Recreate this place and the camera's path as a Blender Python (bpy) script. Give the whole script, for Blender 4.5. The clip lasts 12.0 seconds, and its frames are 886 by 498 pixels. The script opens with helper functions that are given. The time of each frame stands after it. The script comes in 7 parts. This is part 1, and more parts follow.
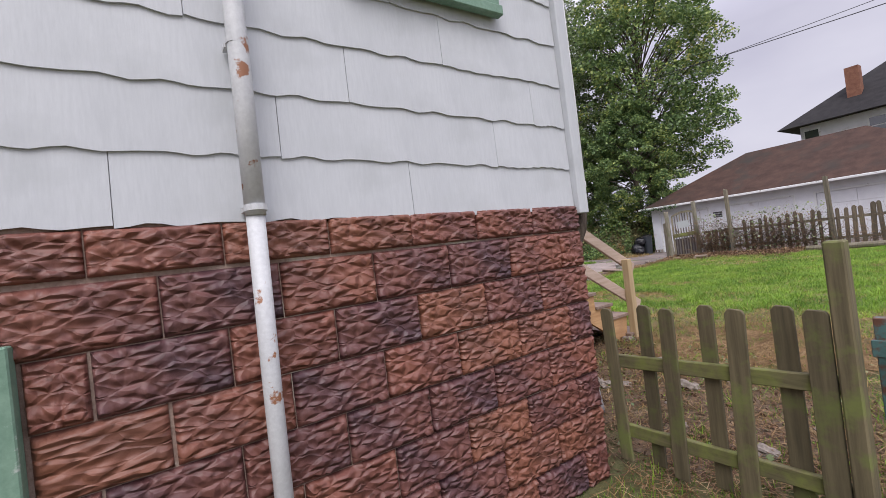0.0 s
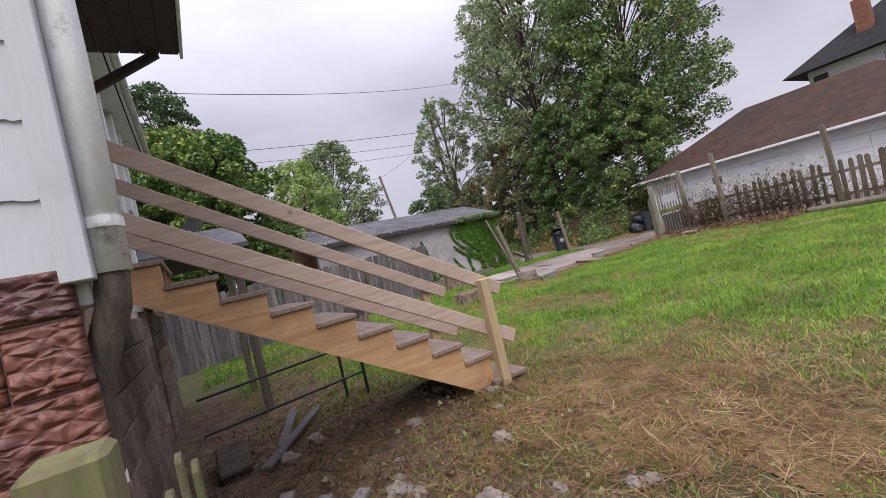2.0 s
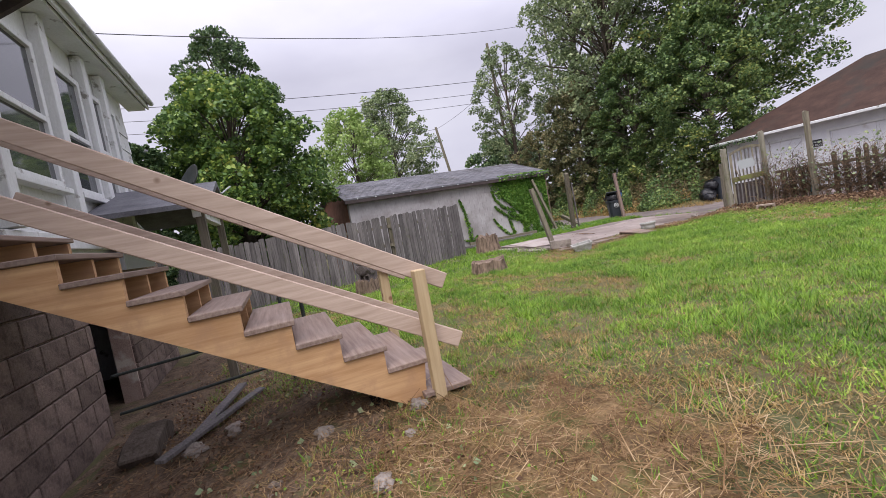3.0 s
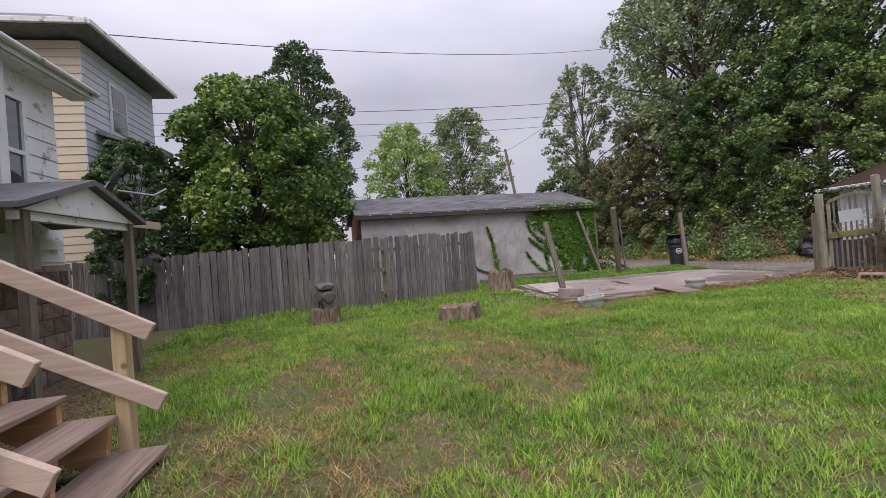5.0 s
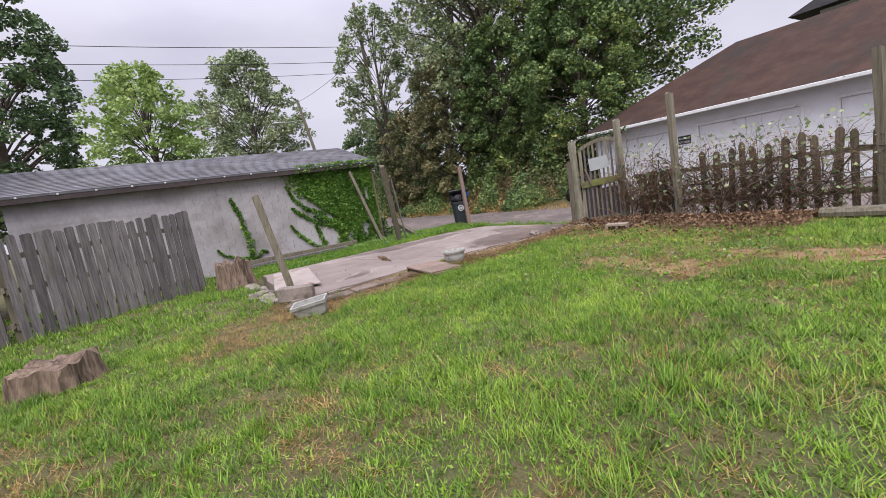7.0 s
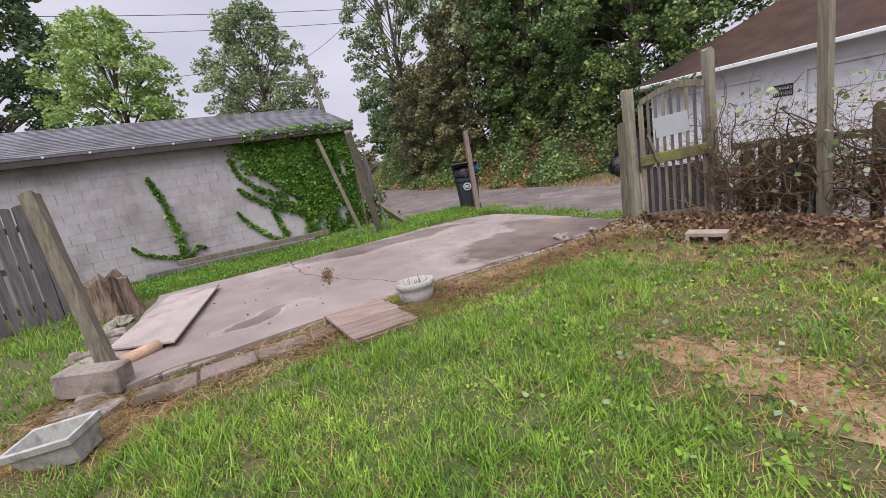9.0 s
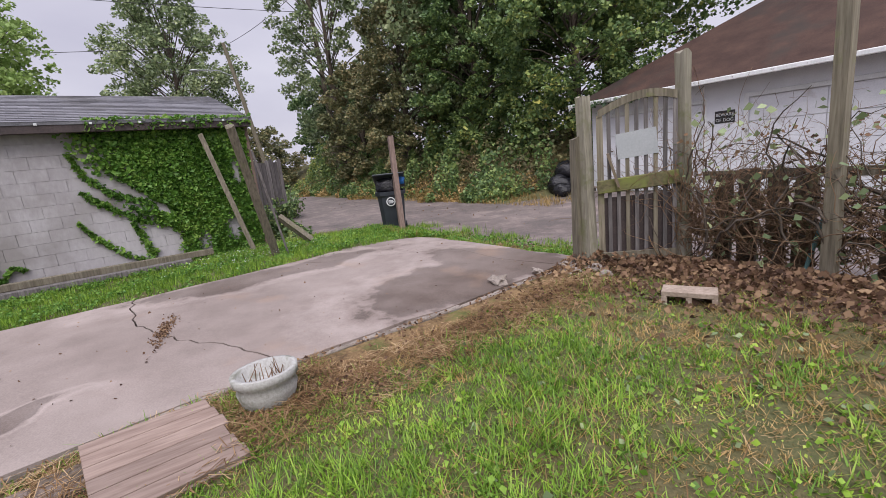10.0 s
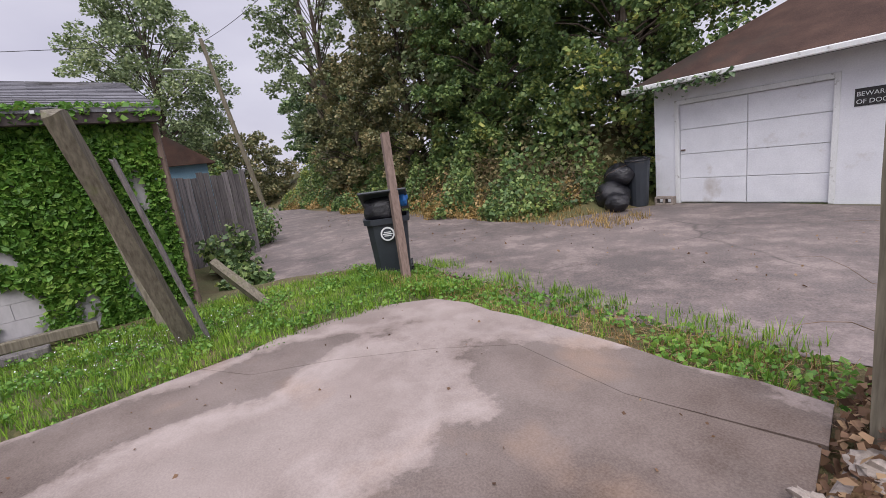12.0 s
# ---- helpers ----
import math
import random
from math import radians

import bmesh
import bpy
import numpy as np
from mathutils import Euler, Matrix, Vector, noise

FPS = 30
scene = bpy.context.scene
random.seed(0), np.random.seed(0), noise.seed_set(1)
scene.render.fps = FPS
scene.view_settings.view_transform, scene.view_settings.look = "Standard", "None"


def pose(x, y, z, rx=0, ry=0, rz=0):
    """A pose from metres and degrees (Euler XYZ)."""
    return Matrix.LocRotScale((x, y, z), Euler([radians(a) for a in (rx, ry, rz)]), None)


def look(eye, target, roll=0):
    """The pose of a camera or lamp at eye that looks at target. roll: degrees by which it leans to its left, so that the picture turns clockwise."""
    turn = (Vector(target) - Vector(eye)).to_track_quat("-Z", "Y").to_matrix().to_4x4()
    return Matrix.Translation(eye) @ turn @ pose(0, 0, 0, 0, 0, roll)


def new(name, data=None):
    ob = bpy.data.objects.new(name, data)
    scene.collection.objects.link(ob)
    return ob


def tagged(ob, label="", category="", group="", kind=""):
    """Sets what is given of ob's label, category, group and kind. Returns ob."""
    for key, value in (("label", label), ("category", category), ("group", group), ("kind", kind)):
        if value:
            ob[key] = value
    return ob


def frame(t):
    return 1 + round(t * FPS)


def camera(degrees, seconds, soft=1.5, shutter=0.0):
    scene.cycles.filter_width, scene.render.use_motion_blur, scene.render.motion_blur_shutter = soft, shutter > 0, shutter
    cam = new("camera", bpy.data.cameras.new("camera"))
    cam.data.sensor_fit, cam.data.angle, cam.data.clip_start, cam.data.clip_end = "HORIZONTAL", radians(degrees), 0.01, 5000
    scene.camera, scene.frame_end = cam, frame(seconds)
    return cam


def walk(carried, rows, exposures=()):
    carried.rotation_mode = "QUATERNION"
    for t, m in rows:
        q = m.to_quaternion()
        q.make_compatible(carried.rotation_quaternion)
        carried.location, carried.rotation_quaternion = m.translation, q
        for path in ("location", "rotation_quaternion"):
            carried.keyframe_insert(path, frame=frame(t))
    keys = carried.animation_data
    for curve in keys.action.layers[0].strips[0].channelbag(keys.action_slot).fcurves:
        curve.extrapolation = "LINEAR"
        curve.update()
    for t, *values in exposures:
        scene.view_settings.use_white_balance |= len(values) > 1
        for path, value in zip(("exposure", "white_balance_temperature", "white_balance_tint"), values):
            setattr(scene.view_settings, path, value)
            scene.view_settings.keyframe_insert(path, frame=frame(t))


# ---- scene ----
cam = camera(91.8, 12.0, soft=0.6)
PATH = [
    (0, (1.874, 1.616, 1.422), (0.2, 2.71, 1.444), -6.9),
    (0.5, (1.892, 2.354, 1.385), (0.233, 3.471, 1.429), -11.0),
    (1, (1.806, 3.0, 1.344), (0.173, 4.155, 1.371), -5.2),
    (1.5, (1.813, 3.663, 1.361), (0.201, 4.847, 1.358), -6.8),
    (1.6, (1.821, 3.793, 1.364), (0.225, 4.997, 1.342), -8.8),
    (2, (1.853, 4.3, 1.391), (0.125, 5.307, 1.409), -13.4),
    (2.5, (1.742, 4.925, 1.358), (-0.052, 5.804, 1.271), -6.5),
    (3, (1.616, 5.621, 1.407), (-0.248, 6.332, 1.272), -10.3),
    (3.2, (1.565, 5.844, 1.43), (-0.33, 6.475, 1.32), -11.1),
    (4.8, (0.73, 7.944, 1.284), (-1.236, 8.309, 1.301), -7.4),
    (5, (0.655, 8.234, 1.343), (-1.31, 8.609, 1.348), -4.3),
    (5.5, (0.368, 9.038, 1.389), (-1.536, 9.648, 1.356), -7.0),
    (6, (-0.028, 9.754, 1.411), (-1.807, 10.654, 1.246), -7.5),
    (6.5, (-0.53, 10.413, 1.464), (-2.215, 11.465, 1.233), -7.4),
    (6.7, (-0.739, 10.697, 1.458), (-2.421, 11.751, 1.213), -8.6),
    (8.3, (-2.82, 13.024, 1.575), (-4.531, 13.977, 1.17), -8.0),
    (8.5, (-3.037, 13.243, 1.504), (-4.781, 14.133, 1.096), -8.4),
    (9, (-3.596, 13.82, 1.526), (-5.343, 14.701, 1.109), -9.5),
    (9.5, (-4.205, 14.44, 1.559), (-5.952, 15.33, 1.164), -11.4),
    (9.9, (-4.722, 14.9, 1.519), (-6.326, 16.017, 1.097), -4.6),
    (10, (-4.871, 15.006, 1.527), (-6.465, 16.138, 1.106), -6.1),
    (10.5, (-5.521, 15.562, 1.516), (-7.182, 16.605, 1.125), -14.0),
    (11, (-6.291, 15.938, 1.542), (-7.994, 16.92, 1.175), -10.6),
    (11.5, (-6.915, 16.329, 1.574), (-8.553, 17.403, 1.172), -7.8),
    (12, (-7.813, 16.802, 1.6), (-9.417, 17.927, 1.195), -7.3),
]
walk(cam, [(t, look(eye, target, roll)) for t, eye, target, roll in PATH], exposures=((0, 0.34), (2, 0.28), (3, 0.46), (4.8, 0.14), (5.1, 0.14), (6, 0.33), (8, 0.46), (9, 0.42), (10, 0.34), (10.5, 0.52), (11, 0.34), (12, 0.36)))

# ---- world and light: overcast afternoon ----
world = bpy.data.worlds.new("overcast")
scene.world = world
world.use_nodes = True
wn, wl = world.node_tree.nodes, world.node_tree.links
bg = wn["Background"]
sky = wn.new("ShaderNodeTexSky")
sky.sky_type, sky.sun_disc = "NISHITA", False
sky.sun_elevation, sky.sun_rotation = radians(51), radians(125)
sky.air_density, sky.dust_density = 1.0, 4.0
wc = wn.new("ShaderNodeTexCoord")
cloud = wn.new("ShaderNodeTexNoise")
cloud.inputs["Scale"].default_value, cloud.inputs["Detail"].default_value = 2.2, 5
wmap = wn.new("ShaderNodeMapping")
wmap.inputs["Scale"].default_value = (1, 1, 2.6)
wl.new(wc.outputs["Generated"], wmap.inputs["Vector"])
wl.new(wmap.outputs["Vector"], cloud.inputs["Vector"])
ramp = wn.new("ShaderNodeValToRGB")
ramp.color_ramp.elements[0].position, ramp.color_ramp.elements[1].position = 0.3, 0.72
ramp.color_ramp.elements[0].color = (6.0, 5.78, 7.15, 1)
ramp.color_ramp.elements[1].color = (8.0, 7.75, 8.95, 1)
wl.new(cloud.outputs["Fac"], ramp.inputs["Fac"])
wmix = wn.new("ShaderNodeMixRGB")
wmix.inputs["Fac"].default_value = 0.88
wl.new(sky.outputs["Color"], wmix.inputs["Color1"])
wl.new(ramp.outputs["Color"], wmix.inputs["Color2"])
wsep, wup = wn.new("ShaderNodeSeparateXYZ"), wn.new("ShaderNodeMapRange")
wl.new(wc.outputs["Generated"], wsep.inputs["Vector"])
wl.new(wsep.outputs["Z"], wup.inputs["Value"])
wup.inputs["From Min"].default_value = 0.34
wup.inputs["To Min"].default_value, wup.inputs["To Max"].default_value = 0.80, 2.8
wzen = wn.new("ShaderNodeMixRGB")
wzen.blend_type = "MULTIPLY"
wzen.inputs["Fac"].default_value = 1.0
wl.new(wmix.outputs["Color"], wzen.inputs["Color1"])
wl.new(wup.outputs["Result"], wzen.inputs["Color2"])
wl.new(wzen.outputs["Color"], bg.inputs["Color"])
bg.inputs["Strength"].default_value = 0.1
sun = new("sun", bpy.data.lights.new("sun", "SUN"))
sun.data.energy, sun.data.angle, sun.data.color = 1.5, radians(40), (1.0, 0.97, 0.92)
sun.matrix_world = look((10, -7, 15), (0, 0, 0))


# ---- materials ----
def nodes_of(name):
    m = bpy.data.materials.new(name)
    m.use_nodes = True
    nt = m.node_tree
    return m, nt.nodes, nt.links, nt.nodes["Principled BSDF"]


def coords(n, l, scale=(1, 1, 1), which="Object"):
    tc, mp = n.new("ShaderNodeNewGeometry" if which == "Position" else "ShaderNodeTexCoord"), n.new("ShaderNodeMapping")
    mp.inputs["Scale"].default_value = scale
    l.new(tc.outputs[which], mp.inputs["Vector"])
    return mp.outputs["Vector"]


def noise_at(n, l, vec, scale, detail=4, rough=0.55):
    t = n.new("ShaderNodeTexNoise")
    t.inputs["Scale"].default_value, t.inputs["Detail"].default_value, t.inputs["Roughness"].default_value = scale, detail, rough
    if vec:
        l.new(vec, t.inputs["Vector"])
    return t.outputs["Fac"]


def ramp_of(n, l, fac, stops):
    r = n.new("ShaderNodeValToRGB")
    while len(r.color_ramp.elements) < len(stops):
        r.color_ramp.elements.new(0.5)
    for e, (p, c) in zip(r.color_ramp.elements, stops):
        e.position, e.color = p, (*c, 1)
    l.new(fac, r.inputs["Fac"])
    return r.outputs["Color"]


def mixed(n, l, fac, a, b, mode="MIX"):
    m = n.new("ShaderNodeMixRGB")
    m.blend_type = mode
    for v, s in ((fac, "Fac"), (a, "Color1"), (b, "Color2")):
        if isinstance(v, (int, float)):
            m.inputs[s].default_value = v
        elif isinstance(v, tuple):
            m.inputs[s].default_value = (*v, 1)
        else:
            l.new(v, m.inputs[s])
    return m.outputs["Color"]


def bumped(n, l, bsdf, height, strength, dist=0.01):
    b = n.new("ShaderNodeBump")
    b.inputs["Strength"].default_value, b.inputs["Distance"].default_value = strength, dist
    l.new(height, b.inputs["Height"])
    l.new(b.outputs["Normal"], bsdf.inputs["Normal"])


def random_of(n, island=False):
    if island:
        return n.new("ShaderNodeNewGeometry").outputs["Random Per Island"]
    return n.new("ShaderNodeObjectInfo").outputs["Random"]


def n_col(n, l, v):
    t = n.new("ShaderNodeTexNoise")
    t.inputs["Scale"].default_value, t.inputs["Detail"].default_value = 1.1, 5
    l.new(v, t.inputs["Vector"])
    return t.outputs["Color"]


def surface(name, a, b, scale=6.0, fine=60.0, rough=0.8, bump=0.3, stain=None, stain_scale=1.2, stain_at=(0.5, 0.68), stretch=(1, 1, 1), vary=0.0, island=False, metal=0.0, dist=0.006, where="Object"):
    """Two tones by a coarse and a fine noise, stains with a shape of their own, and relief."""
    m, n, l, p = nodes_of(name)
    v = coords(n, l, stretch, where)
    f1, f2 = noise_at(n, l, v, scale, 5), noise_at(n, l, v, fine, 4, 0.65)
    both = n.new("ShaderNodeMath")
    both.operation = "MULTIPLY_ADD"
    l.new(f2, both.inputs[0])
    both.inputs[1].default_value = 0.5
    half = n.new("ShaderNodeMath")
    half.operation = "MULTIPLY"
    l.new(f1, half.inputs[0])
    half.inputs[1].default_value = 0.5
    l.new(half.outputs[0], both.inputs[2])
    col = ramp_of(n, l, both.outputs[0], [(0.36, a), (0.64, b)])
    if stain:
        st = noise_at(n, l, coords(n, l, (1, 1, 1), where), stain_scale, 6, 0.6)
        mask = ramp_of(n, l, st, [(stain_at[0], (0, 0, 0)), (stain_at[1], (1, 1, 1))])
        col = mixed(n, l, mask, col, stain)
    if vary:
        hs = n.new("ShaderNodeHueSaturation")
        mr = n.new("ShaderNodeMapRange")
        mr.inputs["To Min"].default_value, mr.inputs["To Max"].default_value = 1 - vary, 1 + vary
        l.new(random_of(n, island), mr.inputs["Value"])
        l.new(mr.outputs["Result"], hs.inputs["Value"])
        l.new(col, hs.inputs["Color"])
        col = hs.outputs["Color"]
    l.new(col, p.inputs["Base Color"])
    p.inputs["Roughness"].default_value, p.inputs["Metallic"].default_value = rough, metal
    if rough >= 0.85:
        p.inputs["Specular IOR Level"].default_value = 0.2
    if bump:
        bumped(n, l, p, f2, bump, dist)
    return m


def wood(name, a, b, axis, grain=38.0, rough=0.85, bump=0.5, moss=None, moss_at=(0.5, 0.66), knots=None, vary=0.12):
    """Timber with grain along one axis, knots or moss where it has them."""
    st = [1.0, 1.0, 1.0]
    st[axis] = 0.06
    m, n, l, p = nodes_of(name)
    v = coords(n, l, tuple(st))
    f = noise_at(n, l, v, grain, 5, 0.6)
    g = noise_at(n, l, coords(n, l), 3.0, 4)
    col = ramp_of(n, l, f, [(0.3, a), (0.68, b)])
    col = mixed(n, l, g, col, mixed(n, l, 0.5, col, (a[0] * 0.7, a[1] * 0.7, a[2] * 0.7)))
    if knots:
        vo = n.new("ShaderNodeTexVoronoi")
        vo.inputs["Scale"].default_value = 3.2
        l.new(coords(n, l, (1, 1, 1)), vo.inputs["Vector"])
        col = mixed(n, l, ramp_of(n, l, vo.outputs["Distance"], [(0.05, (1, 1, 1)), (0.10, (0, 0, 0))]), col, knots)
    if moss:
        col = mixed(n, l, ramp_of(n, l, noise_at(n, l, coords(n, l), 4.5, 6, 0.65), [(moss_at[0], (0, 0, 0)), (moss_at[1], (1, 1, 1))]), col, moss)
    hs, mr = n.new("ShaderNodeHueSaturation"), n.new("ShaderNodeMapRange")
    mr.inputs["To Min"].default_value, mr.inputs["To Max"].default_value = 1 - vary, 1 + vary
    l.new(random_of(n), mr.inputs["Value"])
    l.new(mr.outputs["Result"], hs.inputs["Value"])
    l.new(col, hs.inputs["Color"])
    l.new(hs.outputs["Color"], p.inputs["Base Color"])
    p.inputs["Roughness"].default_value = rough
    bumped(n, l, p, f, bump, 0.004)
    return m


def foliage(name, stops, rough=0.55, patch=0.35, own=0.5, clump=0.0, clear=0.28):
    """Leaves and blades: each one takes its own tone, with slow drifts over the plant."""
    m, n, l, p = nodes_of(name)
    isl = random_of(n, True)
    pn = noise_at(n, l, coords(n, l), patch, 3)
    mm = n.new("ShaderNodeMath")
    mm.operation = "MULTIPLY_ADD"
    l.new(isl, mm.inputs[0])
    mm.inputs[1].default_value = own
    sub = n.new("ShaderNodeMapRange")
    sub.inputs["From Min"].default_value, sub.inputs["From Max"].default_value = 0.3, 0.7
    sub.inputs["To Max"].default_value = 1 - own
    l.new(pn, sub.inputs["Value"])
    l.new(sub.outputs["Result"], mm.inputs[2])
    col = ramp_of(n, l, mm.outputs[0], stops)
    if clump:
        tone = ramp_of(n, l, noise_at(n, l, coords(n, l), clump, 2), [(0.36, (0.72, 0.76, 0.76)), (0.62, (1.18, 1.12, 1.0))])
        col = mixed(n, l, 1.0, col, tone, "MULTIPLY")
    l.new(col, p.inputs["Base Color"])
    p.inputs["Roughness"].default_value = rough
    p.inputs["Specular IOR Level"].default_value = 0.3
    tr, ms = n.new("ShaderNodeBsdfTranslucent"), n.new("ShaderNodeMixShader")
    l.new(col, tr.inputs["Color"])
    ms.inputs["Fac"].default_value = clear
    l.new(p.outputs[0], ms.inputs[1])
    l.new(tr.outputs[0], ms.inputs[2])
    l.new(ms.outputs[0], n["Material Output"].inputs["Surface"])
    return m


M = {}
M["siding"] = surface("white_siding", (0.47, 0.49, 0.52), (0.54, 0.56, 0.59), 3, 90, 0.55, 0.12, stain=(0.42, 0.44, 0.46), stain_scale=2.0, stain_at=(0.55, 0.8), stretch=(1, 1, 0.12), vary=0.02)
M["white_old"] = surface("flaking_white_paint", (0.60, 0.61, 0.60), (0.74, 0.75, 0.75), 4, 45, 0.7, 0.35, stain=(0.26, 0.25, 0.22), stain_scale=5.0, stain_at=(0.6, 0.68), stretch=(1, 1, 0.4))
M["white_brick"] = surface("whitewashed_wall", (0.62, 0.63, 0.66), (0.74, 0.75, 0.78), 2.5, 40, 0.75, 0.25, stain=(0.42, 0.38, 0.34), stain_scale=1.6, stain_at=(0.62, 0.8))
M["spout"] = surface("peeling_spout_paint", (0.48, 0.49, 0.51), (0.60, 0.61, 0.63), 6, 60, 0.5, 0.2, stain=(0.28, 0.12, 0.06), stain_scale=9.0, stain_at=(0.60, 0.64))
M["mortar"] = surface("mortar", (0.24, 0.165, 0.135), (0.40, 0.31, 0.26), 5, 60, 0.95, 0.5, stain=(0.5, 0.45, 0.38), stain_scale=2.2, stain_at=(0.55, 0.62))
M["green_paint"] = surface("faded_green_paint", (0.12, 0.22, 0.16), (0.20, 0.32, 0.24), 5, 50, 0.6, 0.2, stain=(0.5, 0.52, 0.5), stain_scale=9, stain_at=(0.64, 0.7))
# bare grey-brown block whose dark tone also carries the rear wall's shade
M["shaded_block"] = surface("shaded_grey_block", (0.09, 0.068, 0.058), (0.25, 0.19, 0.16), 5, 50, 0.95, 0.9, vary=0.3, dist=0.01)
# near-black colour standing in for the shade under house and stairs
M["void_shade"] = surface("near_black_void_shade", (0.012, 0.011, 0.01), (0.03, 0.027, 0.025), 4, 40, 0.95, 0.3)
M["new_pine"] = wood("new_pine", (0.40, 0.215, 0.095), (0.64, 0.41, 0.215), 1, 26, 0.7, 0.3, moss=(0.38, 0.22, 0.12), moss_at=(0.5, 0.72), knots=(0.10, 0.045, 0.022), vary=0.06)
M["rail_pine"] = wood("weathered_pine_rail", (0.40, 0.295, 0.23), (0.60, 0.47, 0.39), 1, 34, 0.75, 0.25, knots=(0.16, 0.09, 0.05), vary=0.06)
M["tread"] = wood("damp_pine_tread", (0.17, 0.11, 0.085), (0.34, 0.26, 0.215), 0, 34, 0.6, 0.3, vary=0.14)
M["post_pine"] = wood("treated_pine_post", (0.40, 0.29, 0.16), (0.54, 0.42, 0.26), 2, 30, 0.75, 0.25, knots=(0.2, 0.1, 0.05), vary=0.08)
M["mossy"] = wood("mossy_fence_wood", (0.075, 0.062, 0.035), (0.18, 0.15, 0.085), 2, 34, 0.9, 0.7, moss=(0.13, 0.15, 0.045), vary=0.2)
M["mossy_rail"] = wood("mossy_rail_wood", (0.08, 0.07, 0.035), (0.20, 0.18, 0.09), 0, 34, 0.9, 0.7, moss=(0.17, 0.19, 0.05), moss_at=(0.42, 0.6), vary=0.15)
M["gray_board"] = wood("silvered_fence_board", (0.075, 0.066, 0.066), (0.245, 0.225, 0.22), 2, 40, 0.95, 0.8, moss=(0.12, 0.12, 0.075), moss_at=(0.6, 0.8), vary=0.3)
M["gray_post"] = wood("weathered_post", (0.10, 0.085, 0.06), (0.27, 0.24, 0.18), 2, 36, 0.95, 0.9, moss=(0.14, 0.15, 0.06), moss_at=(0.58, 0.76), vary=0.2)
M["picket_dark"] = wood("dark_picket", (0.10, 0.075, 0.055), (0.22, 0.18, 0.13), 2, 36, 0.95, 0.7, moss=(0.15, 0.15, 0.06), moss_at=(0.55, 0.7), vary=0.25)
M["bark"] = surface("bark", (0.055, 0.042, 0.032), (0.14, 0.115, 0.095), 5, 30, 0.95, 1.0, stretch=(1, 1, 0.25), dist=0.02)
M["dark_stone"] = surface("dark_weathered_stone", (0.06, 0.05, 0.05), (0.17, 0.145, 0.14), 6, 40, 0.95, 0.8, dist=0.015)
M["stump_wood"] = surface("rotten_stump", (0.035, 0.024, 0.018), (0.30, 0.22, 0.165), 9, 30, 0.95, 1.0, stretch=(1, 1, 0.15), dist=0.02)
M["slate"] = surface("grey_shingle", (0.10, 0.10, 0.11), (0.20, 0.20, 0.215), 5, 60, 0.85, 0.4, vary=0.22)
M["brown_shingle"] = surface("brown_shingle", (0.042, 0.026, 0.022), (0.090, 0.054, 0.042), 2, 50, 0.95, 0.5, stain=(0.045, 0.04, 0.035), stain_scale=0.7, stain_at=(0.5, 0.7), vary=0.2)
M["dark_roof"] = surface("dark_roof", (0.014, 0.013, 0.014), (0.034, 0.032, 0.033), 2, 30, 0.9, 0.4)
M["old_concrete"] = surface("old_concrete", (0.17, 0.145, 0.125), (0.33, 0.285, 0.25), 4, 50, 0.95, 0.5, stain=(0.12, 0.10, 0.08), stain_scale=2.5, stain_at=(0.55, 0.7))
M["edging"] = surface("mossy_edging", (0.10, 0.078, 0.063), (0.25, 0.20, 0.17), 4, 45, 0.95, 0.9, stain=(0.08, 0.065, 0.04), stain_scale=3.0, stain_at=(0.5, 0.64), dist=0.012)
M["shed_wall"] = surface("grey_rendered_wall", (0.36, 0.34, 0.35), (0.46, 0.44, 0.45), 1.5, 30, 0.9, 0.3, stain=(0.27, 0.25, 0.245), stain_scale=0.6, stain_at=(0.5, 0.64), stretch=(1, 0.6, 0.25), vary=0.035, where="Position")
M["brown_brick"] = surface("brown_brick", (0.16, 0.07, 0.05), (0.30, 0.15, 0.10), 4, 40, 0.9, 0.4)
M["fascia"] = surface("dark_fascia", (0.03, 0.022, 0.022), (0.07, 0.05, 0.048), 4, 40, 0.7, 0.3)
M["bin_plastic"] = surface("dark_bin_plastic", (0.018, 0.023, 0.03), (0.03, 0.036, 0.046), 4, 120, 0.5, 0.15)
M["bag_plastic"] = surface("black_bag", (0.006, 0.006, 0.008), (0.014, 0.014, 0.018), 9, 20, 0.22, 0.9, dist=0.03)
M["blue_plastic"] = surface("blue_plastic", (0.02, 0.13, 0.42), (0.04, 0.20, 0.55), 9, 40, 0.4, 0.3)
M["white_print"] = surface("pale_print", (0.55, 0.57, 0.58), (0.68, 0.70, 0.70), 20, 80, 0.6, 0.0)
M["black_print"] = surface("black_print", (0.012, 0.012, 0.012), (0.03, 0.03, 0.03), 20, 80, 0.6, 0.0)
M["rust"] = surface("rusty_iron", (0.05, 0.028, 0.022), (0.16, 0.085, 0.06), 12, 90, 0.75, 0.5, stain=(0.10, 0.15, 0.15), stain_scale=9, stain_at=(0.58, 0.64), metal=0.35)
M["green_iron"] = surface("flaking_green_iron", (0.06, 0.13, 0.13), (0.10, 0.20, 0.19), 9, 60, 0.6, 0.4, stain=(0.13, 0.06, 0.04), stain_scale=12, stain_at=(0.52, 0.6))
M["pipe"] = surface("dark_pipe", (0.02, 0.028, 0.025), (0.05, 0.06, 0.055), 9, 60, 0.6, 0.3)
M["sheet_metal"] = surface("galvanised_sheet", (0.36, 0.38, 0.40), (0.46, 0.48, 0.50), 3, 50, 0.5, 0.1, metal=0.3)
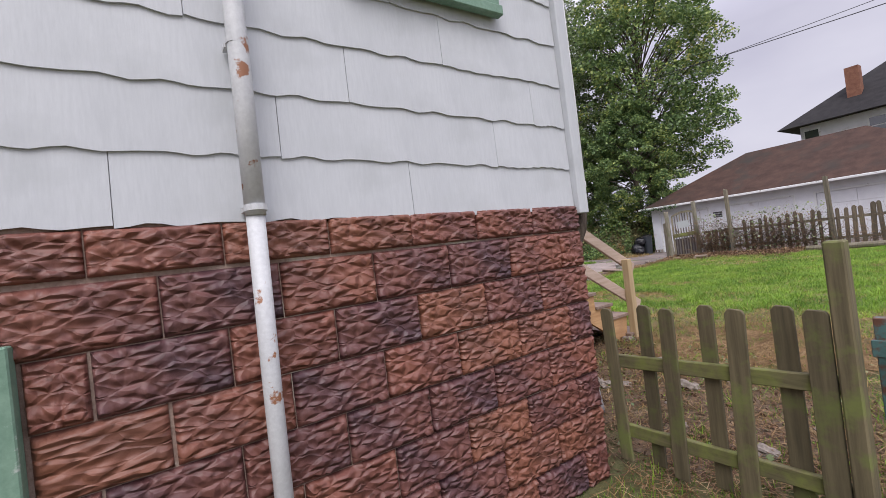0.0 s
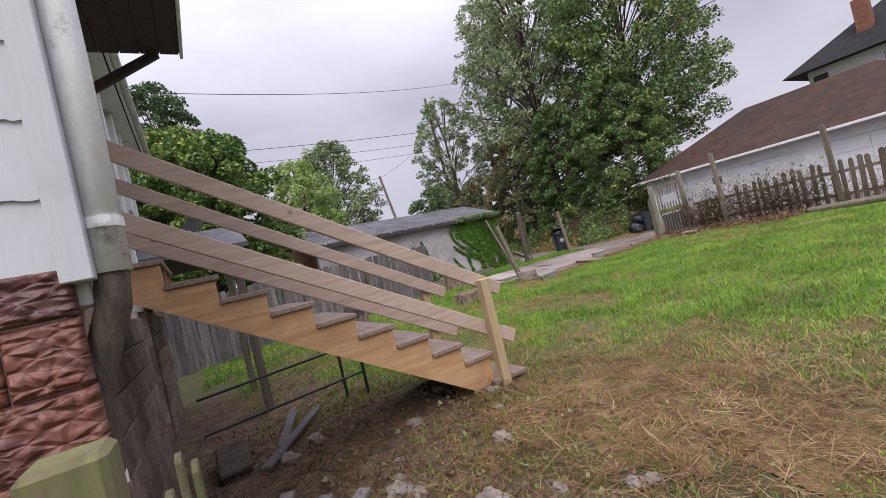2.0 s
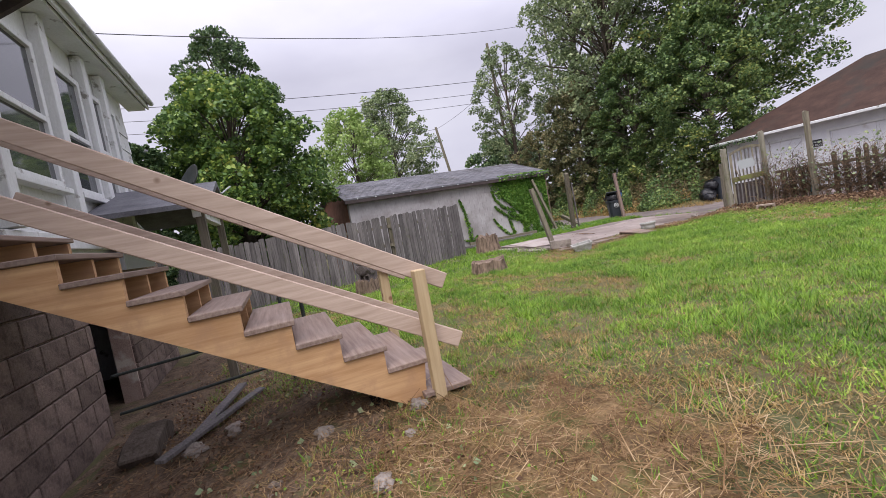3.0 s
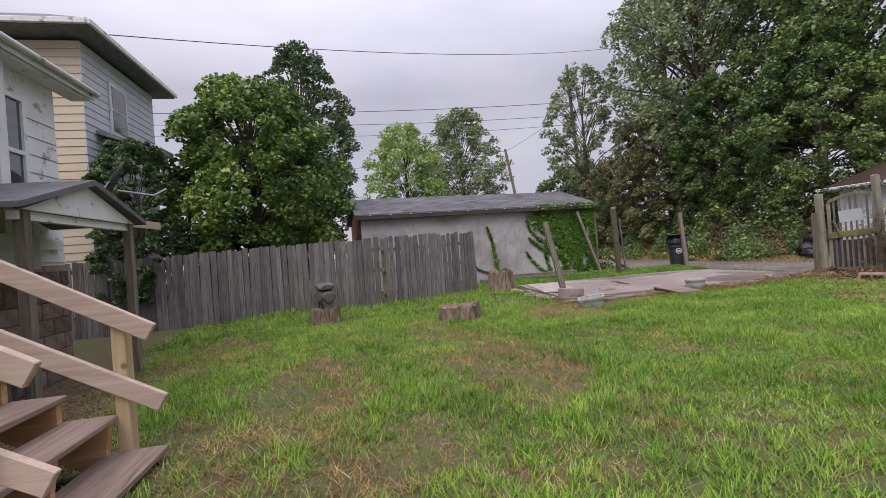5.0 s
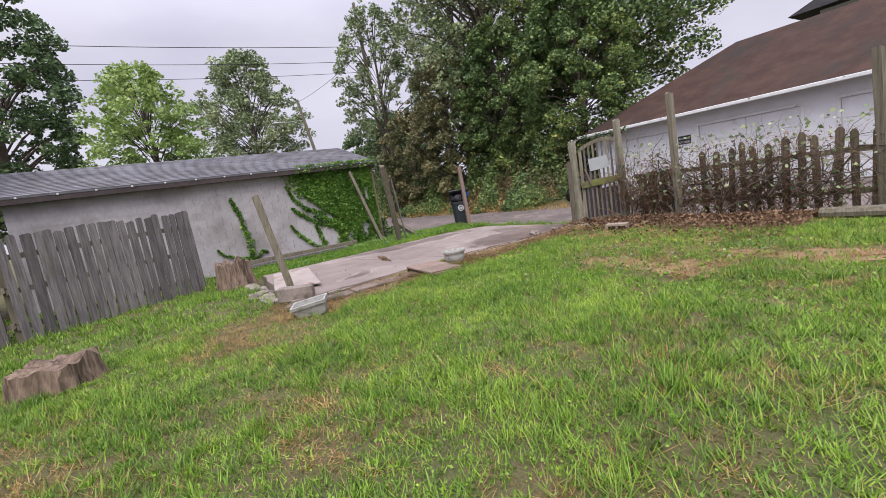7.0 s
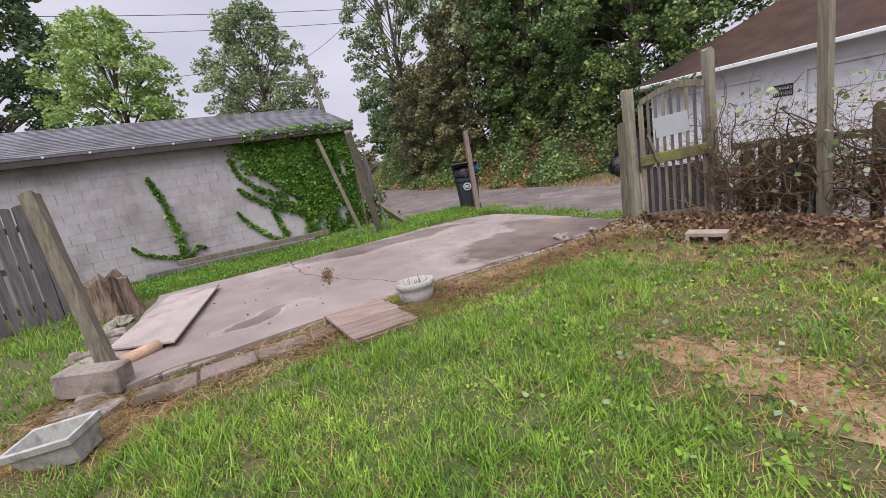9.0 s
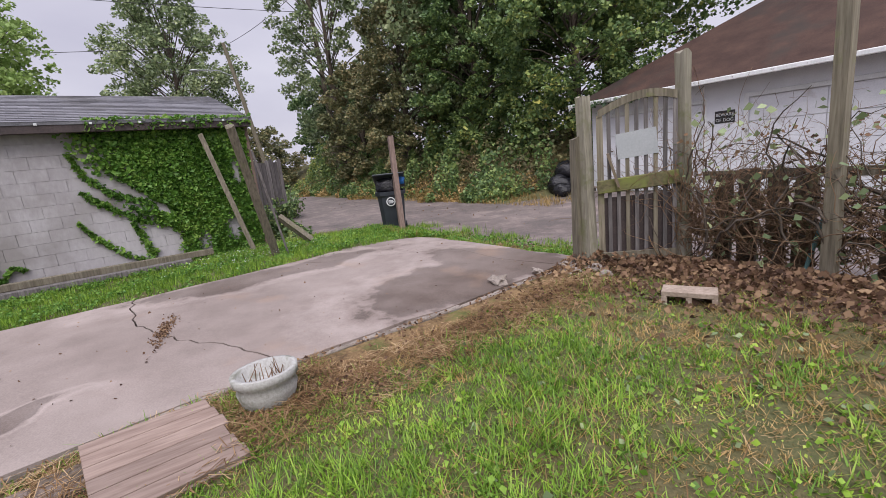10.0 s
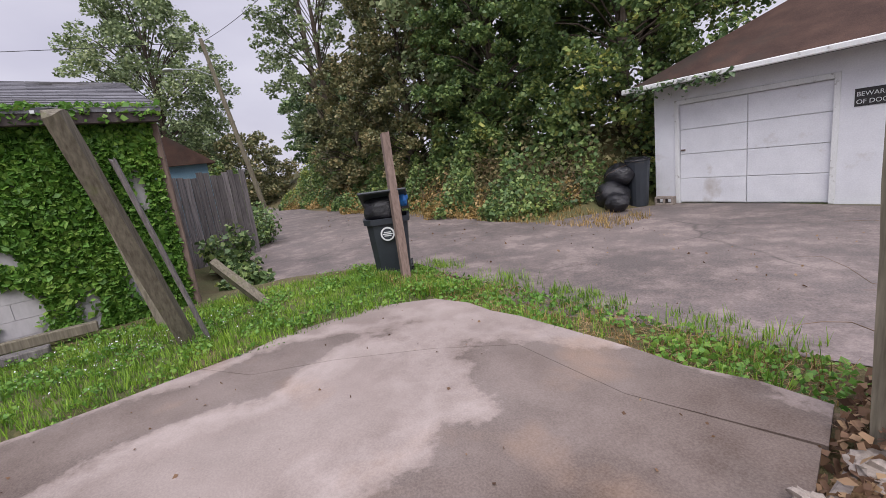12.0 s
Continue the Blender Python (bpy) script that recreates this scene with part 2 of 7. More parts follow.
M["planter"] = surface("weathered_planter", (0.30, 0.29, 0.27), (0.45, 0.45, 0.43), 7, 60, 0.85, 0.5, stain=(0.22, 0.22, 0.18), stain_scale=7, stain_at=(0.52, 0.66))
M["dry_stem"] = foliage("dry_stems", [(0.1, (0.10, 0.06, 0.04)), (0.5, (0.22, 0.14, 0.09)), (0.9, (0.32, 0.22, 0.13))], 0.9)
M["dead_leaf"] = foliage("dead_leaves", [(0.1, (0.06, 0.035, 0.025)), (0.5, (0.20, 0.12, 0.075)), (0.9, (0.38, 0.26, 0.15))], 0.9, 2.0, 0.65)
M["straw"] = foliage("straw", [(0.08, (0.07, 0.035, 0.017)), (0.4, (0.20, 0.115, 0.052)), (0.7, (0.36, 0.235, 0.12)), (0.97, (0.62, 0.48, 0.29))], 0.85, 2.0, 0.65)
M["grass"] = foliage("grass_blades", [(0.05, (0.055, 0.118, 0.018)), (0.3, (0.118, 0.235, 0.03)), (0.55, (0.205, 0.36, 0.046)), (0.78, (0.29, 0.455, 0.064)), (0.97, (0.48, 0.56, 0.135))], 0.45, 0.9, 0.62, 7.0, 0.3)
M["grass_dry"] = foliage("dry_grass_blades", [(0.1, (0.12, 0.095, 0.03)), (0.45, (0.32, 0.225, 0.085)), (0.9, (0.56, 0.41, 0.21))], 0.7, 1.0, 0.65, 6.0, 0.3)
M["leaf_tree"] = foliage("tree_leaves", [(0.05, (0.045, 0.084, 0.034)), (0.45, (0.132, 0.214, 0.077)), (0.75, (0.293, 0.375, 0.122)), (0.97, (0.653, 0.580, 0.148))], 0.42, 0.22, 0.6, 0.0, 0.22)
M["leaf_dark"] = foliage("dark_leaves", [(0.05, (0.028, 0.053, 0.029)), (0.50, (0.100, 0.166, 0.073)), (0.95, (0.270, 0.361, 0.145))], 0.42, 0.25, 0.6, 0.0, 0.22)
M["leaf_pale"] = foliage("pale_leaves", [(0.05, (0.068, 0.099, 0.047)), (0.50, (0.208, 0.276, 0.135)), (0.95, (0.525, 0.580, 0.316))], 0.42, 0.3, 0.6, 0.0, 0.22)
M["leaf_maple"] = foliage("maple_leaves", [(0.05, (0.038, 0.074, 0.026)), (0.45, (0.112, 0.199, 0.057)), (0.75, (0.263, 0.365, 0.081)), (0.97, (0.592, 0.526, 0.123))], 0.42, 0.3, 0.6, 0.0, 0.22)
M["leaf_young"] = foliage("young_leaves", [(0.05, (0.16, 0.25, 0.07)), (0.5, (0.30, 0.42, 0.13)), (0.95, (0.48, 0.56, 0.22))], 0.6, 0.3)
M["leaf_scrub"] = foliage("scrub_leaves", [(0.05, (0.061, 0.072, 0.039)), (0.50, (0.187, 0.201, 0.093)), (0.95, (0.488, 0.386, 0.205))], 0.42, 0.4, 0.6, 0.0, 0.22)
M["ivy"] = foliage("ivy_leaves", [(0.05, (0.045, 0.115, 0.024)), (0.5, (0.135, 0.285, 0.048)), (0.95, (0.28, 0.42, 0.085))], 0.45, 0.9, 0.6)


def glass_material():
    m, n, l, p = nodes_of("window_glass")
    p.inputs["Base Color"].default_value = (0.05, 0.055, 0.06, 1)
    p.inputs["Roughness"].default_value = 0.05
    p.inputs["Specular IOR Level"].default_value = 1.0
    p.inputs["IOR"].default_value = 1.7
    return m


M["glass"] = glass_material()


def rock_face_material():
    m, n, l, p = nodes_of("painted_rock_face_block")
    v = coords(n, l)
    big = noise_at(n, l, v, 3.5, 4)
    fine = noise_at(n, l, v, 70, 4, 0.65)
    a = ramp_of(n, l, big, [(0.35, (0.075, 0.040, 0.046)), (0.5, (0.155, 0.060, 0.050)), (0.65, (0.25, 0.095, 0.062))])
    rnd = random_of(n)
    b = ramp_of(n, l, rnd, [(0.0, (0.065, 0.040, 0.058)), (0.35, (0.13, 0.056, 0.054)), (0.7, (0.21, 0.082, 0.060)), (0.88, (0.235, 0.10, 0.062))])
    col = mixed(n, l, 0.55, a, b)
    chips = ramp_of(n, l, noise_at(n, l, coords(n, l, (1, 1, 1), "Generated"), 3.0, 8, 0.8), [(0.70, (0, 0, 0)), (0.72, (1, 1, 1))])
    col = mixed(n, l, chips, col, (0.34, 0.27, 0.22))
    l.new(col, p.inputs["Base Color"])
    p.inputs["Roughness"].default_value = 0.5
    wv = mixed(n, l, 0.16, coords(n, l, (0.3, 11, 24)), n_col(n, l, coords(n, l, (9, 9, 9))), "ADD")
    vo = n.new("ShaderNodeTexVoronoi")
    vo.feature = "DISTANCE_TO_EDGE"
    vo.inputs["Scale"].default_value = 1.0
    l.new(wv, vo.inputs["Vector"])
    cut = n.new("ShaderNodeMapRange")
    cut.interpolation_type = "SMOOTHSTEP"
    cut.inputs["From Max"].default_value = 0.30
    l.new(vo.outputs["Distance"], cut.inputs["Value"])
    tot = n.new("ShaderNodeMath")
    tot.operation = "MULTIPLY_ADD"
    l.new(fine, tot.inputs[0])
    tot.inputs[1].default_value = 0.10
    l.new(cut.outputs["Result"], tot.inputs[2])
    bumped(n, l, p, tot.outputs[0], 0.7, 0.018)
    return m


M["block"] = rock_face_material()


def concrete_material():
    """Driveway: pale worn crown, darker damp stains along the edges, sandy tint."""
    m, n, l, p = nodes_of("driveway_concrete")
    v = coords(n, l)
    big, mid, fine = noise_at(n, l, v, 0.55, 7, 0.62), noise_at(n, l, v, 2.5, 5), noise_at(n, l, v, 80, 4, 0.7)
    warp = mixed(n, l, 1.1, v, n_col(n, l, v), "ADD")
    wet = None
    for cx, cy, rx, ry, turn in ((-8.9, 17.8, 0.95, 1.5, 0), (-9.3, 18.9, 1.7, 0.8, 8), (-11.5, 16.6, 0.5, 2.3, 0), (-8.8, 13.9, 0.16, 0.6, 6)):
        mp = n.new("ShaderNodeMapping")
        mp.vector_type = "TEXTURE"
        mp.inputs["Location"].default_value = (cx + 0.55, cy + 0.55, 0.6)
        mp.inputs["Rotation"].default_value = (0, 0, radians(turn))
        mp.inputs["Scale"].default_value = (rx, ry, 3)
        l.new(warp, mp.inputs["Vector"])
        ln = n.new("ShaderNodeVectorMath")
        ln.operation = "LENGTH"
        l.new(mp.outputs["Vector"], ln.inputs[0])
        if wet is None:
            wet = ln.outputs["Value"]
        else:
            mn = n.new("ShaderNodeMath")
            mn.operation = "MINIMUM"
            l.new(wet, mn.inputs[0])
            l.new(ln.outputs["Value"], mn.inputs[1])
            wet = mn.outputs[0]
    blot = n.new("ShaderNodeMath")
    blot.operation = "MULTIPLY_ADD"
    l.new(noise_at(n, l, v, 3.2, 7, 0.65), blot.inputs[0])
    blot.inputs[1].default_value = 1.0
    l.new(wet, blot.inputs[2])
    edge = n.new("ShaderNodeMapRange")
    edge.inputs["From Min"].default_value, edge.inputs["From Max"].default_value = 0.6, 2.2
    l.new(blot.outputs[0], edge.inputs["Value"])
    col = ramp_of(n, l, edge.outputs["Result"], [(0.25, (0.070, 0.043, 0.031)), (0.42, (0.062, 0.041, 0.032)), (0.47, (0.22, 0.172, 0.15)), (0.58, (0.33, 0.275, 0.25)), (0.75, (0.225, 0.178, 0.158)), (0.95, (0.235, 0.19, 0.17))])
    col = mixed(n, l, 0.2, col, ramp_of(n, l, big, [(0.40, (0.05, 0.035, 0.028)), (0.60, (0.42, 0.37, 0.34))]))
    col = mixed(n, l, 0.15, col, ramp_of(n, l, mid, [(0.35, (0.06, 0.045, 0.035)), (0.65, (0.40, 0.34, 0.31))]))
    big = edge.outputs["Result"]
    sand = ramp_of(n, l, noise_at(n, l, v, 0.9, 4), [(0.6, (0, 0, 0)), (0.72, (1, 1, 1))])
    col = mixed(n, l, mixed(n, l, 0.35, (0, 0, 0), sand), col, (0.32, 0.20, 0.12))
    col = mixed(n, l, 0.16, col, ramp_of(n, l, fine, [(0.35, (0.05, 0.034, 0.025)), (0.65, (0.40, 0.33, 0.285))]))
    l.new(col, p.inputs["Base Color"])
    rr = n.new("ShaderNodeMapRange")
    rr.inputs["From Min"].default_value, rr.inputs["From Max"].default_value = 0.42, 0.6
    rr.inputs["To Min"].default_value, rr.inputs["To Max"].default_value = 0.7, 0.9
    l.new(big, rr.inputs["Value"])
    l.new(rr.outputs["Result"], p.inputs["Roughness"])
    bumped(n, l, p, fine, 0.2, 0.003)
    return m


M["concrete"] = concrete_material()


def asphalt_material():
    m, n, l, p = nodes_of("cracked_alley_surface")
    v = coords(n, l)
    big, fine = noise_at(n, l, v, 0.35, 5), noise_at(n, l, v, 45, 4, 0.7)
    col = ramp_of(n, l, big, [(0.40, (0.055, 0.041, 0.037)), (0.5, (0.10, 0.078, 0.071)), (0.60, (0.19, 0.15, 0.136))])
    col = mixed(n, l, 0.55, col, ramp_of(n, l, noise_at(n, l, v, 1.5, 9, 0.78), [(0.43, (0.045, 0.031, 0.026)), (0.53, (0.16, 0.115, 0.098)), (0.60, (0.34, 0.265, 0.23))]))
    col = mixed(n, l, 0.35, col, ramp_of(n, l, fine, [(0.3, (0.06, 0.055, 0.055)), (0.7, (0.34, 0.30, 0.28))]))
    vo = n.new("ShaderNodeTexVoronoi")
    vo.feature = "DISTANCE_TO_EDGE"
    vo.inputs["Scale"].default_value = 0.34
    warp = mixed(n, l, 0.35, v, n_col(n, l, v), "ADD")
    l.new(warp, vo.inputs["Vector"])
    line = ramp_of(n, l, vo.outputs["Distance"], [(0.001, (1, 1, 1)), (0.009, (0, 0, 0))])
    some = ramp_of(n, l, noise_at(n, l, v, 0.5, 3), [(0.5, (0, 0, 0)), (0.62, (1, 1, 1))])
    col = mixed(n, l, mixed(n, l, 1.0, line, some, "MULTIPLY"), col, (0.06, 0.05, 0.045))
    l.new(col, p.inputs["Base Color"])
    p.inputs["Roughness"].default_value = 0.75
    bumped(n, l, p, fine, 0.4, 0.006)
    return m


M["alley"] = asphalt_material()


def ground_material():
    """Turf and soil under the blades: green, straw-brown and bare patches."""
    m, n, l, p = nodes_of("yard_soil_and_turf")
    v = coords(n, l)
    a, b, fine = noise_at(n, l, v, 0.5, 6, 0.6), noise_at(n, l, v, 2.3, 5), noise_at(n, l, v, 50, 5, 0.7)
    col = ramp_of(n, l, a, [(0.36, (0.15, 0.11, 0.05)), (0.5, (0.09, 0.10, 0.032)), (0.62, (0.065, 0.11, 0.026))])
    col = mixed(n, l, 0.4, col, ramp_of(n, l, b, [(0.35, (0.17, 0.115, 0.055)), (0.65, (0.065, 0.11, 0.026))]))
    col = mixed(n, l, 0.45, col, ramp_of(n, l, fine, [(0.35, (0.02, 0.02, 0.010)), (0.65, (0.17, 0.13, 0.06))]))
    l.new(col, p.inputs["Base Color"])
    p.inputs["Roughness"].default_value = 0.95
    bumped(n, l, p, fine, 0.8, 0.02)
    return m


M["ground"] = ground_material()
M["soil"] = surface("bare_soil", (0.055, 0.038, 0.027), (0.25, 0.18, 0.125), 5, 36, 0.95, 1.0, stain=(0.11, 0.115, 0.045), stain_scale=3.0, stain_at=(0.55, 0.7), dist=0.03)
M["straw_soil"] = surface("straw_matted_soil", (0.08, 0.05, 0.027), (0.33, 0.22, 0.11), 5, 38, 0.95, 1.0, stain=(0.12, 0.13, 0.04), stain_scale=3.5, stain_at=(0.52, 0.66), dist=0.03)
M["sand_soil"] = surface("sandy_soil", (0.22, 0.135, 0.075), (0.40, 0.27, 0.165), 5, 40, 0.95, 0.9, stain=(0.15, 0.14, 0.06), stain_scale=4.5, stain_at=(0.55, 0.66), dist=0.02)


# ---- mesh tools ----
def thing(name, loc, label, category, group="", kind=""):
    e = new(name)
    e.location = loc
    e.empty_display_size = 0.1
    return tagged(e, label, category, group, kind)


def part(name, bm, material, parent=None, label="", kind="", bevel=0.0, smooth=False):
    """Links a bmesh, built in world metres, as one mesh under its thing."""
    if bevel:
        bmesh.ops.bevel(bm, geom=list(bm.edges), offset=bevel, segments=1, affect="EDGES", clamp_overlap=True)
    bmesh.ops.recalc_face_normals(bm, faces=list(bm.faces))
    me = bpy.data.meshes.new(name)
    off = Vector((0, 0, 0))
    top = parent
    while top:
        off += top.location
        top = top.parent
    bmesh.ops.translate(bm, verts=list(bm.verts), vec=-off)
    bm.to_mesh(me)
    bm.free()
    if smooth:
        for f in me.polygons:
            f.use_smooth = True
    me.materials.append(material)
    ob = new(name, me)
    ob.parent = parent
    return tagged(ob, label, "", "", kind)


def whole(name, bm, material, label, category, kind="", group="", bevel=0.0, smooth=False):
    return tagged(part(name, bm, material, None, label, kind, bevel, smooth), "", category, group)


def box(bm, x0, x1, y0, y1, z0, z1, m=None):
    vs = [bm.verts.new(Vector((x, y, z))) for x in (x0, x1) for y in (y0, y1) for z in (z0, z1)]
    for f in ((0, 1, 3, 2), (4, 6, 7, 5), (0, 4, 5, 1), (2, 3, 7, 6), (0, 2, 6, 4), (1, 5, 7, 3)):
        bm.faces.new([vs[i] for i in f])
    if m:
        for v in vs:
            v.co = m @ v.co
    return vs


def beam(bm, p, q, w, h, side=(0, 0, 1)):
    """A squared timber from p to q, w wide across and h high towards side."""
    p, q, s = Vector(p), Vector(q), Vector(side)
    d = (q - p).normalized()
    a = d.cross(s).normalized()
    s = a.cross(d).normalized()
    vs = []
    for e in (p, q):
        for i, j in ((-1, -1), (1, -1), (1, 1), (-1, 1)):
            vs.append(bm.verts.new(e + a * (w / 2 * i) + s * (h / 2 * j)))
    for f in ((3, 2, 1, 0), (4, 5, 6, 7), (0, 1, 5, 4), (1, 2, 6, 5), (2, 3, 7, 6), (3, 0, 4, 7)):
        bm.faces.new([vs[i] for i in f])
    return vs


def tube(bm, pts, radii, n=8, caps=True):
    """A round bar or limb along the points."""
    rings = []
    pts = [Vector(p) for p in pts]
    for i, p in enumerate(pts):
        d = (pts[min(i + 1, len(pts) - 1)] - pts[max(i - 1, 0)]).normalized()
        a = d.cross(Vector((0.31, 0.17, 0.93)) if abs(d.z) < 0.9 else Vector((1, 0, 0))).normalized()
        b = d.cross(a)
        r = radii[i] if isinstance(radii, (list, tuple)) else radii
        rings.append([bm.verts.new(p + (a * math.cos(k * math.tau / n) + b * math.sin(k * math.tau / n)) * r) for k in range(n)])
    for r0, r1 in zip(rings, rings[1:]):
        for k in range(n):
            bm.faces.new((r0[k], r0[(k + 1) % n], r1[(k + 1) % n], r1[k]))
    if caps:
        bm.faces.new(rings[0][::-1])
        bm.faces.new(rings[-1])


def prism(bm, outline, axis, lo, hi):
    """Extrudes a 2D outline along an axis."""
    def at(p, t):
        c = list(p)
        c.insert(axis, t)
        return Vector(c)
    a, b = [bm.verts.new(at(p, lo)) for p in outline], [bm.verts.new(at(p, hi)) for p in outline]
    bm.faces.new(a[::-1])
    bm.faces.new(b)
    for i in range(len(a)):
        j = (i + 1) % len(a)
        bm.faces.new((a[i], a[j], b[j], b[i]))


def mesh_of(name, verts, quads, material, kind="", label="", category="", parent=None):
    me = bpy.data.meshes.new(name)
    me.vertices.add(len(verts))
    me.vertices.foreach_set("co", np.asarray(verts, np.float32).ravel())
    q = np.asarray(quads, np.int32)
    me.loops.add(q.size)
    me.loops.foreach_set("vertex_index", q.ravel())
    me.polygons.add(len(q))
    me.polygons.foreach_set("loop_start", np.arange(0, q.size, q.shape[1], dtype=np.int32))
    me.update(calc_edges=True)
    me.materials.append(material)
    ob = new(name, me)
    ob.parent = parent
    return tagged(ob, label, category, "", kind)


rng = np.random.default_rng(7)


def smooth01(a, b, x):
    t = np.clip((np.asarray(x, float) - a) / (b - a), 0, 1)
    return t * t * (3 - 2 * t)


def gz(x, y):
    """Height of the yard: a fall towards the house, the drive's bed, the lower alley, a bank under the wood."""
    x, y = np.asarray(x, float), np.asarray(y, float)
    z = 0.05 + 0.03 * np.sin(x * 0.9 + 1) * np.cos(y * 0.7) + 0.015 * np.sin(x * 2.7 + y * 1.9)
    z = z - 0.15 * (1 - smooth01(4.2, 6.6, y)) * (1 - smooth01(0.2, 1.6, x))
    z = z - 0.06 * (1 - smooth01(4.2, 6.6, y))
    drive = smooth01(-12.2, -11.8, x) * (1 - smooth01(-8.4, -8.05, x + 0.12 * np.clip(15.5 - y, 0, 3))) * smooth01(12.3, 12.8, y)
    z = z * (1 - drive) - 0.10 * drive
    alley = smooth01(19.4, 20.4, y + 2.4 * smooth01(14.2, 15.6, -x) * (1 - smooth01(60, 80, -x)))
    z = z * (1 - alley) - 0.13 * alley
    bank = smooth01(24.6, 30, y) * smooth01(13.4, 15.5, -x) * (1 - smooth01(60, 90, -x))
    z = z + 2.2 * bank
    return z


def leaves(centres, size, flat=0.35, spread=0.0):
    """Small folded quads at the centres: returns vertices and quads."""
    n = len(centres)
    d = rng.normal(size=(n, 3))
    d[:, 2] = d[:, 2] * flat
    d /= np.linalg.norm(d, axis=1, keepdims=True) + 1e-9
    u = rng.normal(size=(n, 3))
    u -= d * (u * d).sum(1, keepdims=True)
    u /= np.linalg.norm(u, axis=1, keepdims=True) + 1e-9
    s = (size * rng.uniform(0.6, 1.35, n))[:, None]
    tip, side = d * s, u * s * 0.55
    c = np.asarray(centres)
    drop = np.zeros((n, 3))
    drop[:, 2] = -0.25 * s[:, 0]
    v = np.stack([c - tip * 0.55, c + side, c + tip * 0.75 + drop, c - side], 1).reshape(-1, 3)
    return v, np.arange(4 * n).reshape(n, 4)


def tree(x, y, height, width, crown_from, material, label, count=9000, leaf=0.16, trunk=0.22, clumps=46, lean=0.0, base=None, shape=1.0, bare=0.0):
    """Tapered trunk, forking limbs, and a crown of leaf clumps with gaps."""
    z0 = float(gz(x, y)) - 0.05 if base is None else base
    t = thing("tree", (x, y, z0), label, "tree")
    bm = bmesh.new()
    top = Vector((x + lean * height, y, z0 + height * 0.8))
    tube(bm, [(x, y, z0), (x + lean * height * 0.3 + 0.1, y, z0 + height * 0.3), (x + lean * height * 0.55 - 0.08, y + 0.1, z0 + height * 0.55), top], [trunk * 1.25, trunk, trunk * 0.7, trunk * 0.2], 8)
    part("trunk", bm, M["bark"], t, smooth=True)
    cs = []
    bm = bmesh.new()
    clumps = int(clumps * 2.1)
    for i in range(clumps):
        h = (i + rng.uniform(0, 1)) / clumps
        zz = z0 + crown_from + (height - crown_from) * h
        prof = (math.sin(math.pi * min(1, 0.12 + 0.85 * h)) ** 0.55) if shape == 1.0 else (1.02 - h) ** shape
        rad = width / 2 * prof * rng.uniform(0.2, 1.0) ** 0.6
        ang = i * 2.399 + rng.uniform(-0.4, 0.4)
        c = Vector((x + lean * height * h + rad * math.cos(ang), y + rad * math.sin(ang), zz))
        r = width * rng.uniform(0.03, 0.095) * (0.75 + 0.25 * prof)
        cs.append((c, r))
        if i % 4 == 0:
            s = Vector((x + lean * height * 0.5 * h, y, z0 + max(crown_from * 0.8, (zz - z0) * 0.72)))
            mid = s.lerp(c, 0.5) + Vector((0, 0, 0.25))
            tube(bm, [s, mid, c], [trunk * 0.26 * (1.15 - h), trunk * 0.18, trunk * 0.05], 5)
    part("branching", bm, M["bark"], t)
    pts = []
    for c, r in cs:
        k = int(count / clumps * (r / (width * 0.064)) ** 2)
        g = rng.normal(size=(k, 3))
        g /= np.linalg.norm(g, axis=1, keepdims=True)
        g *= (rng.uniform(0.25, 1.18, k) ** 0.55)[:, None] * r
        g[:, 2] *= 0.6
        g[:, 2] -= 0.35 * (g[:, 0] ** 2 + g[:, 1] ** 2) / r
        pts.append(g + np.array(c))
    v, q = leaves(np.concatenate(pts) - np.array(t.location), leaf)
    mesh_of("crown", v, q, material, parent=t)
    return t


def bush(x, y, z, w, d, h, material, name, label, count=1500, leaf=0.07, kind=""):
    """A low mound of stems and leaves with an uneven outline."""
    t = thing(name, (x, y, z), label, "shrub", kind=kind)
    bm = bmesh.new()
    pts = []
    for i in range(26):
        a, r = rng.uniform(0, math.tau), math.sqrt(rng.uniform(0, 1))
        px, py = r * math.cos(a) * w / 2, r * math.sin(a) * d / 2
        hh = h * rng.uniform(0.45, 1.1) * (1 - 0.55 * r * r)
        tube(bm, [(x + px * 0.5, y + py * 0.5, z - 0.03), (x + px, y + py, z + hh * 0.6), (x + px * 1.1, y + py * 1.1, z + hh)], [0.014, 0.009, 0.003], 4)
        k = count // 26
        f = rng.uniform(0.1, 1.05, k)
        pts.append(np.stack([px * (0.5 + 0.6 * f) + rng.normal(0, w * 0.06, k), py * (0.5 + 0.6 * f) + rng.normal(0, d * 0.06, k), hh * f + rng.normal(0, h * 0.05, k)], 1))
    part("stem", bm, M["bark"], t)
    v, q = leaves(np.concatenate(pts), leaf)
    v[:, 2] = np.maximum(v[:, 2], 0.01)
    mesh_of("foliage", v, q, material, parent=t)
    return t


# ---- ground, alley and drive ----
def axis_steps(lo, hi, step, far):
    inner = list(np.arange(lo, hi + 1e-6, step))
    out, d = [], 1.0
    while d < far:
        out.append(d)
        d *= 1.6
    out.append(far)
    return np.array([lo - d for d in out[::-1]] + inner + [hi + d for d in out])


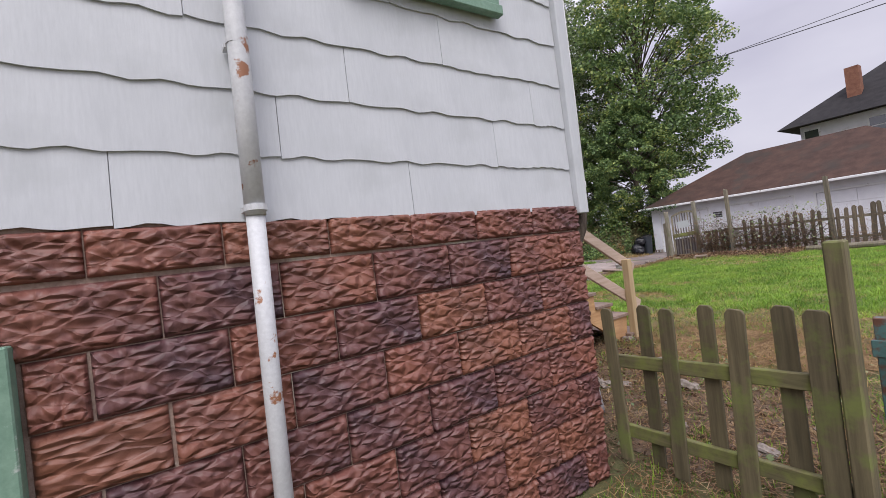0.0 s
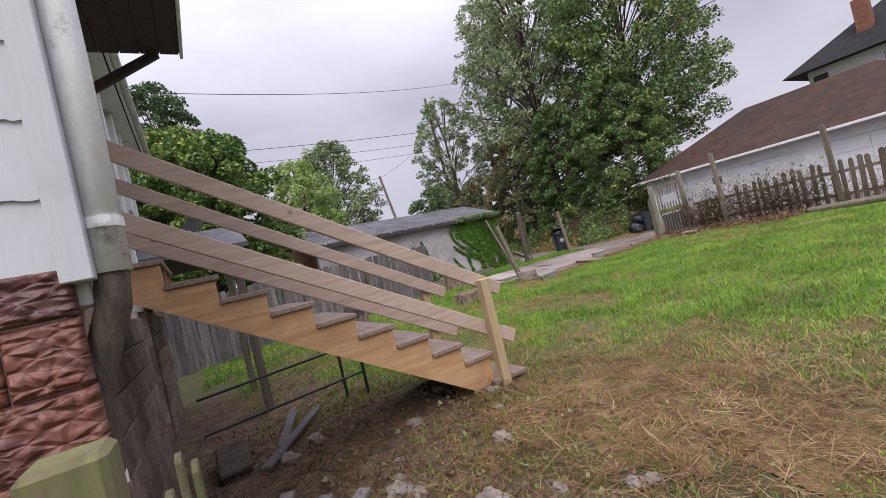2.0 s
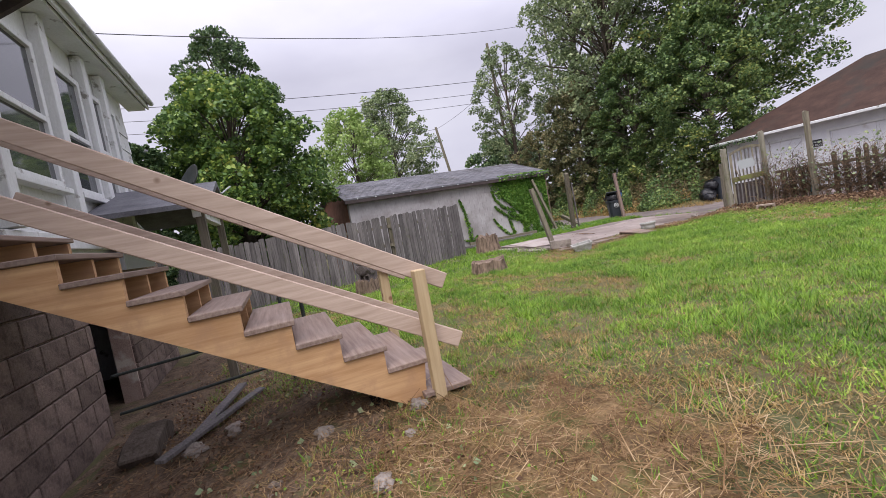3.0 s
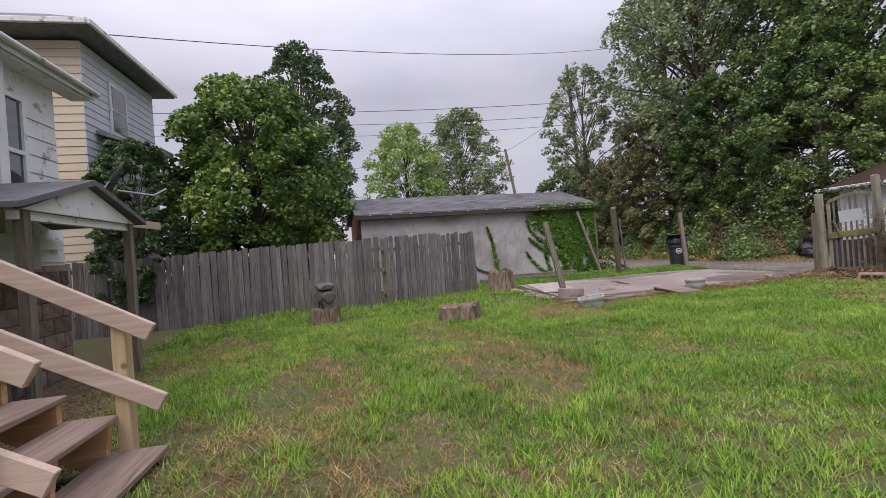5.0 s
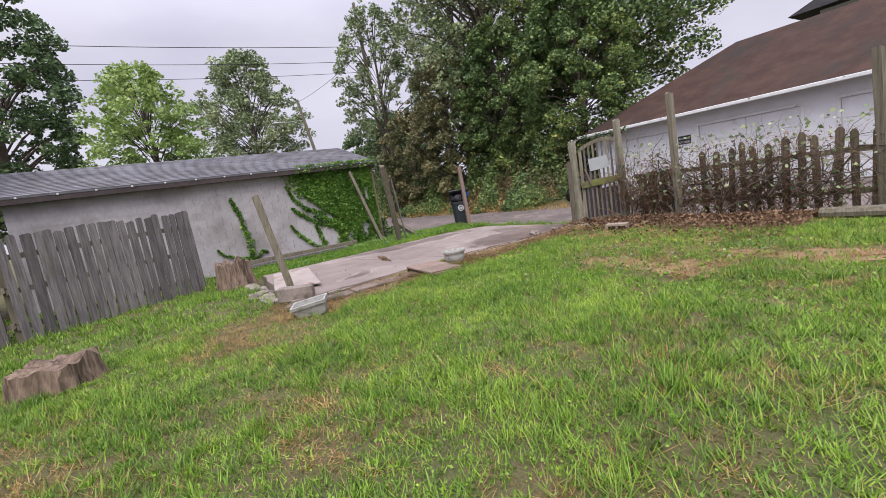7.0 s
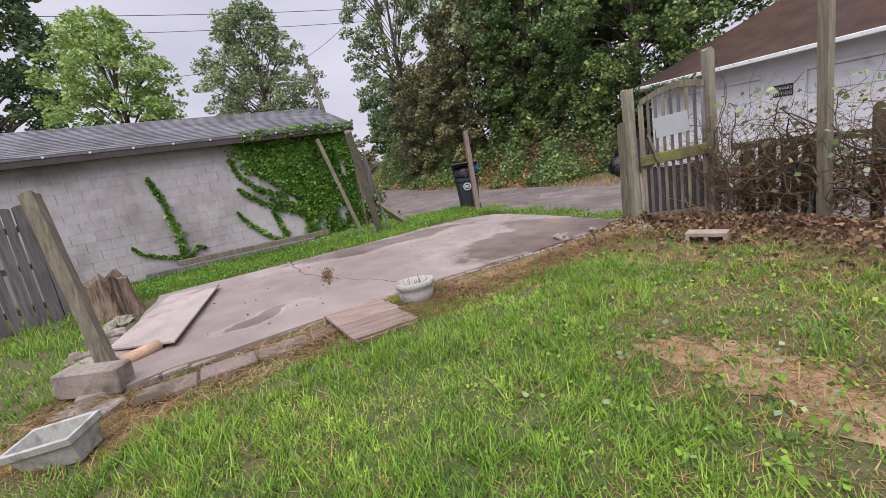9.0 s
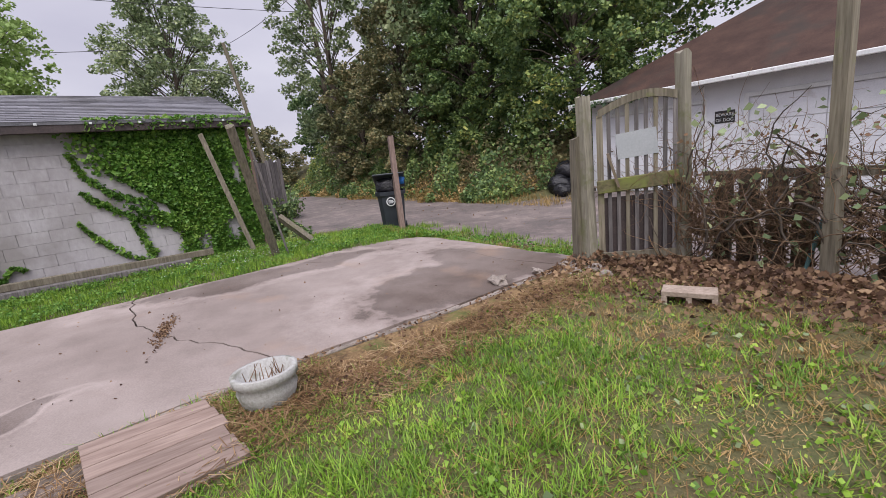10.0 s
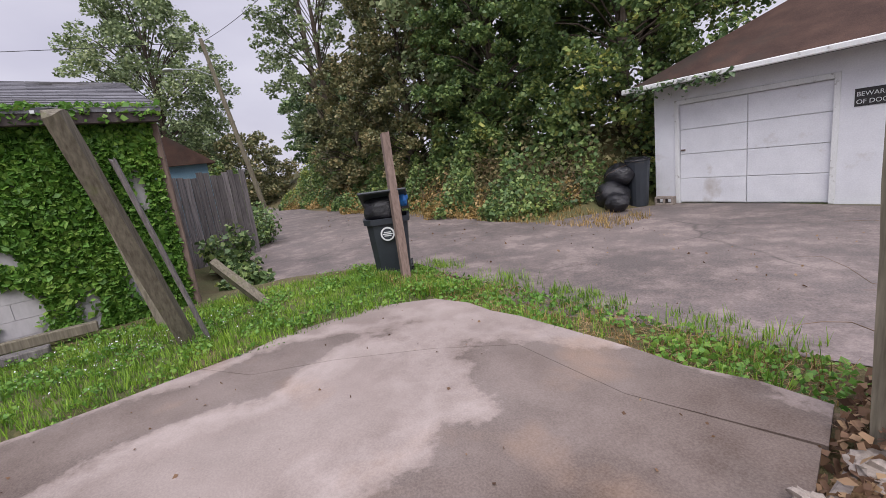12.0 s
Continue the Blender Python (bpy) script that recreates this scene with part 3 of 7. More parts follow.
gx, gy = axis_steps(-34, 8, 0.25, 900), axis_steps(-8, 34, 0.25, 900)
X, Y = np.meshgrid(gx, gy)
V = np.stack([X, Y, gz(X, Y)], -1).reshape(-1, 3)
I = np.arange(len(gy) * len(gx)).reshape(len(gy), len(gx))
Q = np.stack([I[:-1, :-1], I[:-1, 1:], I[1:, 1:], I[1:, :-1]], -1).reshape(-1, 4)
ground = mesh_of("ground", V, Q, M["ground"], "structure", "worn back yard lawn with bare and brown patches", "ground")
for f in ground.data.polygons:
    f.use_smooth = True

# the alley, one sheet just over the soil
ax_, ay_ = np.linspace(-70, 40, 221), np.linspace(20.35, 27.3, 29)
X, Y = np.meshgrid(ax_, ay_)
edge = 20.35 - 2.3 * smooth01(14.3, 15.6, -X) + 0.22 * np.sin(X * 1.3) + 0.12 * np.sin(X * 3.1 + 1)
far_edge = 24.5 + 0.2 * np.sin(X * 0.9) + 2.8 * smooth01(-14.6, -12.9, X)
far_edge = np.minimum(far_edge, 27.36)
T = (Y - 20.35) / (27.3 - 20.35)
Y2 = edge + T * (far_edge - edge)
Z = np.maximum(gz(X, Y2), -0.13) + 0.012 + 0.012 * np.sin(X * 0.8) * np.sin(Y2 * 1.3)
Z = np.where(Y2 < 20.8, np.maximum(Z, gz(X, Y2) + 0.008), Z)
I = np.arange(X.size).reshape(X.shape)
Q = np.stack([I[:-1, :-1], I[:-1, 1:], I[1:, 1:], I[1:, :-1]], -1).reshape(-1, 4)
road = mesh_of("road", np.stack([X, Y2, Z], -1).reshape(-1, 3), Q, M["alley"], "structure", "cracked grey-brown alley surface behind the yard", "alley")


def slab_top(x, y):
    return 0.125 - 0.011 * (y - 12.3)


def slab(name, outline, label):
    """A poured slab with its own edges and a slight fall."""
    bm = bmesh.new()
    a = [bm.verts.new((x, y, slab_top(x, y))) for x, y in outline]
    b = [bm.verts.new((x, y, -0.16)) for x, y in outline]
    bm.faces.new(a)
    bm.faces.new(b[::-1])
    for i in range(len(a)):
        j = (i + 1) % len(a)
        bm.faces.new((a[i], b[i], b[j], a[j]))
    return part(name, bm, M["concrete"], None, label, "structure")


def ragged(x0, y0, x1, y1, n, amp, seed):
    r = random.Random(seed)
    pts = []
    for i in range(n):
        t = i / n
        pts.append((x0 + (x1 - x0) * t + (r.uniform(-amp, amp) if i else 0), y0 + (y1 - y0) * t + (r.uniform(-amp, amp) if i else 0)))
    return pts


crack_0 = [(-8.15, 15.75), (-8.7, 15.55), (-9.16, 15.36), (-9.5, 15.12), (-9.81, 15.03), (-10.2, 14.9), (-10.57, 14.81), (-11.19, 14.78), (-11.75, 14.83)]
r_crack, crack_1 = random.Random(5), []
for (xa_, ya_), (xb_, yb_) in zip(crack_0, crack_0[1:]):
    for k_ in range(4):
        j_ = r_crack.uniform(-0.035, 0.035) if k_ else 0.0
        crack_1.append((xa_ + (xb_ - xa_) * k_ / 4, ya_ + (yb_ - ya_) * k_ / 4 + j_))
crack_1.append(crack_0[-1])
crack_2 = [(-8.3, 19.2), (-9.2, 19.0), (-10.2, 19.1), (-10.7, 18.6), (-11.2, 17.9), (-11.5, 17.3), (-12.0, 17.0)]


def shifted(pts, dx, dy):
    return [(x + dx, y + dy) for x, y in pts]


slab("pavement_drive_near", ragged(-11.6, 12.75, -7.82, 12.5, 8, 0.05, 1) + ragged(-7.82, 12.5, -8.15, 15.72, 9, 0.035, 2) + shifted(crack_1, 0, -0.010)[:-1] + [(-11.75, 14.815)] + ragged(-11.75, 14.8, -11.6, 12.75, 6, 0.03, 3), "cracked pale concrete drive slab")
slab("pavement_drive_middle", shifted(crack_1, 0, 0.008)[::-1] + ragged(-8.15, 15.8, -8.2, 19.0, 9, 0.035, 4) + [(-8.3, 19.18)] + shifted(crack_2, 0.004, -0.002)[1:] + ragged(-12.0, 16.95, -11.75, 14.95, 6, 0.03, 5)[:-1], "damp stained concrete drive slab")
slab("pavement_drive_far", shifted(crack_2, 0, 0.003)[::-1] + [(-8.28, 19.2)] + ragged(-8.35, 19.62, -11.75, 19.5, 9, 0.06, 6) + ragged(-11.8, 19.4, -12.3, 18.7, 3, 0.04, 7) + ragged(-12.3, 18.7, -12.02, 17.05, 5, 0.03, 8), "brownish concrete drive slab next to the alley")

# worn lumpy rim along the drive's long edge
r_rim = random.Random(31)
y_rim = 12.9
while y_rim < 19.1:
    ln_ = r_rim.uniform(0.18, 0.5)
    x_rim = -7.86 - 0.105 * min(y_rim - 12.5, 3.2)
    bm = bmesh.new()
    box(bm, x_rim - 0.02, x_rim + r_rim.uniform(0.05, 0.09), y_rim, y_rim + ln_ - 0.015, -0.1, slab_top(x_rim, y_rim) - r_rim.uniform(0.004, 0.03))
    bmesh.ops.transform(bm, matrix=Matrix.Translation((x_rim, y_rim, 0)) @ pose(0, 0, 0, 0, 0, (6.0 if y_rim < 15.6 else 0) + r_rim.uniform(-3, 3)) @ Matrix.Translation((-x_rim, -y_rim, 0)), verts=list(bm.verts))
    rim = whole("edge_stone", bm, M["old_concrete"], "worn pale concrete rim of the drive", "kerb", group="drive_rim", bevel=0.012)
    y_rim += ln_



# ---- the house ----
house = thing("house", (0, 0, -0.3), "old white-sided house on a rock-faced block foundation", "house")
bm = bmesh.new()
box(bm, -0.28, -0.04, -3.0, 3.96, 1.69, 4.5)
wall_side = part("wall", bm, M["white_old"], house)
bm = bmesh.new()
box(bm, -0.30, -0.034, -3.0, 3.92, -0.6, 1.68)
foundation = part("foundation", bm, M["mortar"], house)
bm = bmesh.new()
box(bm, -7.05, -0.28, 3.45, 3.68, 1.55, 4.35)
back_wall = part("wall", bm, M["white_old"], house)
bm = bmesh.new()
box(bm, -3.68, -0.31, 3.5, 3.74, -0.6, 1.54)
back_foundation = part("foundation", bm, M["mortar"], house)
bm = bmesh.new()
box(bm, -7.05, -4.9, 3.5, 3.70, -0.6, 1.54)
back_foundation_b = part("foundation", bm, M["mortar"], house)
# added backing and floor underside, the crawl space's darkness put into their colour
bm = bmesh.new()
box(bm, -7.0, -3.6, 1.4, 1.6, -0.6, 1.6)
part("crawl_wall", bm, M["void_shade"], house)
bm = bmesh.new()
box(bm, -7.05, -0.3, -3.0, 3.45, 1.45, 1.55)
part("floor_deck", bm, M["void_shade"], house)
bm = bmesh.new()
box(bm, -7.05, -6.85, -3.0, 3.5, -0.6, 4.5)
box(bm, -7.05, -0.3, -3.2, -3.0, -0.6, 4.5)
part("wall", bm, M["white_old"], house)
# roof with its eave along the rear wall, boarded soffit
bm = bmesh.new()
prism(bm, [(3.965, 4.33), (3.965, 4.46), (0.2, 6.4), (-3.6, 4.46), (-3.6, 4.33), (0.2, 6.27)], 0, -7.55, 0.42)
part("roof", bm, M["dark_roof"], house)
bm = bmesh.new()
box(bm, -7.5, 0.36, 3.684, 3.95, 4.28, 4.325)
part("soffit", bm, M["white_old"], house, "grey-green weathered soffit")
bm = bmesh.new()
box(bm, -7.56, 0.43, 3.968, 3.995, 4.31, 4.44)
part("fascia", bm, M["white_old"], house)
bm = bmesh.new()
tube(bm, [(-7.58, 4.04, 4.42), (0.43, 4.04, 4.42)], 0.045, 10)
part("gutter", bm, M["white_old"], house, "weathered white eaves gutter", smooth=True)
for xa, xb in ((-0.28, -0.1), (-7.05, -6.87)):
    bm = bmesh.new()
    prism(bm, [(3.45, 4.5), (-3.15, 4.5), (0.2, 6.2)], 0, xa, xb)
    part("gable", bm, M["white_old"], house)
# corner board, rusted leader at the corner
bm = bmesh.new()
box(bm, -0.07, 0.022, 3.93, 4.02, 1.58, 4.3)
part("corner_board", bm, M["siding"], house, bevel=0.004)
bm = bmesh.new()
box(bm, -0.30, -0.08, 3.70, 3.99, 1.50, 4.3)
part("corner_post", bm, M["white_old"], house, bevel=0.006)
bm = bmesh.new()
tube(bm, [(-0.09, 4.07, 4.3), (-0.09, 4.07, 2.4), (-0.09, 4.06, 1.60)], 0.062, 12)
part("leader_pipe", bm, M["white_old"], house, "grey-white painted corner leader pipe", smooth=True)
bm = bmesh.new()
tube(bm, [(-0.09, 4.06, 1.64), (-0.10, 4.04, 1.48), (-0.16, 3.93, 1.22), (-0.2, 3.88, 0.7), (-0.16, 3.9, -0.2)], 0.056, 12)
part("lower_leader", bm, M["bark"], house, "blackened lower leader pipe", smooth=True)
for z_ in (1.78, 0.86):
    bm = bmesh.new()
    tube(bm, [(-0.09 if z_ > 1 else -0.19, 4.06 if z_ > 1 else 3.89, z_ - 0.02), (-0.09 if z_ > 1 else -0.19, 4.06 if z_ > 1 else 3.89, z_ + 0.02)], 0.068, 12)
    part("pipe_strap", bm, M["white_old"], house)

# front downspout
spout = thing("downspout", (0.07, 1.93, 0), "white painted metal downspout with rust spots", "downspout")
bm = bmesh.new()
tube(bm, [(0.075, 1.95, 4.3), (0.075, 1.945, 2.2), (0.07, 1.94, 1.66)], 0.040, 12)
part("upper_pipe", bm, M["spout"], spout, smooth=True)
bm = bmesh.new()
tube(bm, [(0.066, 1.94, 1.70), (0.062, 1.93, 1.0), (0.058, 1.92, -0.2)], 0.036, 12)
part("lower_pipe", bm, M["spout"], spout, smooth=True)
for z in (1.69, 2.35):
    bm = bmesh.new()
    tube(bm, [(0.072, 1.943, z - 0.012), (0.072, 1.943, z + 0.012)], 0.043, 12)
    box(bm, -0.01, 0.04, 1.90, 1.985, z - 0.010, z + 0.010)
    part("strap", bm, M["spout"], spout)

# window in the side wall, green sash
win = tagged(new("window_side"), "green painted wooden window above the siding", "window", kind="structure")
win.location = (0, 3.0, 2.8)
bm = bmesh.new()
box(bm, 0.0, 0.055, 2.45, 3.43, 2.775, 2.835)
part("window_sill", bm, M["green_paint"], win, bevel=0.006)
bm = bmesh.new()
for y0, y1, z0, z1 in ((2.50, 2.58, 2.8, 4.0), (3.34, 3.42, 2.8, 4.0), (2.58, 3.34, 2.8, 2.87), (2.58, 3.34, 3.93, 4.0), (2.58, 3.34, 3.38, 3.43)):
    box(bm, -0.03, 0.035, y0, y1, z0, z1)
part("window_frame", bm, M["green_paint"], win)
bm = bmesh.new()
box(bm, -0.035, -0.032, 2.58, 3.34, 2.87, 3.93)
part("pane", bm, M["glass"], win)

# green cellar door frame at the near end
frame_green = tagged(new("door_cellar"), "green painted cellar door frame in the block wall", "door", kind="structure")
frame_green.location = (0, 1.0, 0)
bm = bmesh.new()
box(bm, -0.02, 0.05, 1.10, 1.20, -0.3, 1.30)
box(bm, -0.02, 0.05, 0.2, 0.3, -0.3, 1.30)
box(bm, -0.02, 0.05, 0.3, 1.10, 1.22, 1.30)
part("door_frame", bm, M["green_paint"], frame_green, bevel=0.005)
bm = bmesh.new()
box(bm, -0.025, 0.005, 0.3, 1.10, -0.3, 1.22)
part("door_leaf", bm, M["green_paint"], frame_green)

# rear porch windows between posts
def rear_window(x0, x1, z0=2.42, z1=3.92):
    w = tagged(new("window_rear"), "tall weathered white porch window with dark glass", "window", kind="structure")
    w.location = ((x0 + x1) / 2, 3.7, z0)
    bm = bmesh.new()
    t = 0.07
    zm = z0 + (z1 - z0) * 0.47
    for a, b, c, d in ((x0, x0 + t, z0, z1), (x1 - t, x1, z0, z1), (x0 + t, x1 - t, z0, z0 + t), (x0 + t, x1 - t, z1 - t, z1), (x0 + t, x1 - t, zm - 0.03, zm + 0.03)):
        box(bm, a, b, 3.682, 3.74, c, d)
    part("window_frame", bm, M["white_old"], w, bevel=0.004)
    for c, d in ((z0 + t, zm - 0.03), (zm + 0.03, z1 - t)):
        bm = bmesh.new()
        box(bm, x0 + t, x1 - t, 3.690, 3.702, c, d)
        part("pane", bm, M["glass"], w)
    bm = bmesh.new()
    box(bm, x0 - 0.03, x1 + 0.03, 3.682, 3.79, z0 - 0.06, z0 - 0.002)
    part("window_sill", bm, M["white_old"], w, bevel=0.004)


for a, b in ((-3.98, -2.95), (-5.08, -4.30), (-5.80, -5.30), (-6.38, -5.92)):
    rear_window(a, b)
for x in (-2.82, -4.14, -5.19, -5.86):
    bm = bmesh.new()
    box(bm, x - 0.075, x + 0.075, 3.682, 3.80, 1.95, 4.27)
    whole("porch_post", bm, M["white_old"], "flaking white post between the porch windows", "post", group="porch posts", bevel=0.006)
bm = bmesh.new()
box(bm, -6.9, -2.6, 3.682, 3.76, 1.78, 1.93)
whole("trim_ledge", bm, M["white_old"], "weathered white ledge under the porch windows", "trim", kind="structure", bevel=0.005)
door = tagged(new("door_rear"), "closed white boarded rear door at the stair head", "door", kind="structure")
door.location = (-2.0, 3.7, 1.75)
for i in range(5):
    bm = bmesh.new()
    x = -2.42 + i * 0.172
    box(bm, x, x + 0.166, 3.682, 3.712, 1.76, 3.75)
    part("board", bm, M["white_old"], door, bevel=0.004)
bm = bmesh.new()
for a, b, c, d in ((-2.56, -2.45, 1.7, 3.85), (-1.54, -1.43, 1.7, 3.85), (-2.45, -1.54, 3.76, 3.85)):
    box(bm, a, b, 3.682, 3.735, c, d)
part("door_frame", bm, M["white_old"], door, bevel=0.004)
bm = bmesh.new()
tube(bm, [(-1.66, 3.72, 2.72), (-1.66, 3.76, 2.72), (-1.66, 3.77, 2.72)], [0.015, 0.03, 0.02], 8)
part("door_handle", bm, M["rust"], door)

# flat dark hood over the stair head
hood = thing("door_hood", (-1.6, 3.7, 3.77), "dark weathered flat hood over the rear door", "hood")
for k in range(6):
    bm = bmesh.new()
    box(bm, -2.64, -0.34, 3.69 + k * 0.152, 3.69 + k * 0.152 + 0.147, 3.79, 3.815)
    part("board", bm, M["fascia"], hood)
bm = bmesh.new()
box(bm, -2.66, -0.32, 3.69, 4.63, 3.818, 3.87)
part("roof_cover", bm, M["dark_roof"], hood)
bm = bmesh.new()
box(bm, -2.67, -0.31, 4.606, 4.632, 3.765, 3.815)
part("fascia", bm, M["white_old"], hood)
for x in (-2.6, -0.4):
    bm = bmesh.new()
    beam(bm, (x, 3.70, 3.32), (x, 4.42, 3.77), 0.05, 0.07)
    part("bracket", bm, M["fascia"], hood)

# small porch roof over the basement entrance, dish and plank
porch = thing("porch_roof", (-5.6, 4.2, 2.0), "small grey shingled porch roof with white gable", "porch roof")
bm = bmesh.new()
prism(bm, [(-6.75, 2.08), (-6.75, 2.14), (-5.5, 2.56), (-4.25, 2.14), (-4.25, 2.08), (-5.5, 2.49)], 1, 3.72, 5.0)
part("roof_cover", bm, M["slate"], porch)
bm = bmesh.new()
prism(bm, [(-6.6, 2.08), (-5.5, 2.48), (-4.4, 2.08)], 1, 4.86, 4.90)
part("gable_board", bm, M["white_old"], porch)
for x in (-6.55, -4.5):
    bm = bmesh.new()
    box(bm, x - 0.05, x + 0.05, 4.78, 4.88, -0.2, 2.08)
    part("porch_leg", bm, M["gray_post"], porch)
bm = bmesh.new()
box(bm, -6.6, -4.4, 4.76, 4.85, 1.98, 2.075)
part("header_beam", bm, M["white_old"], porch)
bm = bmesh.new()
box(bm, -6.3, -4.9, 3.78, 3.84, 1.5, 1.97)
whole("trim_panel", bm, M["siding"], "pale panel of siding under the porch roof", "panel", kind="structure")
bm = bmesh.new()
beam(bm, (-6.4, 4.7, 2.13), (-8.1, 4.62, 2.17), 0.05, 0.13)
whole("plank", bm, M["rail_pine"], "pale plank jutting from the porch roof", "plank", bevel=0.004)
dish = thing("satellite_dish", (-6.9, 4.35, 2.5), "dark satellite dish with a bent arm", "satellite dish")
bm = bmesh.new()
rings = []
dm = pose(-7.0, 4.45, 2.85, 62, 0, 35)
for r, dz in ((0.02, -0.06), (0.12, -0.045), (0.22, -0.01), (0.28, 0.03), (0.29, 0.03), (0.22, -0.025), (0.02, -0.075)):
    rings.append([bm.verts.new(dm @ Vector((r * math.cos(k * math.tau / 20), r * 1.12 * math.sin(k * math.tau / 20), dz))) for k in range(20)])
for a, b in zip(rings, rings[1:]):
    for k in range(20):
        bm.faces.new((a[k], a[(k + 1) % 20], b[(k + 1) % 20], b[k]))
part("reflector", bm, M["pipe"], dish, smooth=True)
bm = bmesh.new()
tube(bm, [(-6.9, 4.2, 2.32), (-6.92, 4.3, 2.6), (-7.0, 4.42, 2.82)], 0.022, 8)
tube(bm, [(-7.0, 4.5, 2.68), (-7.3, 4.9, 2.62), (-7.42, 5.05, 2.74)], 0.015, 6)
part("mast", bm, M["sheet_metal"], dish)

# ---- wooden stairs to the rear door ----
stairs = thing("stairs", (-2.05, 5.3, 0), "new pine outdoor stairs with open risers", "stairs")
RISE, RUN, NT = 0.1745, 0.297, 9
SY0, SZ0 = 3.83, 1.78


def stringer(x0, x1):
    """Saw-tooth board: cut steps above, straight edge below."""
    pts = [(SY0, SZ0 - 0.035)]
    y, z = SY0 + 0.30, SZ0 - 0.035
    pts.append((y, z))
    for i in range(NT):
        z -= RISE
        pts.append((y, z))
        y += RUN
        if i < NT - 1:
            pts.append((y, z))
    pts[-1] = (6.48, z)
    pts.append((6.48, -0.03))
    pts.append((SY0, 1.60))
    bm = bmesh.new()
    prism(bm, pts, 0, x0, x1)
    return bm


part("stringer", stringer(-1.575, -1.525), M["new_pine"], stairs, "bright orange pine stringer")
part("stringer", stringer(-2.10, -2.06), M["new_pine"], stairs)
part("stringer", stringer(-2.635, -2.585), M["new_pine"], stairs)
bm = bmesh.new()
box(bm, -2.66, -1.50, SY0 - 0.02, SY0 + 0.32, SZ0 - 0.03, SZ0 + 0.005)
part("landing_board", bm, M["tread"], stairs, bevel=0.005)
for i in range(1, NT + 1):
    z, y = SZ0 - RISE * i, SY0 + 0.30 + RUN * (i - 1)
    bm = bmesh.new()
    if i == NT:
        box(bm, -2.66, -1.45, 6.44, 6.83, 0.10, 0.14)
    else:
        box(bm, -2.66, -1.50, y + 0.0, y + RUN + 0.025, z - 0.032, z + 0.006)
    part("tread", bm, M["tread"], stairs, bevel=0.005)
for x0, x1, xp in ((-1.56, -1.52, -1.47), (-2.64, -2.60, -2.69)):
    bm = bmesh.new()
    box(bm, xp - 0.045, xp + 0.045, 6.52, 6.61, -0.15, 1.07)
    part("newel_post", bm, M["post_pine"], stairs, bevel=0.006)
    for za, zb, name in ((2.62, 0.90, "handrail"), (2.14, 0.44, "lower_rail")):
        bm = bmesh.new()
        xm = (x0 + x1) / 2
        ye = 6.785 if name == "handrail" else 6.83
        beam(bm, (xm, 3.86, za), (xm, ye, zb + 0.57 * (6.84 - ye)), 0.04, 0.125, (0, 0.5, 1))
        part(name, bm, M["rail_pine"], stairs, bevel=0.006)
# added near-black box in place of the shade below the lowest treads
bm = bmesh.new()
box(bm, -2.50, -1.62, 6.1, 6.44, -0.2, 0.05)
part("footing", bm, M["void_shade"], stairs)

# ---- picket fence and iron gate by the house corner ----
fence = thing("picket_fence", (0.6, 4.15, -0.1), "low mossy wooden picket fence at the house corner", "fence")
for i, (x, zt, w, lean) in enumerate(((0.0, 0.91, 0.085, -0.03), (0.20, 0.93, 0.085, 0.01), (0.375, 0.925, 0.09, 0.02), (0.585, 0.945, 0.085, 0.01), (0.745, 0.94, 0.095, 0.03), (0.965, 0.955, 0.095, 0.0), (1.115, 0.95, 0.10, 0.0))):
    bm = bmesh.new()
    m = pose(x, 4.13 if i % 2 == 0 else 4.19, 0, 0, 0, 0) @ pose(0, 0, 0, 0, math.degrees(lean), 0)
    prism(bm, [(-w / 2, -0.12), (w / 2, -0.12), (w / 2, zt - 0.02), (w / 2 - 0.015, zt), (-w / 2 + 0.02, zt + 0.004), (-w / 2, zt - 0.02)], 1, -0.011, 0.011)
    bmesh.ops.transform(bm, matrix=m, verts=list(bm.verts))
    part("picket", bm, M["mossy"], fence, bevel=0.003)
for z0, z1 in ((0.55, 0.60), (0.08, 0.10)):
    bm = bmesh.new()
    beam(bm, (-0.02, 4.16, z0), (1.17, 4.16, z1), 0.035, 0.085)
    part("fence_rail", bm, M["mossy_rail"], fence, bevel=0.005)
bm = bmesh.new()
box(bm, 1.175, 1.252, 4.105, 4.185, -0.35, 1.27)
part("fence_post", bm, M["mossy"], fence, bevel=0.008)

gate = thing("iron_gate", (1.5, 4.3, 0), "rusty scrolled iron garden gate with wire mesh", "gate")
GA, GB = Vector((1.35, 4.24, 0)), Vector((1.68, 4.42, 0))


def on_iron(t, z):
    p = GA.lerp(GB, t)
    return (p.x, p.y, z)


bm = bmesh.new()
tube(bm, [on_iron(0, -0.05), on_iron(0, 0.80), on_iron(0.04, 0.875), on_iron(0.14, 0.895), on_iron(0.86, 0.895), on_iron(0.96, 0.875), on_iron(1, 0.80), on_iron(1, -0.05)], 0.017, 8)
tube(bm, [on_iron(0, 0.0), on_iron(1, 0.0)], 0.014, 8)
part("gate_frame", bm, M["rust"], gate, smooth=True)
bm = bmesh.new()
for i in range(1, 11):
    tube(bm, [on_iron(i / 11, 0.0), on_iron(i / 11, 0.88)], 0.002, 4)
for i in range(17):
    tube(bm, [on_iron(0, 0.04 + i * 0.05), on_iron(1, 0.04 + i * 0.05)], 0.002, 4)
part("wire_mesh", bm, M["rust"], gate)
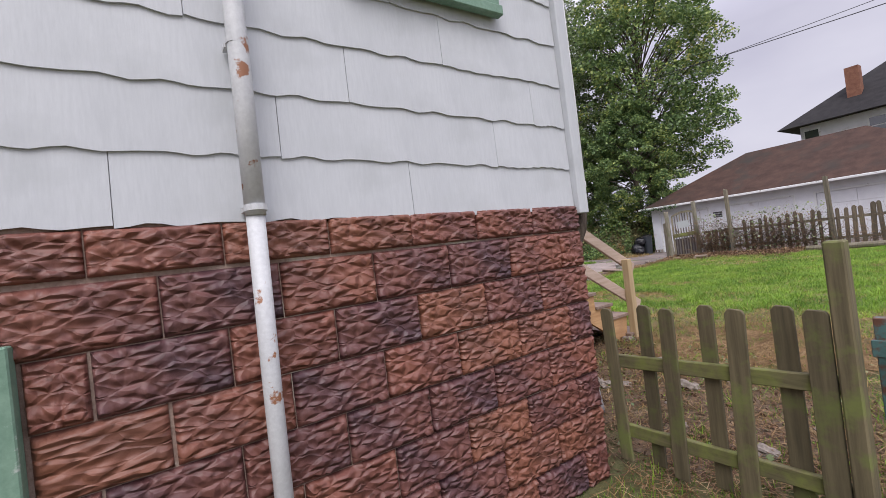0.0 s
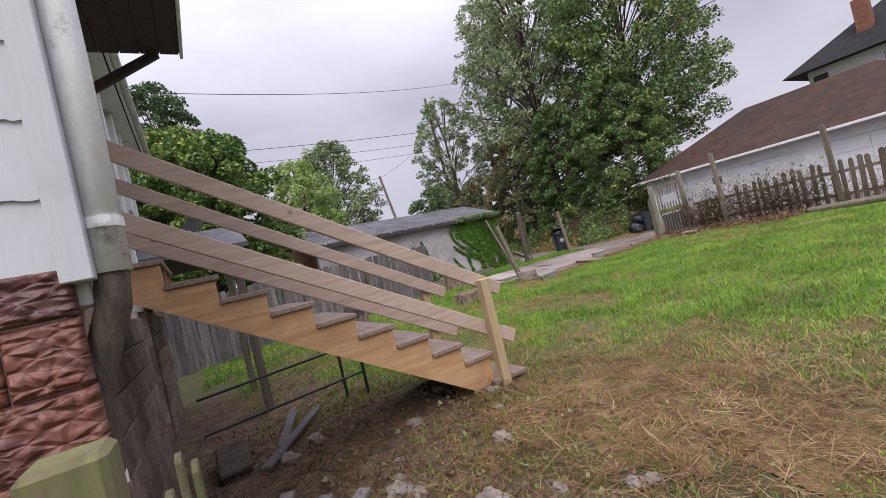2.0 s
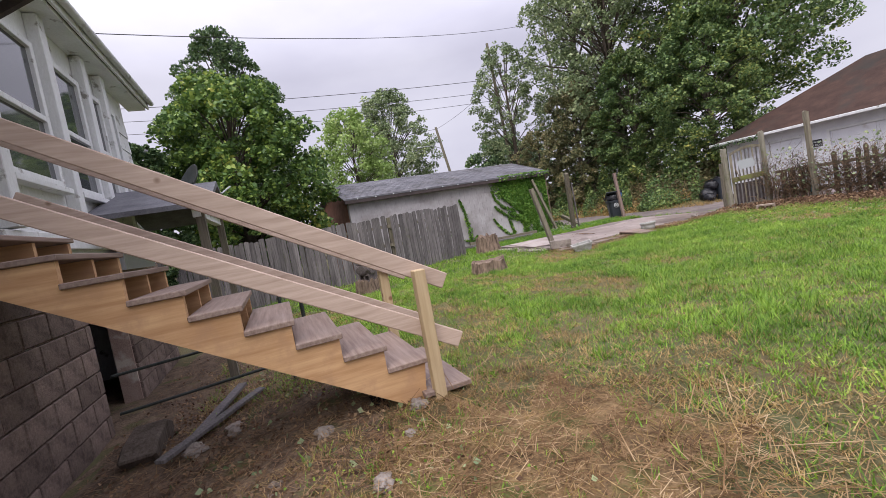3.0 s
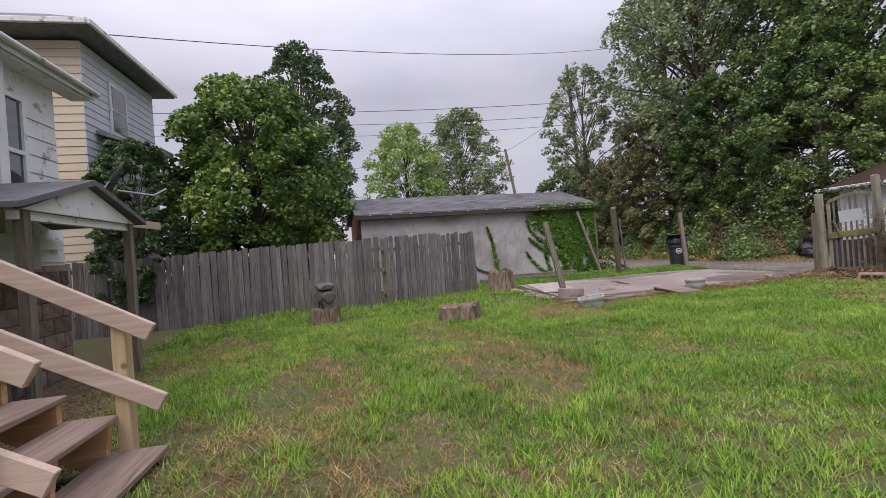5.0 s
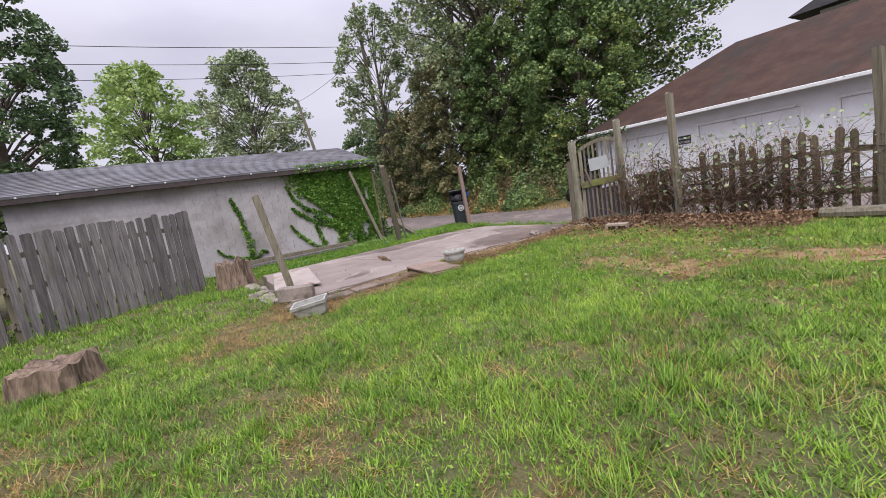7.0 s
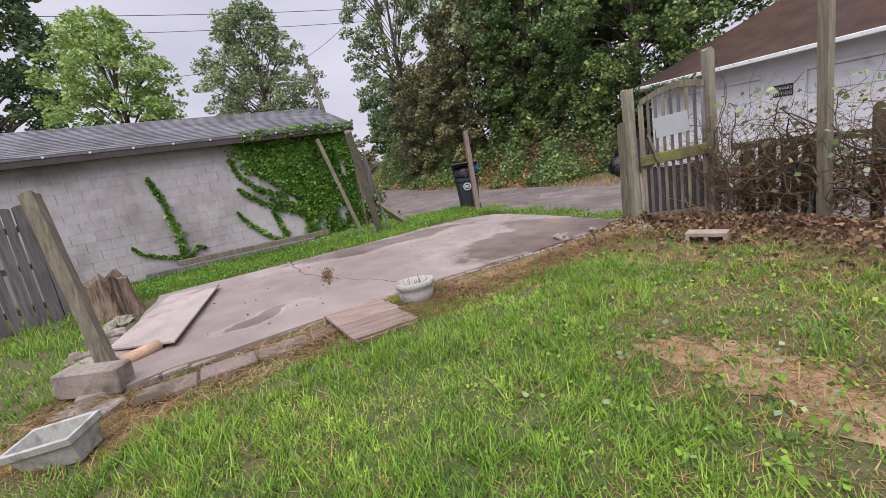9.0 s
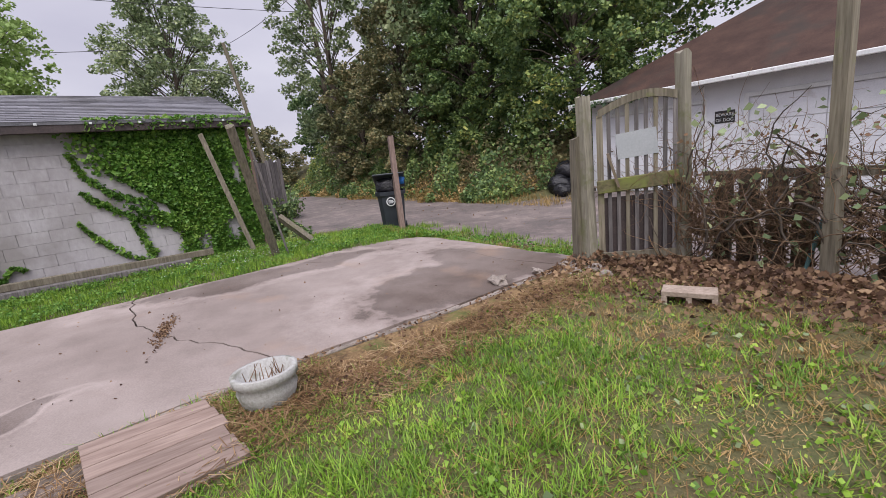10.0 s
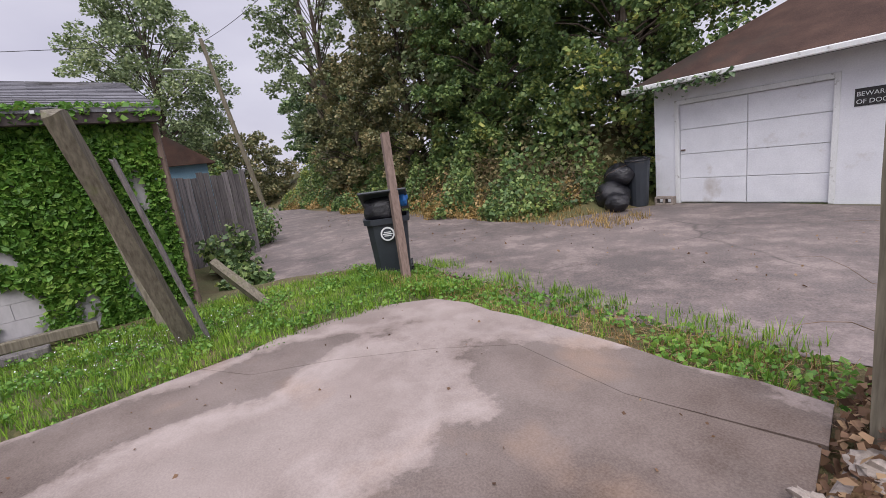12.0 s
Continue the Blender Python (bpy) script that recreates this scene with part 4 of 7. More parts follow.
for t0, sg in ((0.20, 1), (0.52, -1), (0.60, 1), (0.88, -1)):
    bm = bmesh.new()
    pts = []
    for k in range(15):
        rr_, a_ = 0.032 * (1 - k / 22), -1.4 + 1.1 * math.tau * k / 15
        p = GA.lerp(GB, t0 + sg * rr_ * math.cos(a_) / 0.376)
        pts.append((p.x, p.y, 0.945 + rr_ * math.sin(a_)))
    for a, b in zip(pts, pts[1:]):
        beam(bm, a, b, 0.024, 0.006, (0.48, -0.88, 0))
    part("scroll", bm, M["rust"], gate)
bm = bmesh.new()
beam(bm, on_iron(0.56, 0.89), on_iron(0.54, 1.03), 0.008, 0.024, (0.48, -0.88, 0))
beam(bm, on_iron(0.54, 1.02), on_iron(0.16, 0.92), 0.006, 0.024, (0.48, -0.88, 0))
beam(bm, on_iron(0.56, 1.02), on_iron(0.94, 0.92), 0.006, 0.024, (0.48, -0.88, 0))
part("crest", bm, M["rust"], gate)
bm = bmesh.new()
box(bm, 1.275, 1.325, 4.27, 4.32, -0.3, 0.90)
box(bm, 1.262, 1.338, 4.262, 4.328, 0.72, 0.80)
box(bm, 1.262, 1.338, 4.262, 4.328, 0.12, 0.20)
part("hinge_post", bm, M["green_iron"], gate, "flaking blue-green iron hinge post", bevel=0.004)

# ---- long silvered board fence ----
board_fence = thing("board_fence", (-10.5, 7.0, 0), "long silvered wooden board privacy fence", "fence")


def fence_x(y):
    """The fence line bends back on both sides of its gap."""
    return -10.62 - (0.47 * (y - 8.8) if y > 8.8 else 0.17 * (8.8 - y) if y > 4.6 else 0.714)


y = 11.62
r = random.Random(5)
while y > 0.8:
    w = r.uniform(0.105, 0.15)
    h = 1.82 - 0.012 * (11.2 - y) + r.uniform(-0.035, 0.035)
    if 8.7 < y < 8.9:
        w = 0.02
    else:
        bm = bmesh.new()
        z0 = float(gz(fence_x(y), y)) - 0.02
        c = r.uniform(0.01, 0.035)
        prism(bm, [(-w, z0), (0, z0), (0, h - c), (-w * 0.25, h), (-w * 0.75, h + r.uniform(-0.02, 0.01)), (-w, h - c)], 0, -0.011, 0.011)
        bmesh.ops.transform(bm, matrix=pose(fence_x(y) + r.uniform(-0.006, 0.006), y, 0, r.uniform(-0.8, 0.8), r.uniform(-0.6, 0.6), 25.2 if y > 8.8 else -9.6 if y > 4.6 else 0), verts=list(bm.verts))
        part("board", bm, M["gray_board"], board_fence)
    y -= w + r.uniform(0.004, 0.014)
for z in (0.35, 0.95, 1.5):
    for ya, yb in ((11.55, 8.8), (8.8, 4.6), (4.6, 0.8)):
        bm = bmesh.new()
        beam(bm, (fence_x(ya) - 0.045, ya, z), (fence_x(yb) - 0.045, yb, z - 0.04), 0.04, 0.09)
        part("fence_rail", bm, M["gray_post"], board_fence)
for y in (11.5, 8.8, 6.4, 4.4, 1.6):
    bm = bmesh.new()
    box(bm, fence_x(y) - 0.19, fence_x(y) - 0.09, y - 0.05, y + 0.05, -0.2, 1.75)
    part("fence_post", bm, M["gray_post"], board_fence)

# ---- concrete-block shed with ivy ----
shed = thing("shed", (-15.8, 12.8, 0), "long grey rendered garage with low shingled roof", "garage")
bm = bmesh.new()
box(bm, -14.5, -14.312, 8.3, 17.2, -0.2, 2.62)
shed_wall = part("wall", bm, M["shed_wall"], shed)
bm = bmesh.new()
box(bm, -18.95, -14.5, 17.0, 17.2, -0.2, 2.62)
prism(bm, [(-18.95, 2.62), (-14.3, 2.62), (-16.62, 3.42)], 1, 17.0, 17.19)
part("gable_wall", bm, M["shed_wall"], shed)
bm = bmesh.new()
box(bm, -18.95, -14.5, 8.3, 8.5, -0.2, 2.62)
prism(bm, [(-18.95, 2.62), (-14.3, 2.62), (-16.62, 3.42)], 1, 8.31, 8.5)
box(bm, -18.95, -18.75, 8.5, 17.0, -0.2, 2.62)
part("gable_wall", bm, M["brown_brick"], shed, "brown brick gable wall")
bm = bmesh.new()
box(bm, -14.10, -14.03, 8.13, 17.40, 2.53, 2.675)
part("gutter_board", bm, M["fascia"], shed, bevel=0.01)
for i in range(13):
    bm = bmesh.new()
    y = 8.6 + i * 0.69
    box(bm, -14.028, -14.005, y - 0.02, y + 0.02, 2.655, 2.69)
    part("gutter_clip", bm, M["white_print"], shed)
bm = bmesh.new()
prism(bm, [(-14.02, 2.70), (-16.62, 3.54), (-19.22, 2.70), (-19.22, 2.66), (-16.62, 3.48), (-14.02, 2.66)], 1, 8.1, 17.42)
shed_roof = part("roof", bm, M["slate"], shed)

# ---- long white garage over the alley ----
garage = thing("garage", (-6.8, 31, 0), "long white painted garage with brown hip roof", "garage")
GX0, GX1, GY = -13.4, 0.2, 27.4
bays = ((-12.83, -10.11), (-9.1, -6.2), (-5.3, -2.5))
bm = bmesh.new()
front = [(GX0, -0.3)]
for a, b in bays:
    front += [(a, -0.3), (a, 2.14), (b, 2.14), (b, -0.3)]
front += [(GX1, -0.3), (GX1, 2.60), (GX0, 2.60)]
prism(bm, front, 1, GY, GY + 0.22)
part("front_wall", bm, M["white_brick"], garage)
for x0, x1, y0, y1 in ((GX0, GX0 + 0.22, GY + 0.22, 34.6), (GX1 - 0.22, GX1, GY + 0.22, 34.6), (GX0, GX1, 34.6, 34.8)):
    bm = bmesh.new()
    box(bm, x0, x1, y0, y1, -0.3, 2.60)
    part("wall", bm, M["white_brick"], garage)
for a, b in bays:
    bm = bmesh.new()
    box(bm, a, b, GY + 0.075, GY + 0.10, -0.12, 2.14)
    gd = part("garage_door", bm, M["white_old"], garage, "closed white panelled garage door")
    for i in range(4):
        z0, z1 = -0.10 + i * 0.56, -0.10 + (i + 1) * 0.56 - 0.012
        for j in range(2):
            xa, xb = a + (b - a) * j / 2 + 0.008, a + (b - a) * (j + 1) / 2 - 0.008
            bm = bmesh.new()
            box(bm, xa, xb, GY + 0.045, GY + 0.075, z0, z1)
            part("door_panel", bm, M["white_brick"], gd, bevel=0.006)
    bm = bmesh.new()
    box(bm, a - 0.09, a, GY - 0.025, GY - 0.002, -0.12, 2.24)
    box(bm, b, b + 0.09, GY - 0.025, GY - 0.002, -0.12, 2.24)
    box(bm, a, b, GY - 0.025, GY - 0.002, 2.14, 2.24)
    part("door_trim", bm, M["white_old"], garage, bevel=0.005)
    bm = bmesh.new()
    box(bm, a + 0.03, a + 0.12, GY + 0.02, GY + 0.044, 1.10, 1.13)
    part("handle", bm, M["rust"], gd)
bm = bmesh.new()
e0, e1, ya, yb, ze = GX0 - 0.45, GX1 + 0.45, GY - 0.5, 35.2, 2.62
A, B, C, D = (bm.verts.new(v) for v in ((e0, ya, ze), (e1, ya, ze), (e1, yb, ze), (e0, yb, ze)))
R0, R1 = bm.verts.new((-9.3, 31.1, 5.2)), bm.verts.new((-4.1, 31.1, 5.2))
for f in ((A, B, R1, R0), (B, C, R1), (C, D, R0, R1), (D, A, R0), (D, C, B, A)):
    bm.faces.new(f)
part("roof", bm, M["brown_shingle"], garage)
bm = bmesh.new()
box(bm, e0 - 0.02, e1 + 0.02, ya - 0.09, ya - 0.002, 2.56, 2.67)
box(bm, e0 - 0.09, e0 - 0.022, ya, yb, 2.56, 2.67)
part("gutter", bm, M["white_old"], garage, "white gutter with dirt", bevel=0.015)

# warning sign with two lines of words
sign = thing("warning_sign", (-9.62, GY - 0.01, 1.8), "small black and white warning sign on the garage", "sign")
bm = bmesh.new()
box(bm, -9.83, -9.38, GY - 0.012, GY - 0.003, 1.60, 1.90)
part("plate", bm, M["black_print"], sign)
for txt, z, w in (("BEWARE", 1.77, 0.40), ("OF DOG", 1.64, 0.40)):
    cu = bpy.data.curves.new("letters", "FONT")
    cu.body, cu.size, cu.extrude, cu.align_x = txt, 0.105, 0.0015, "CENTER"
    tmp = new("letters", cu)
    bpy.context.view_layer.update()
    me = bpy.data.meshes.new_from_object(tmp.evaluated_get(bpy.context.evaluated_depsgraph_get()))
    bpy.data.objects.remove(tmp)
    me.materials.clear()
    me.materials.append(M["white_print"])
    ob = new("letters", me)
    ob.parent = sign
    ob.matrix_local = pose(0.015, -0.006, z - 1.8, 90, 0, 0)

# ---- far houses ----
far_house = thing("far_house", (-4, 48, 0), "two-storey white house with dark hip roof behind the garage", "house")
bm = bmesh.new()
box(bm, -10.6, 8, 44.8, 56, -0.3, 8.0)
part("wall", bm, M["white_brick"], far_house)
bm = bmesh.new()
vs = [bm.verts.new(v) for v in ((-11.8, 43.8, 7.95), (9, 43.8, 7.95), (9, 57, 7.95), (-11.8, 57, 7.95), (-6.3, 50, 12.2), (4, 50, 12.2))]
for f in ((0, 1, 5, 4), (1, 2, 5), (2, 3, 4, 5), (3, 0, 4), (3, 2, 1, 0)):
    bm.faces.new([vs[i] for i in f])
part("roof", bm, M["dark_roof"], far_house)
bm = bmesh.new()
box(bm, -7.9, -7.1, 46.0, 46.8, 9.2, 11.7)
part("chimney", bm, M["brown_brick"], far_house)
for x, z in ((-9.9, 6.9), (-6.2, 6.8), (-2.0, 6.8), (2.0, 6.8)):
    bm = bmesh.new()
    box(bm, x - 0.55, x + 0.55, 44.72, 44.79, z - 0.75, z + 0.75)
    w = part("window", bm, M["white_old"], far_house)
    bm = bmesh.new()
    box(bm, x - 0.42, x + 0.42, 44.70, 44.718, z - 0.62, z - 0.03)
    box(bm, x - 0.42, x + 0.42, 44.70, 44.718, z + 0.03, z + 0.62)
    part("pane", bm, M["glass"], w)

nb = thing("neighbour_house", (-13.9, -2, 0), "tall white-sided neighbouring house with a beige end wall", "house")
M["beige"] = surface("beige_siding", (0.46, 0.38, 0.28), (0.56, 0.48, 0.37), 3, 40, 0.7, 0.2, stretch=(1, 0.2, 3))
bm = bmesh.new()
box(bm, -15.8, -11.92, -7.6, 1.48, -0.3, 7.45)
part("wall", bm, M["white_brick"], nb)
for k in range(34):
    z = 0.3 + k * 0.21
    bm = bmesh.new()
    prism(bm, [(1.483, z), (1.512, z), (1.494, z + 0.206), (1.483, z + 0.206)], 0, -15.8, -11.9)
    part("clapboard", bm, M["siding"], nb)
    bm = bmesh.new()
    prism(bm, [(-11.917, z), (-11.888, z), (-11.906, z + 0.206), (-11.917, z + 0.206)], 1, -7.6, 1.48)
    part("clapboard", bm, M["beige"], nb)
bm = bmesh.new()
vs = [bm.verts.new(v) for v in ((-16.4, 2.0, 7.55), (-11.35, 2.0, 7.55), (-11.35, -8.1, 7.55), (-16.4, -8.1, 7.55), (-16.4, 2.0, 7.75), (-11.35, 2.0, 7.75), (-11.35, -8.1, 7.75), (-16.4, -8.1, 7.75), (-13.9, -0.4, 9.2), (-13.9, -5.6, 9.2))]
for f in ((3, 2, 1, 0), (0, 1, 5, 4), (1, 2, 6, 5), (2, 3, 7, 6), (3, 0, 4, 7), (4, 5, 8), (5, 6, 9, 8), (6, 7, 9), (7, 4, 8, 9)):
    bm.faces.new([vs[i] for i in f])
part("roof", bm, M["slate"], nb)
for x0, x1, y0, y1 in ((-16.45, -11.30, 2.005, 2.09), (-11.345, -11.26, -8.1, 2.0)):
    bm = bmesh.new()
    box(bm, x0, x1, y0, y1, 7.58, 7.72)
    part("gutter", bm, M["white_old"], nb, bevel=0.015)
bm = bmesh.new()
box(bm, -12.1, -11.4, -2.4, -1.7, 7.8, 10.4)
part("chimney", bm, M["brown_brick"], nb)
for xl, zl in ((-13.5, 6.1),):
    bm = bmesh.new()
    box(bm, xl - 0.45, xl + 0.45, 1.513, 1.56, zl - 0.75, zl + 0.75)
    w = part("window", bm, M["white_old"], nb)
    for c, d in ((zl - 0.65, zl - 0.03), (zl + 0.03, zl + 0.65)):
        bm = bmesh.new()
        box(bm, xl - 0.36, xl + 0.36, 1.562, 1.574, c, d)
        part("pane", bm, M["glass"], w)
bm = bmesh.new()
prism(bm, [(1.53, 5.15), (3.0, 4.62), (3.0, 4.72), (1.53, 5.25)], 0, -13.1, -12.3)
part("porch_roof", bm, M["slate"], nb)
bm = bmesh.new()
box(bm, -13.15, -12.25, 3.005, 3.05, 4.58, 4.74)
part("porch_eave", bm, M["white_old"], nb)
for x in (-13.0,):
    bm = bmesh.new()
    tube(bm, [(x, 2.9, -0.2), (x, 2.9, 4.62)], 0.05, 10)
    part("porch_post", bm, M["white_old"], nb, smooth=True)


# ---- trees and scrub ----
tree(-16.6, 33.5, 19.0, 12.5, 3.4, M["leaf_tree"], "tall dense green tree behind the garage", 62000, 0.15, 0.35, 230)
tree(-22.5, 29.8, 20.5, 10.5, 1.5, M["leaf_pale"], "tall broad grey-green tree by the alley", 36000, 0.15, 0.4, 190)
tree(-27.8, 31.5, 21.5, 9.0, 2.0, M["leaf_pale"], "tall loose grey-green tree at the wood edge", 26000, 0.14, 0.3, 150)
tree(-15.2, 29.0, 8.4, 6.4, 0.3, M["leaf_tree"], "round green tree hanging over the alley", 44000, 0.10, 0.16, 120)
tree(-19.3, 27.8, 8.5, 5.2, 0.3, M["leaf_tree"], "vine-covered green tree on the bank", 34000, 0.10, 0.16, 100)
tree(-23.8, 27.0, 8.5, 5.2, 0.3, M["leaf_scrub"], "vine-covered olive tree on the bank", 32000, 0.10, 0.16, 100)
tree(-28.0, 26.6, 6.5, 5.0, 0.3, M["leaf_scrub"], "scrubby olive tree at the alley bend", 19000, 0.11, 0.16, 70)
tree(-32.0, 27.0, 15.0, 6.5, 2.5, M["leaf_pale"], "slender airy tree beyond the shed", 17000, 0.13, 0.2, 110)
tree(-47.0, 20.2, 17.2, 10.6, 0.6, M["leaf_pale"], "feathery grey-green tree beyond the shed", 40000, 0.17, 0.25, 200)
tree(-27.0, 11.4, 9.6, 5.6, 1.5, M["leaf_young"], "pale green young tree behind the shed", 20000, 0.12, 0.14, 170)
tree(-35.0, 4.3, 18.5, 8.6, 2.5, M["leaf_dark"], "tall dark tree behind the board fence", 36000, 0.16, 0.35, 140)
tree(-14.4, 4.9, 7.4, 6.1, 0.8, M["leaf_maple"], "spreading green maple over the board fence", 64000, 0.10, 0.18, 190)
tree(-11.72, 2.6, 5.0, 2.4, 0.8, M["leaf_dark"], "dark shrubby tree beside the neighbouring house", 20000, 0.075, 0.1, 70)
tree(-46.0, 34.0, 8.0, 11.0, 0.5, M["leaf_dark"], "far dark trees along the alley", 24000, 0.22, 0.3, 110)
tree(-54.0, 21.5, 8.0, 9.0, 0.5, M["leaf_dark"], "far dark trees closing the alley", 12000, 0.24, 0.3, 60)
tree(-43.5, 24.6, 5.5, 7.5, 0.2, M["leaf_scrub"], "olive scrub closing the alley end", 16000, 0.15, 0.12, 70)
tree(-36.5, 20.8, 3.6, 4.0, 0.2, M["leaf_tree"], "low green sapling thicket beyond the side fence", 10000, 0.11, 0.1, 50)


# ---- posts round the drive ----
def rough_post(name, p, q, w, d, material, label, group=""):
    """A squared, split and worn post from p to q."""
    bm = bmesh.new()
    p, q = Vector(p), Vector(q)
    n = 6
    ax = (q - p).normalized()
    a = ax.cross(Vector((0.2, 1, 0))).normalized()
    b = ax.cross(a).normalized()
    rings = []
    for i in range(n + 1):
        c = p.lerp(q, i / n)
        ring = []
        for sx, sy in ((-1, -1), (0.1, -1.04), (1, -1), (1.03, 0), (1, 1), (-0.1, 0.97), (-1, 1), (-1.02, -0.1)):
            j = 1 + random.uniform(-0.06, 0.06)
            ring.append(bm.verts.new(c + a * (sx * w / 2 * j) + b * (sy * d / 2 * j) + (ax * random.uniform(-0.03, 0.02) if i == n else Vector((0, 0, 0)))))
        rings.append(ring)
    for r0, r1 in zip(rings, rings[1:]):
        for k in range(8):
            bm.faces.new((r0[k], r0[(k + 1) % 8], r1[(k + 1) % 8], r1[k]))
    bm.faces.new(rings[0][::-1])
    bm.faces.new(rings[-1])
    return whole(name, bm, material, label, "post", group=group)


M["red_post"] = wood("reddish_post", (0.11, 0.075, 0.06), (0.25, 0.18, 0.15), 2, 36, 0.9, 0.8, vary=0.1)
rough_post("fence_post", (-12.80, 19.63, -0.25), (-13.35, 19.93, 2.06), 0.11, 0.11, M["red_post"], "leaning weathered post beside the wheeled bin")
rough_post("fence_post", (-12.98, 17.05, -0.15), (-12.22, 16.50, 2.32), 0.17, 0.13, M["gray_post"], "broad grey split post leaning beside the drive")
rough_post("fence_post", (-13.75, 16.86, -0.1), (-14.48, 16.41, 2.42), 0.12, 0.09, M["gray_post"], "narrow grey post leaning on the ivy wall")
rough_post("fence_post", (-12.80, 17.20, -0.05), (-12.36, 16.78, 1.95), 0.06, 0.035, M["gray_board"], "thin split slat propped on a leaning post")
rough_post("corner_post", (-14.78, 17.30, -0.15), (-14.78, 17.30, 2.55), 0.13, 0.09, M["red_post"], "brown corner post at the shed gable")
rough_post("fallen_post", (-14.3, 17.55, 0.62), (-13.5, 18.0, 0.0), 0.14, 0.1, M["gray_post"], "short broken post lying against the corner")
rough_post("fence_post", (-8.33, 12.66, 0.1), (-8.66, 12.45, 1.80), 0.12, 0.11, M["gray_post"], "leaning weathered post behind a concrete block")
rough_post("fence_post", (-5.84, 19.82, -0.3), (-5.87, 19.82, 2.58), 0.10, 0.10, M["gray_post"], "tall bleached fence post in dry vines", "right fence posts")
rough_post("fence_post", (-2.95, 20.22, -0.3), (-3.02, 20.22, 2.46), 0.11, 0.10, M["gray_post"], "tall bleached fence post beside the pickets", "right fence posts")

# alley gate with its posts
M["pale_post"] = wood("pale_green_post", (0.17, 0.155, 0.115), (0.36, 0.335, 0.265), 2, 34, 0.95, 0.8, moss=(0.17, 0.17, 0.095), vary=0.05)
rough_post("gate_post", (-7.95, 19.38, -0.3), (-8.09, 19.50, 2.04), 0.125, 0.12, M["pale_post"], "pale green mossy gate post")
rough_post("gate_post", (-8.09, 19.32, -0.3), (-8.15, 19.42, 1.58), 0.10, 0.09, M["gray_post"], "short dark post strapped beside the gate post")
rough_post("gate_post", (-7.12, 19.95, -0.3), (-7.17, 19.95, 2.33), 0.11, 0.11, M["pale_post"], "vine-wrapped mossy gate post")
agate = thing("alley_gate", (-7.5, 19.7, 0), "bleached slatted garden gate with metal plate", "gate")
ga, gb = Vector((-7.86, 19.45, 0)), Vector((-7.20, 19.90, 0))
gd_ = (gb - ga)


def on_gate(t, z, off=0.0):
    p = ga + gd_ * t
    return (p.x + 0.56 * off, p.y - 0.83 * off, z)


bm = bmesh.new()
arch = []
for k in range(13):
    zc = 1.80 + 0.16 * math.sin(k / 12 * 2.4)
    arch.append([bm.verts.new(on_gate(k / 12, zc + dz, off)) for dz, off in ((-0.042, -0.02), (-0.042, 0.02), (0.042, 0.02), (0.042, -0.02))])
for p_, q_ in zip(arch, arch[1:]):
    for k in range(4):
        bm.faces.new((p_[k], p_[(k + 1) % 4], q_[(k + 1) % 4], q_[k]))
bm.faces.new(arch[0][::-1])
bm.faces.new(arch[-1])
part("arched_top", bm, M["gray_post"], agate)
bm = bmesh.new()
beam(bm, on_gate(-0.03, 0.98, 0.035), on_gate(1.03, 1.05, 0.035), 0.05, 0.15)
part("mossy_rail", bm, M["mossy_rail"], agate, "yellow-green mossy middle rail", bevel=0.008)
bm = bmesh.new()
beam(bm, on_gate(0, 0.16, 0.03), on_gate(1, 0.2, 0.03), 0.04, 0.08)
part("bottom_rail", bm, M["gray_post"], agate)
for k in range(9):
    t = 0.02 + k * 0.12
    bm = bmesh.new()
    beam(bm, on_gate(t, 0.02), on_gate(t, 1.78 + 0.16 * math.sin(t * 2.4)), 0.042 if k else 0.07, 0.022, (0.56, -0.83, 0))
    part("slat", bm, M["gray_board"] if k % 3 else M["gray_post"], agate)
bm = bmesh.new()
beam(bm, on_gate(0.24, 1.42, 0.02), on_gate(0.76, 1.46, 0.02), 0.006, 0.28)
part("metal_plate", bm, M["sheet_metal"], agate, "blank grey metal plate")
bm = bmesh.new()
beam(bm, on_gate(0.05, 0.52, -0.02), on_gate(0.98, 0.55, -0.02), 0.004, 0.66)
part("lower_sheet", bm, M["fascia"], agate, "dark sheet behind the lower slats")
bm = bmesh.new()
beam(bm, on_gate(0.12, 1.36, 0.06), on_gate(0.26, 0.98, 0.06), 0.03, 0.1, (0.56, -0.83, 0))
part("loose_board", bm, M["picket_dark"], agate)

# picket fence along the alley
far_fence = thing("alley_fence", (-2, 20.3, 0), "dark weathered picket fence along the alley", "fence")
r = random.Random(11)
x = -5.55
while x < 4.5:
    w = r.uniform(0.10, 0.13)
    zt = 1.34 + 0.02 * (x + 5) + r.uniform(-0.05, 0.06)
    z0 = float(gz(x, 20.3)) + 0.02
    bm = bmesh.new()
    prism(bm, [(-w / 2, z0), (w / 2, z0), (w / 2, zt - 0.05), (0.02, zt), (-0.02, zt), (-w / 2, zt - 0.05)], 1, -0.012, 0.012)
    bmesh.ops.transform(bm, matrix=pose(x, 20.30, 0, r.uniform(-2, 2), r.uniform(-2.5, 2.5), 0), verts=list(bm.verts))
    part("picket", bm, M["picket_dark"], far_fence)
    x += w + r.uniform(0.09, 0.13)
for z in (0.35, 1.0):
    bm = bmesh.new()
    beam(bm, (-7.1, 20.34, z), (4.6, 20.34, z + 0.08), 0.04, 0.09)
    part("fence_rail", bm, M["gray_post"], far_fence)
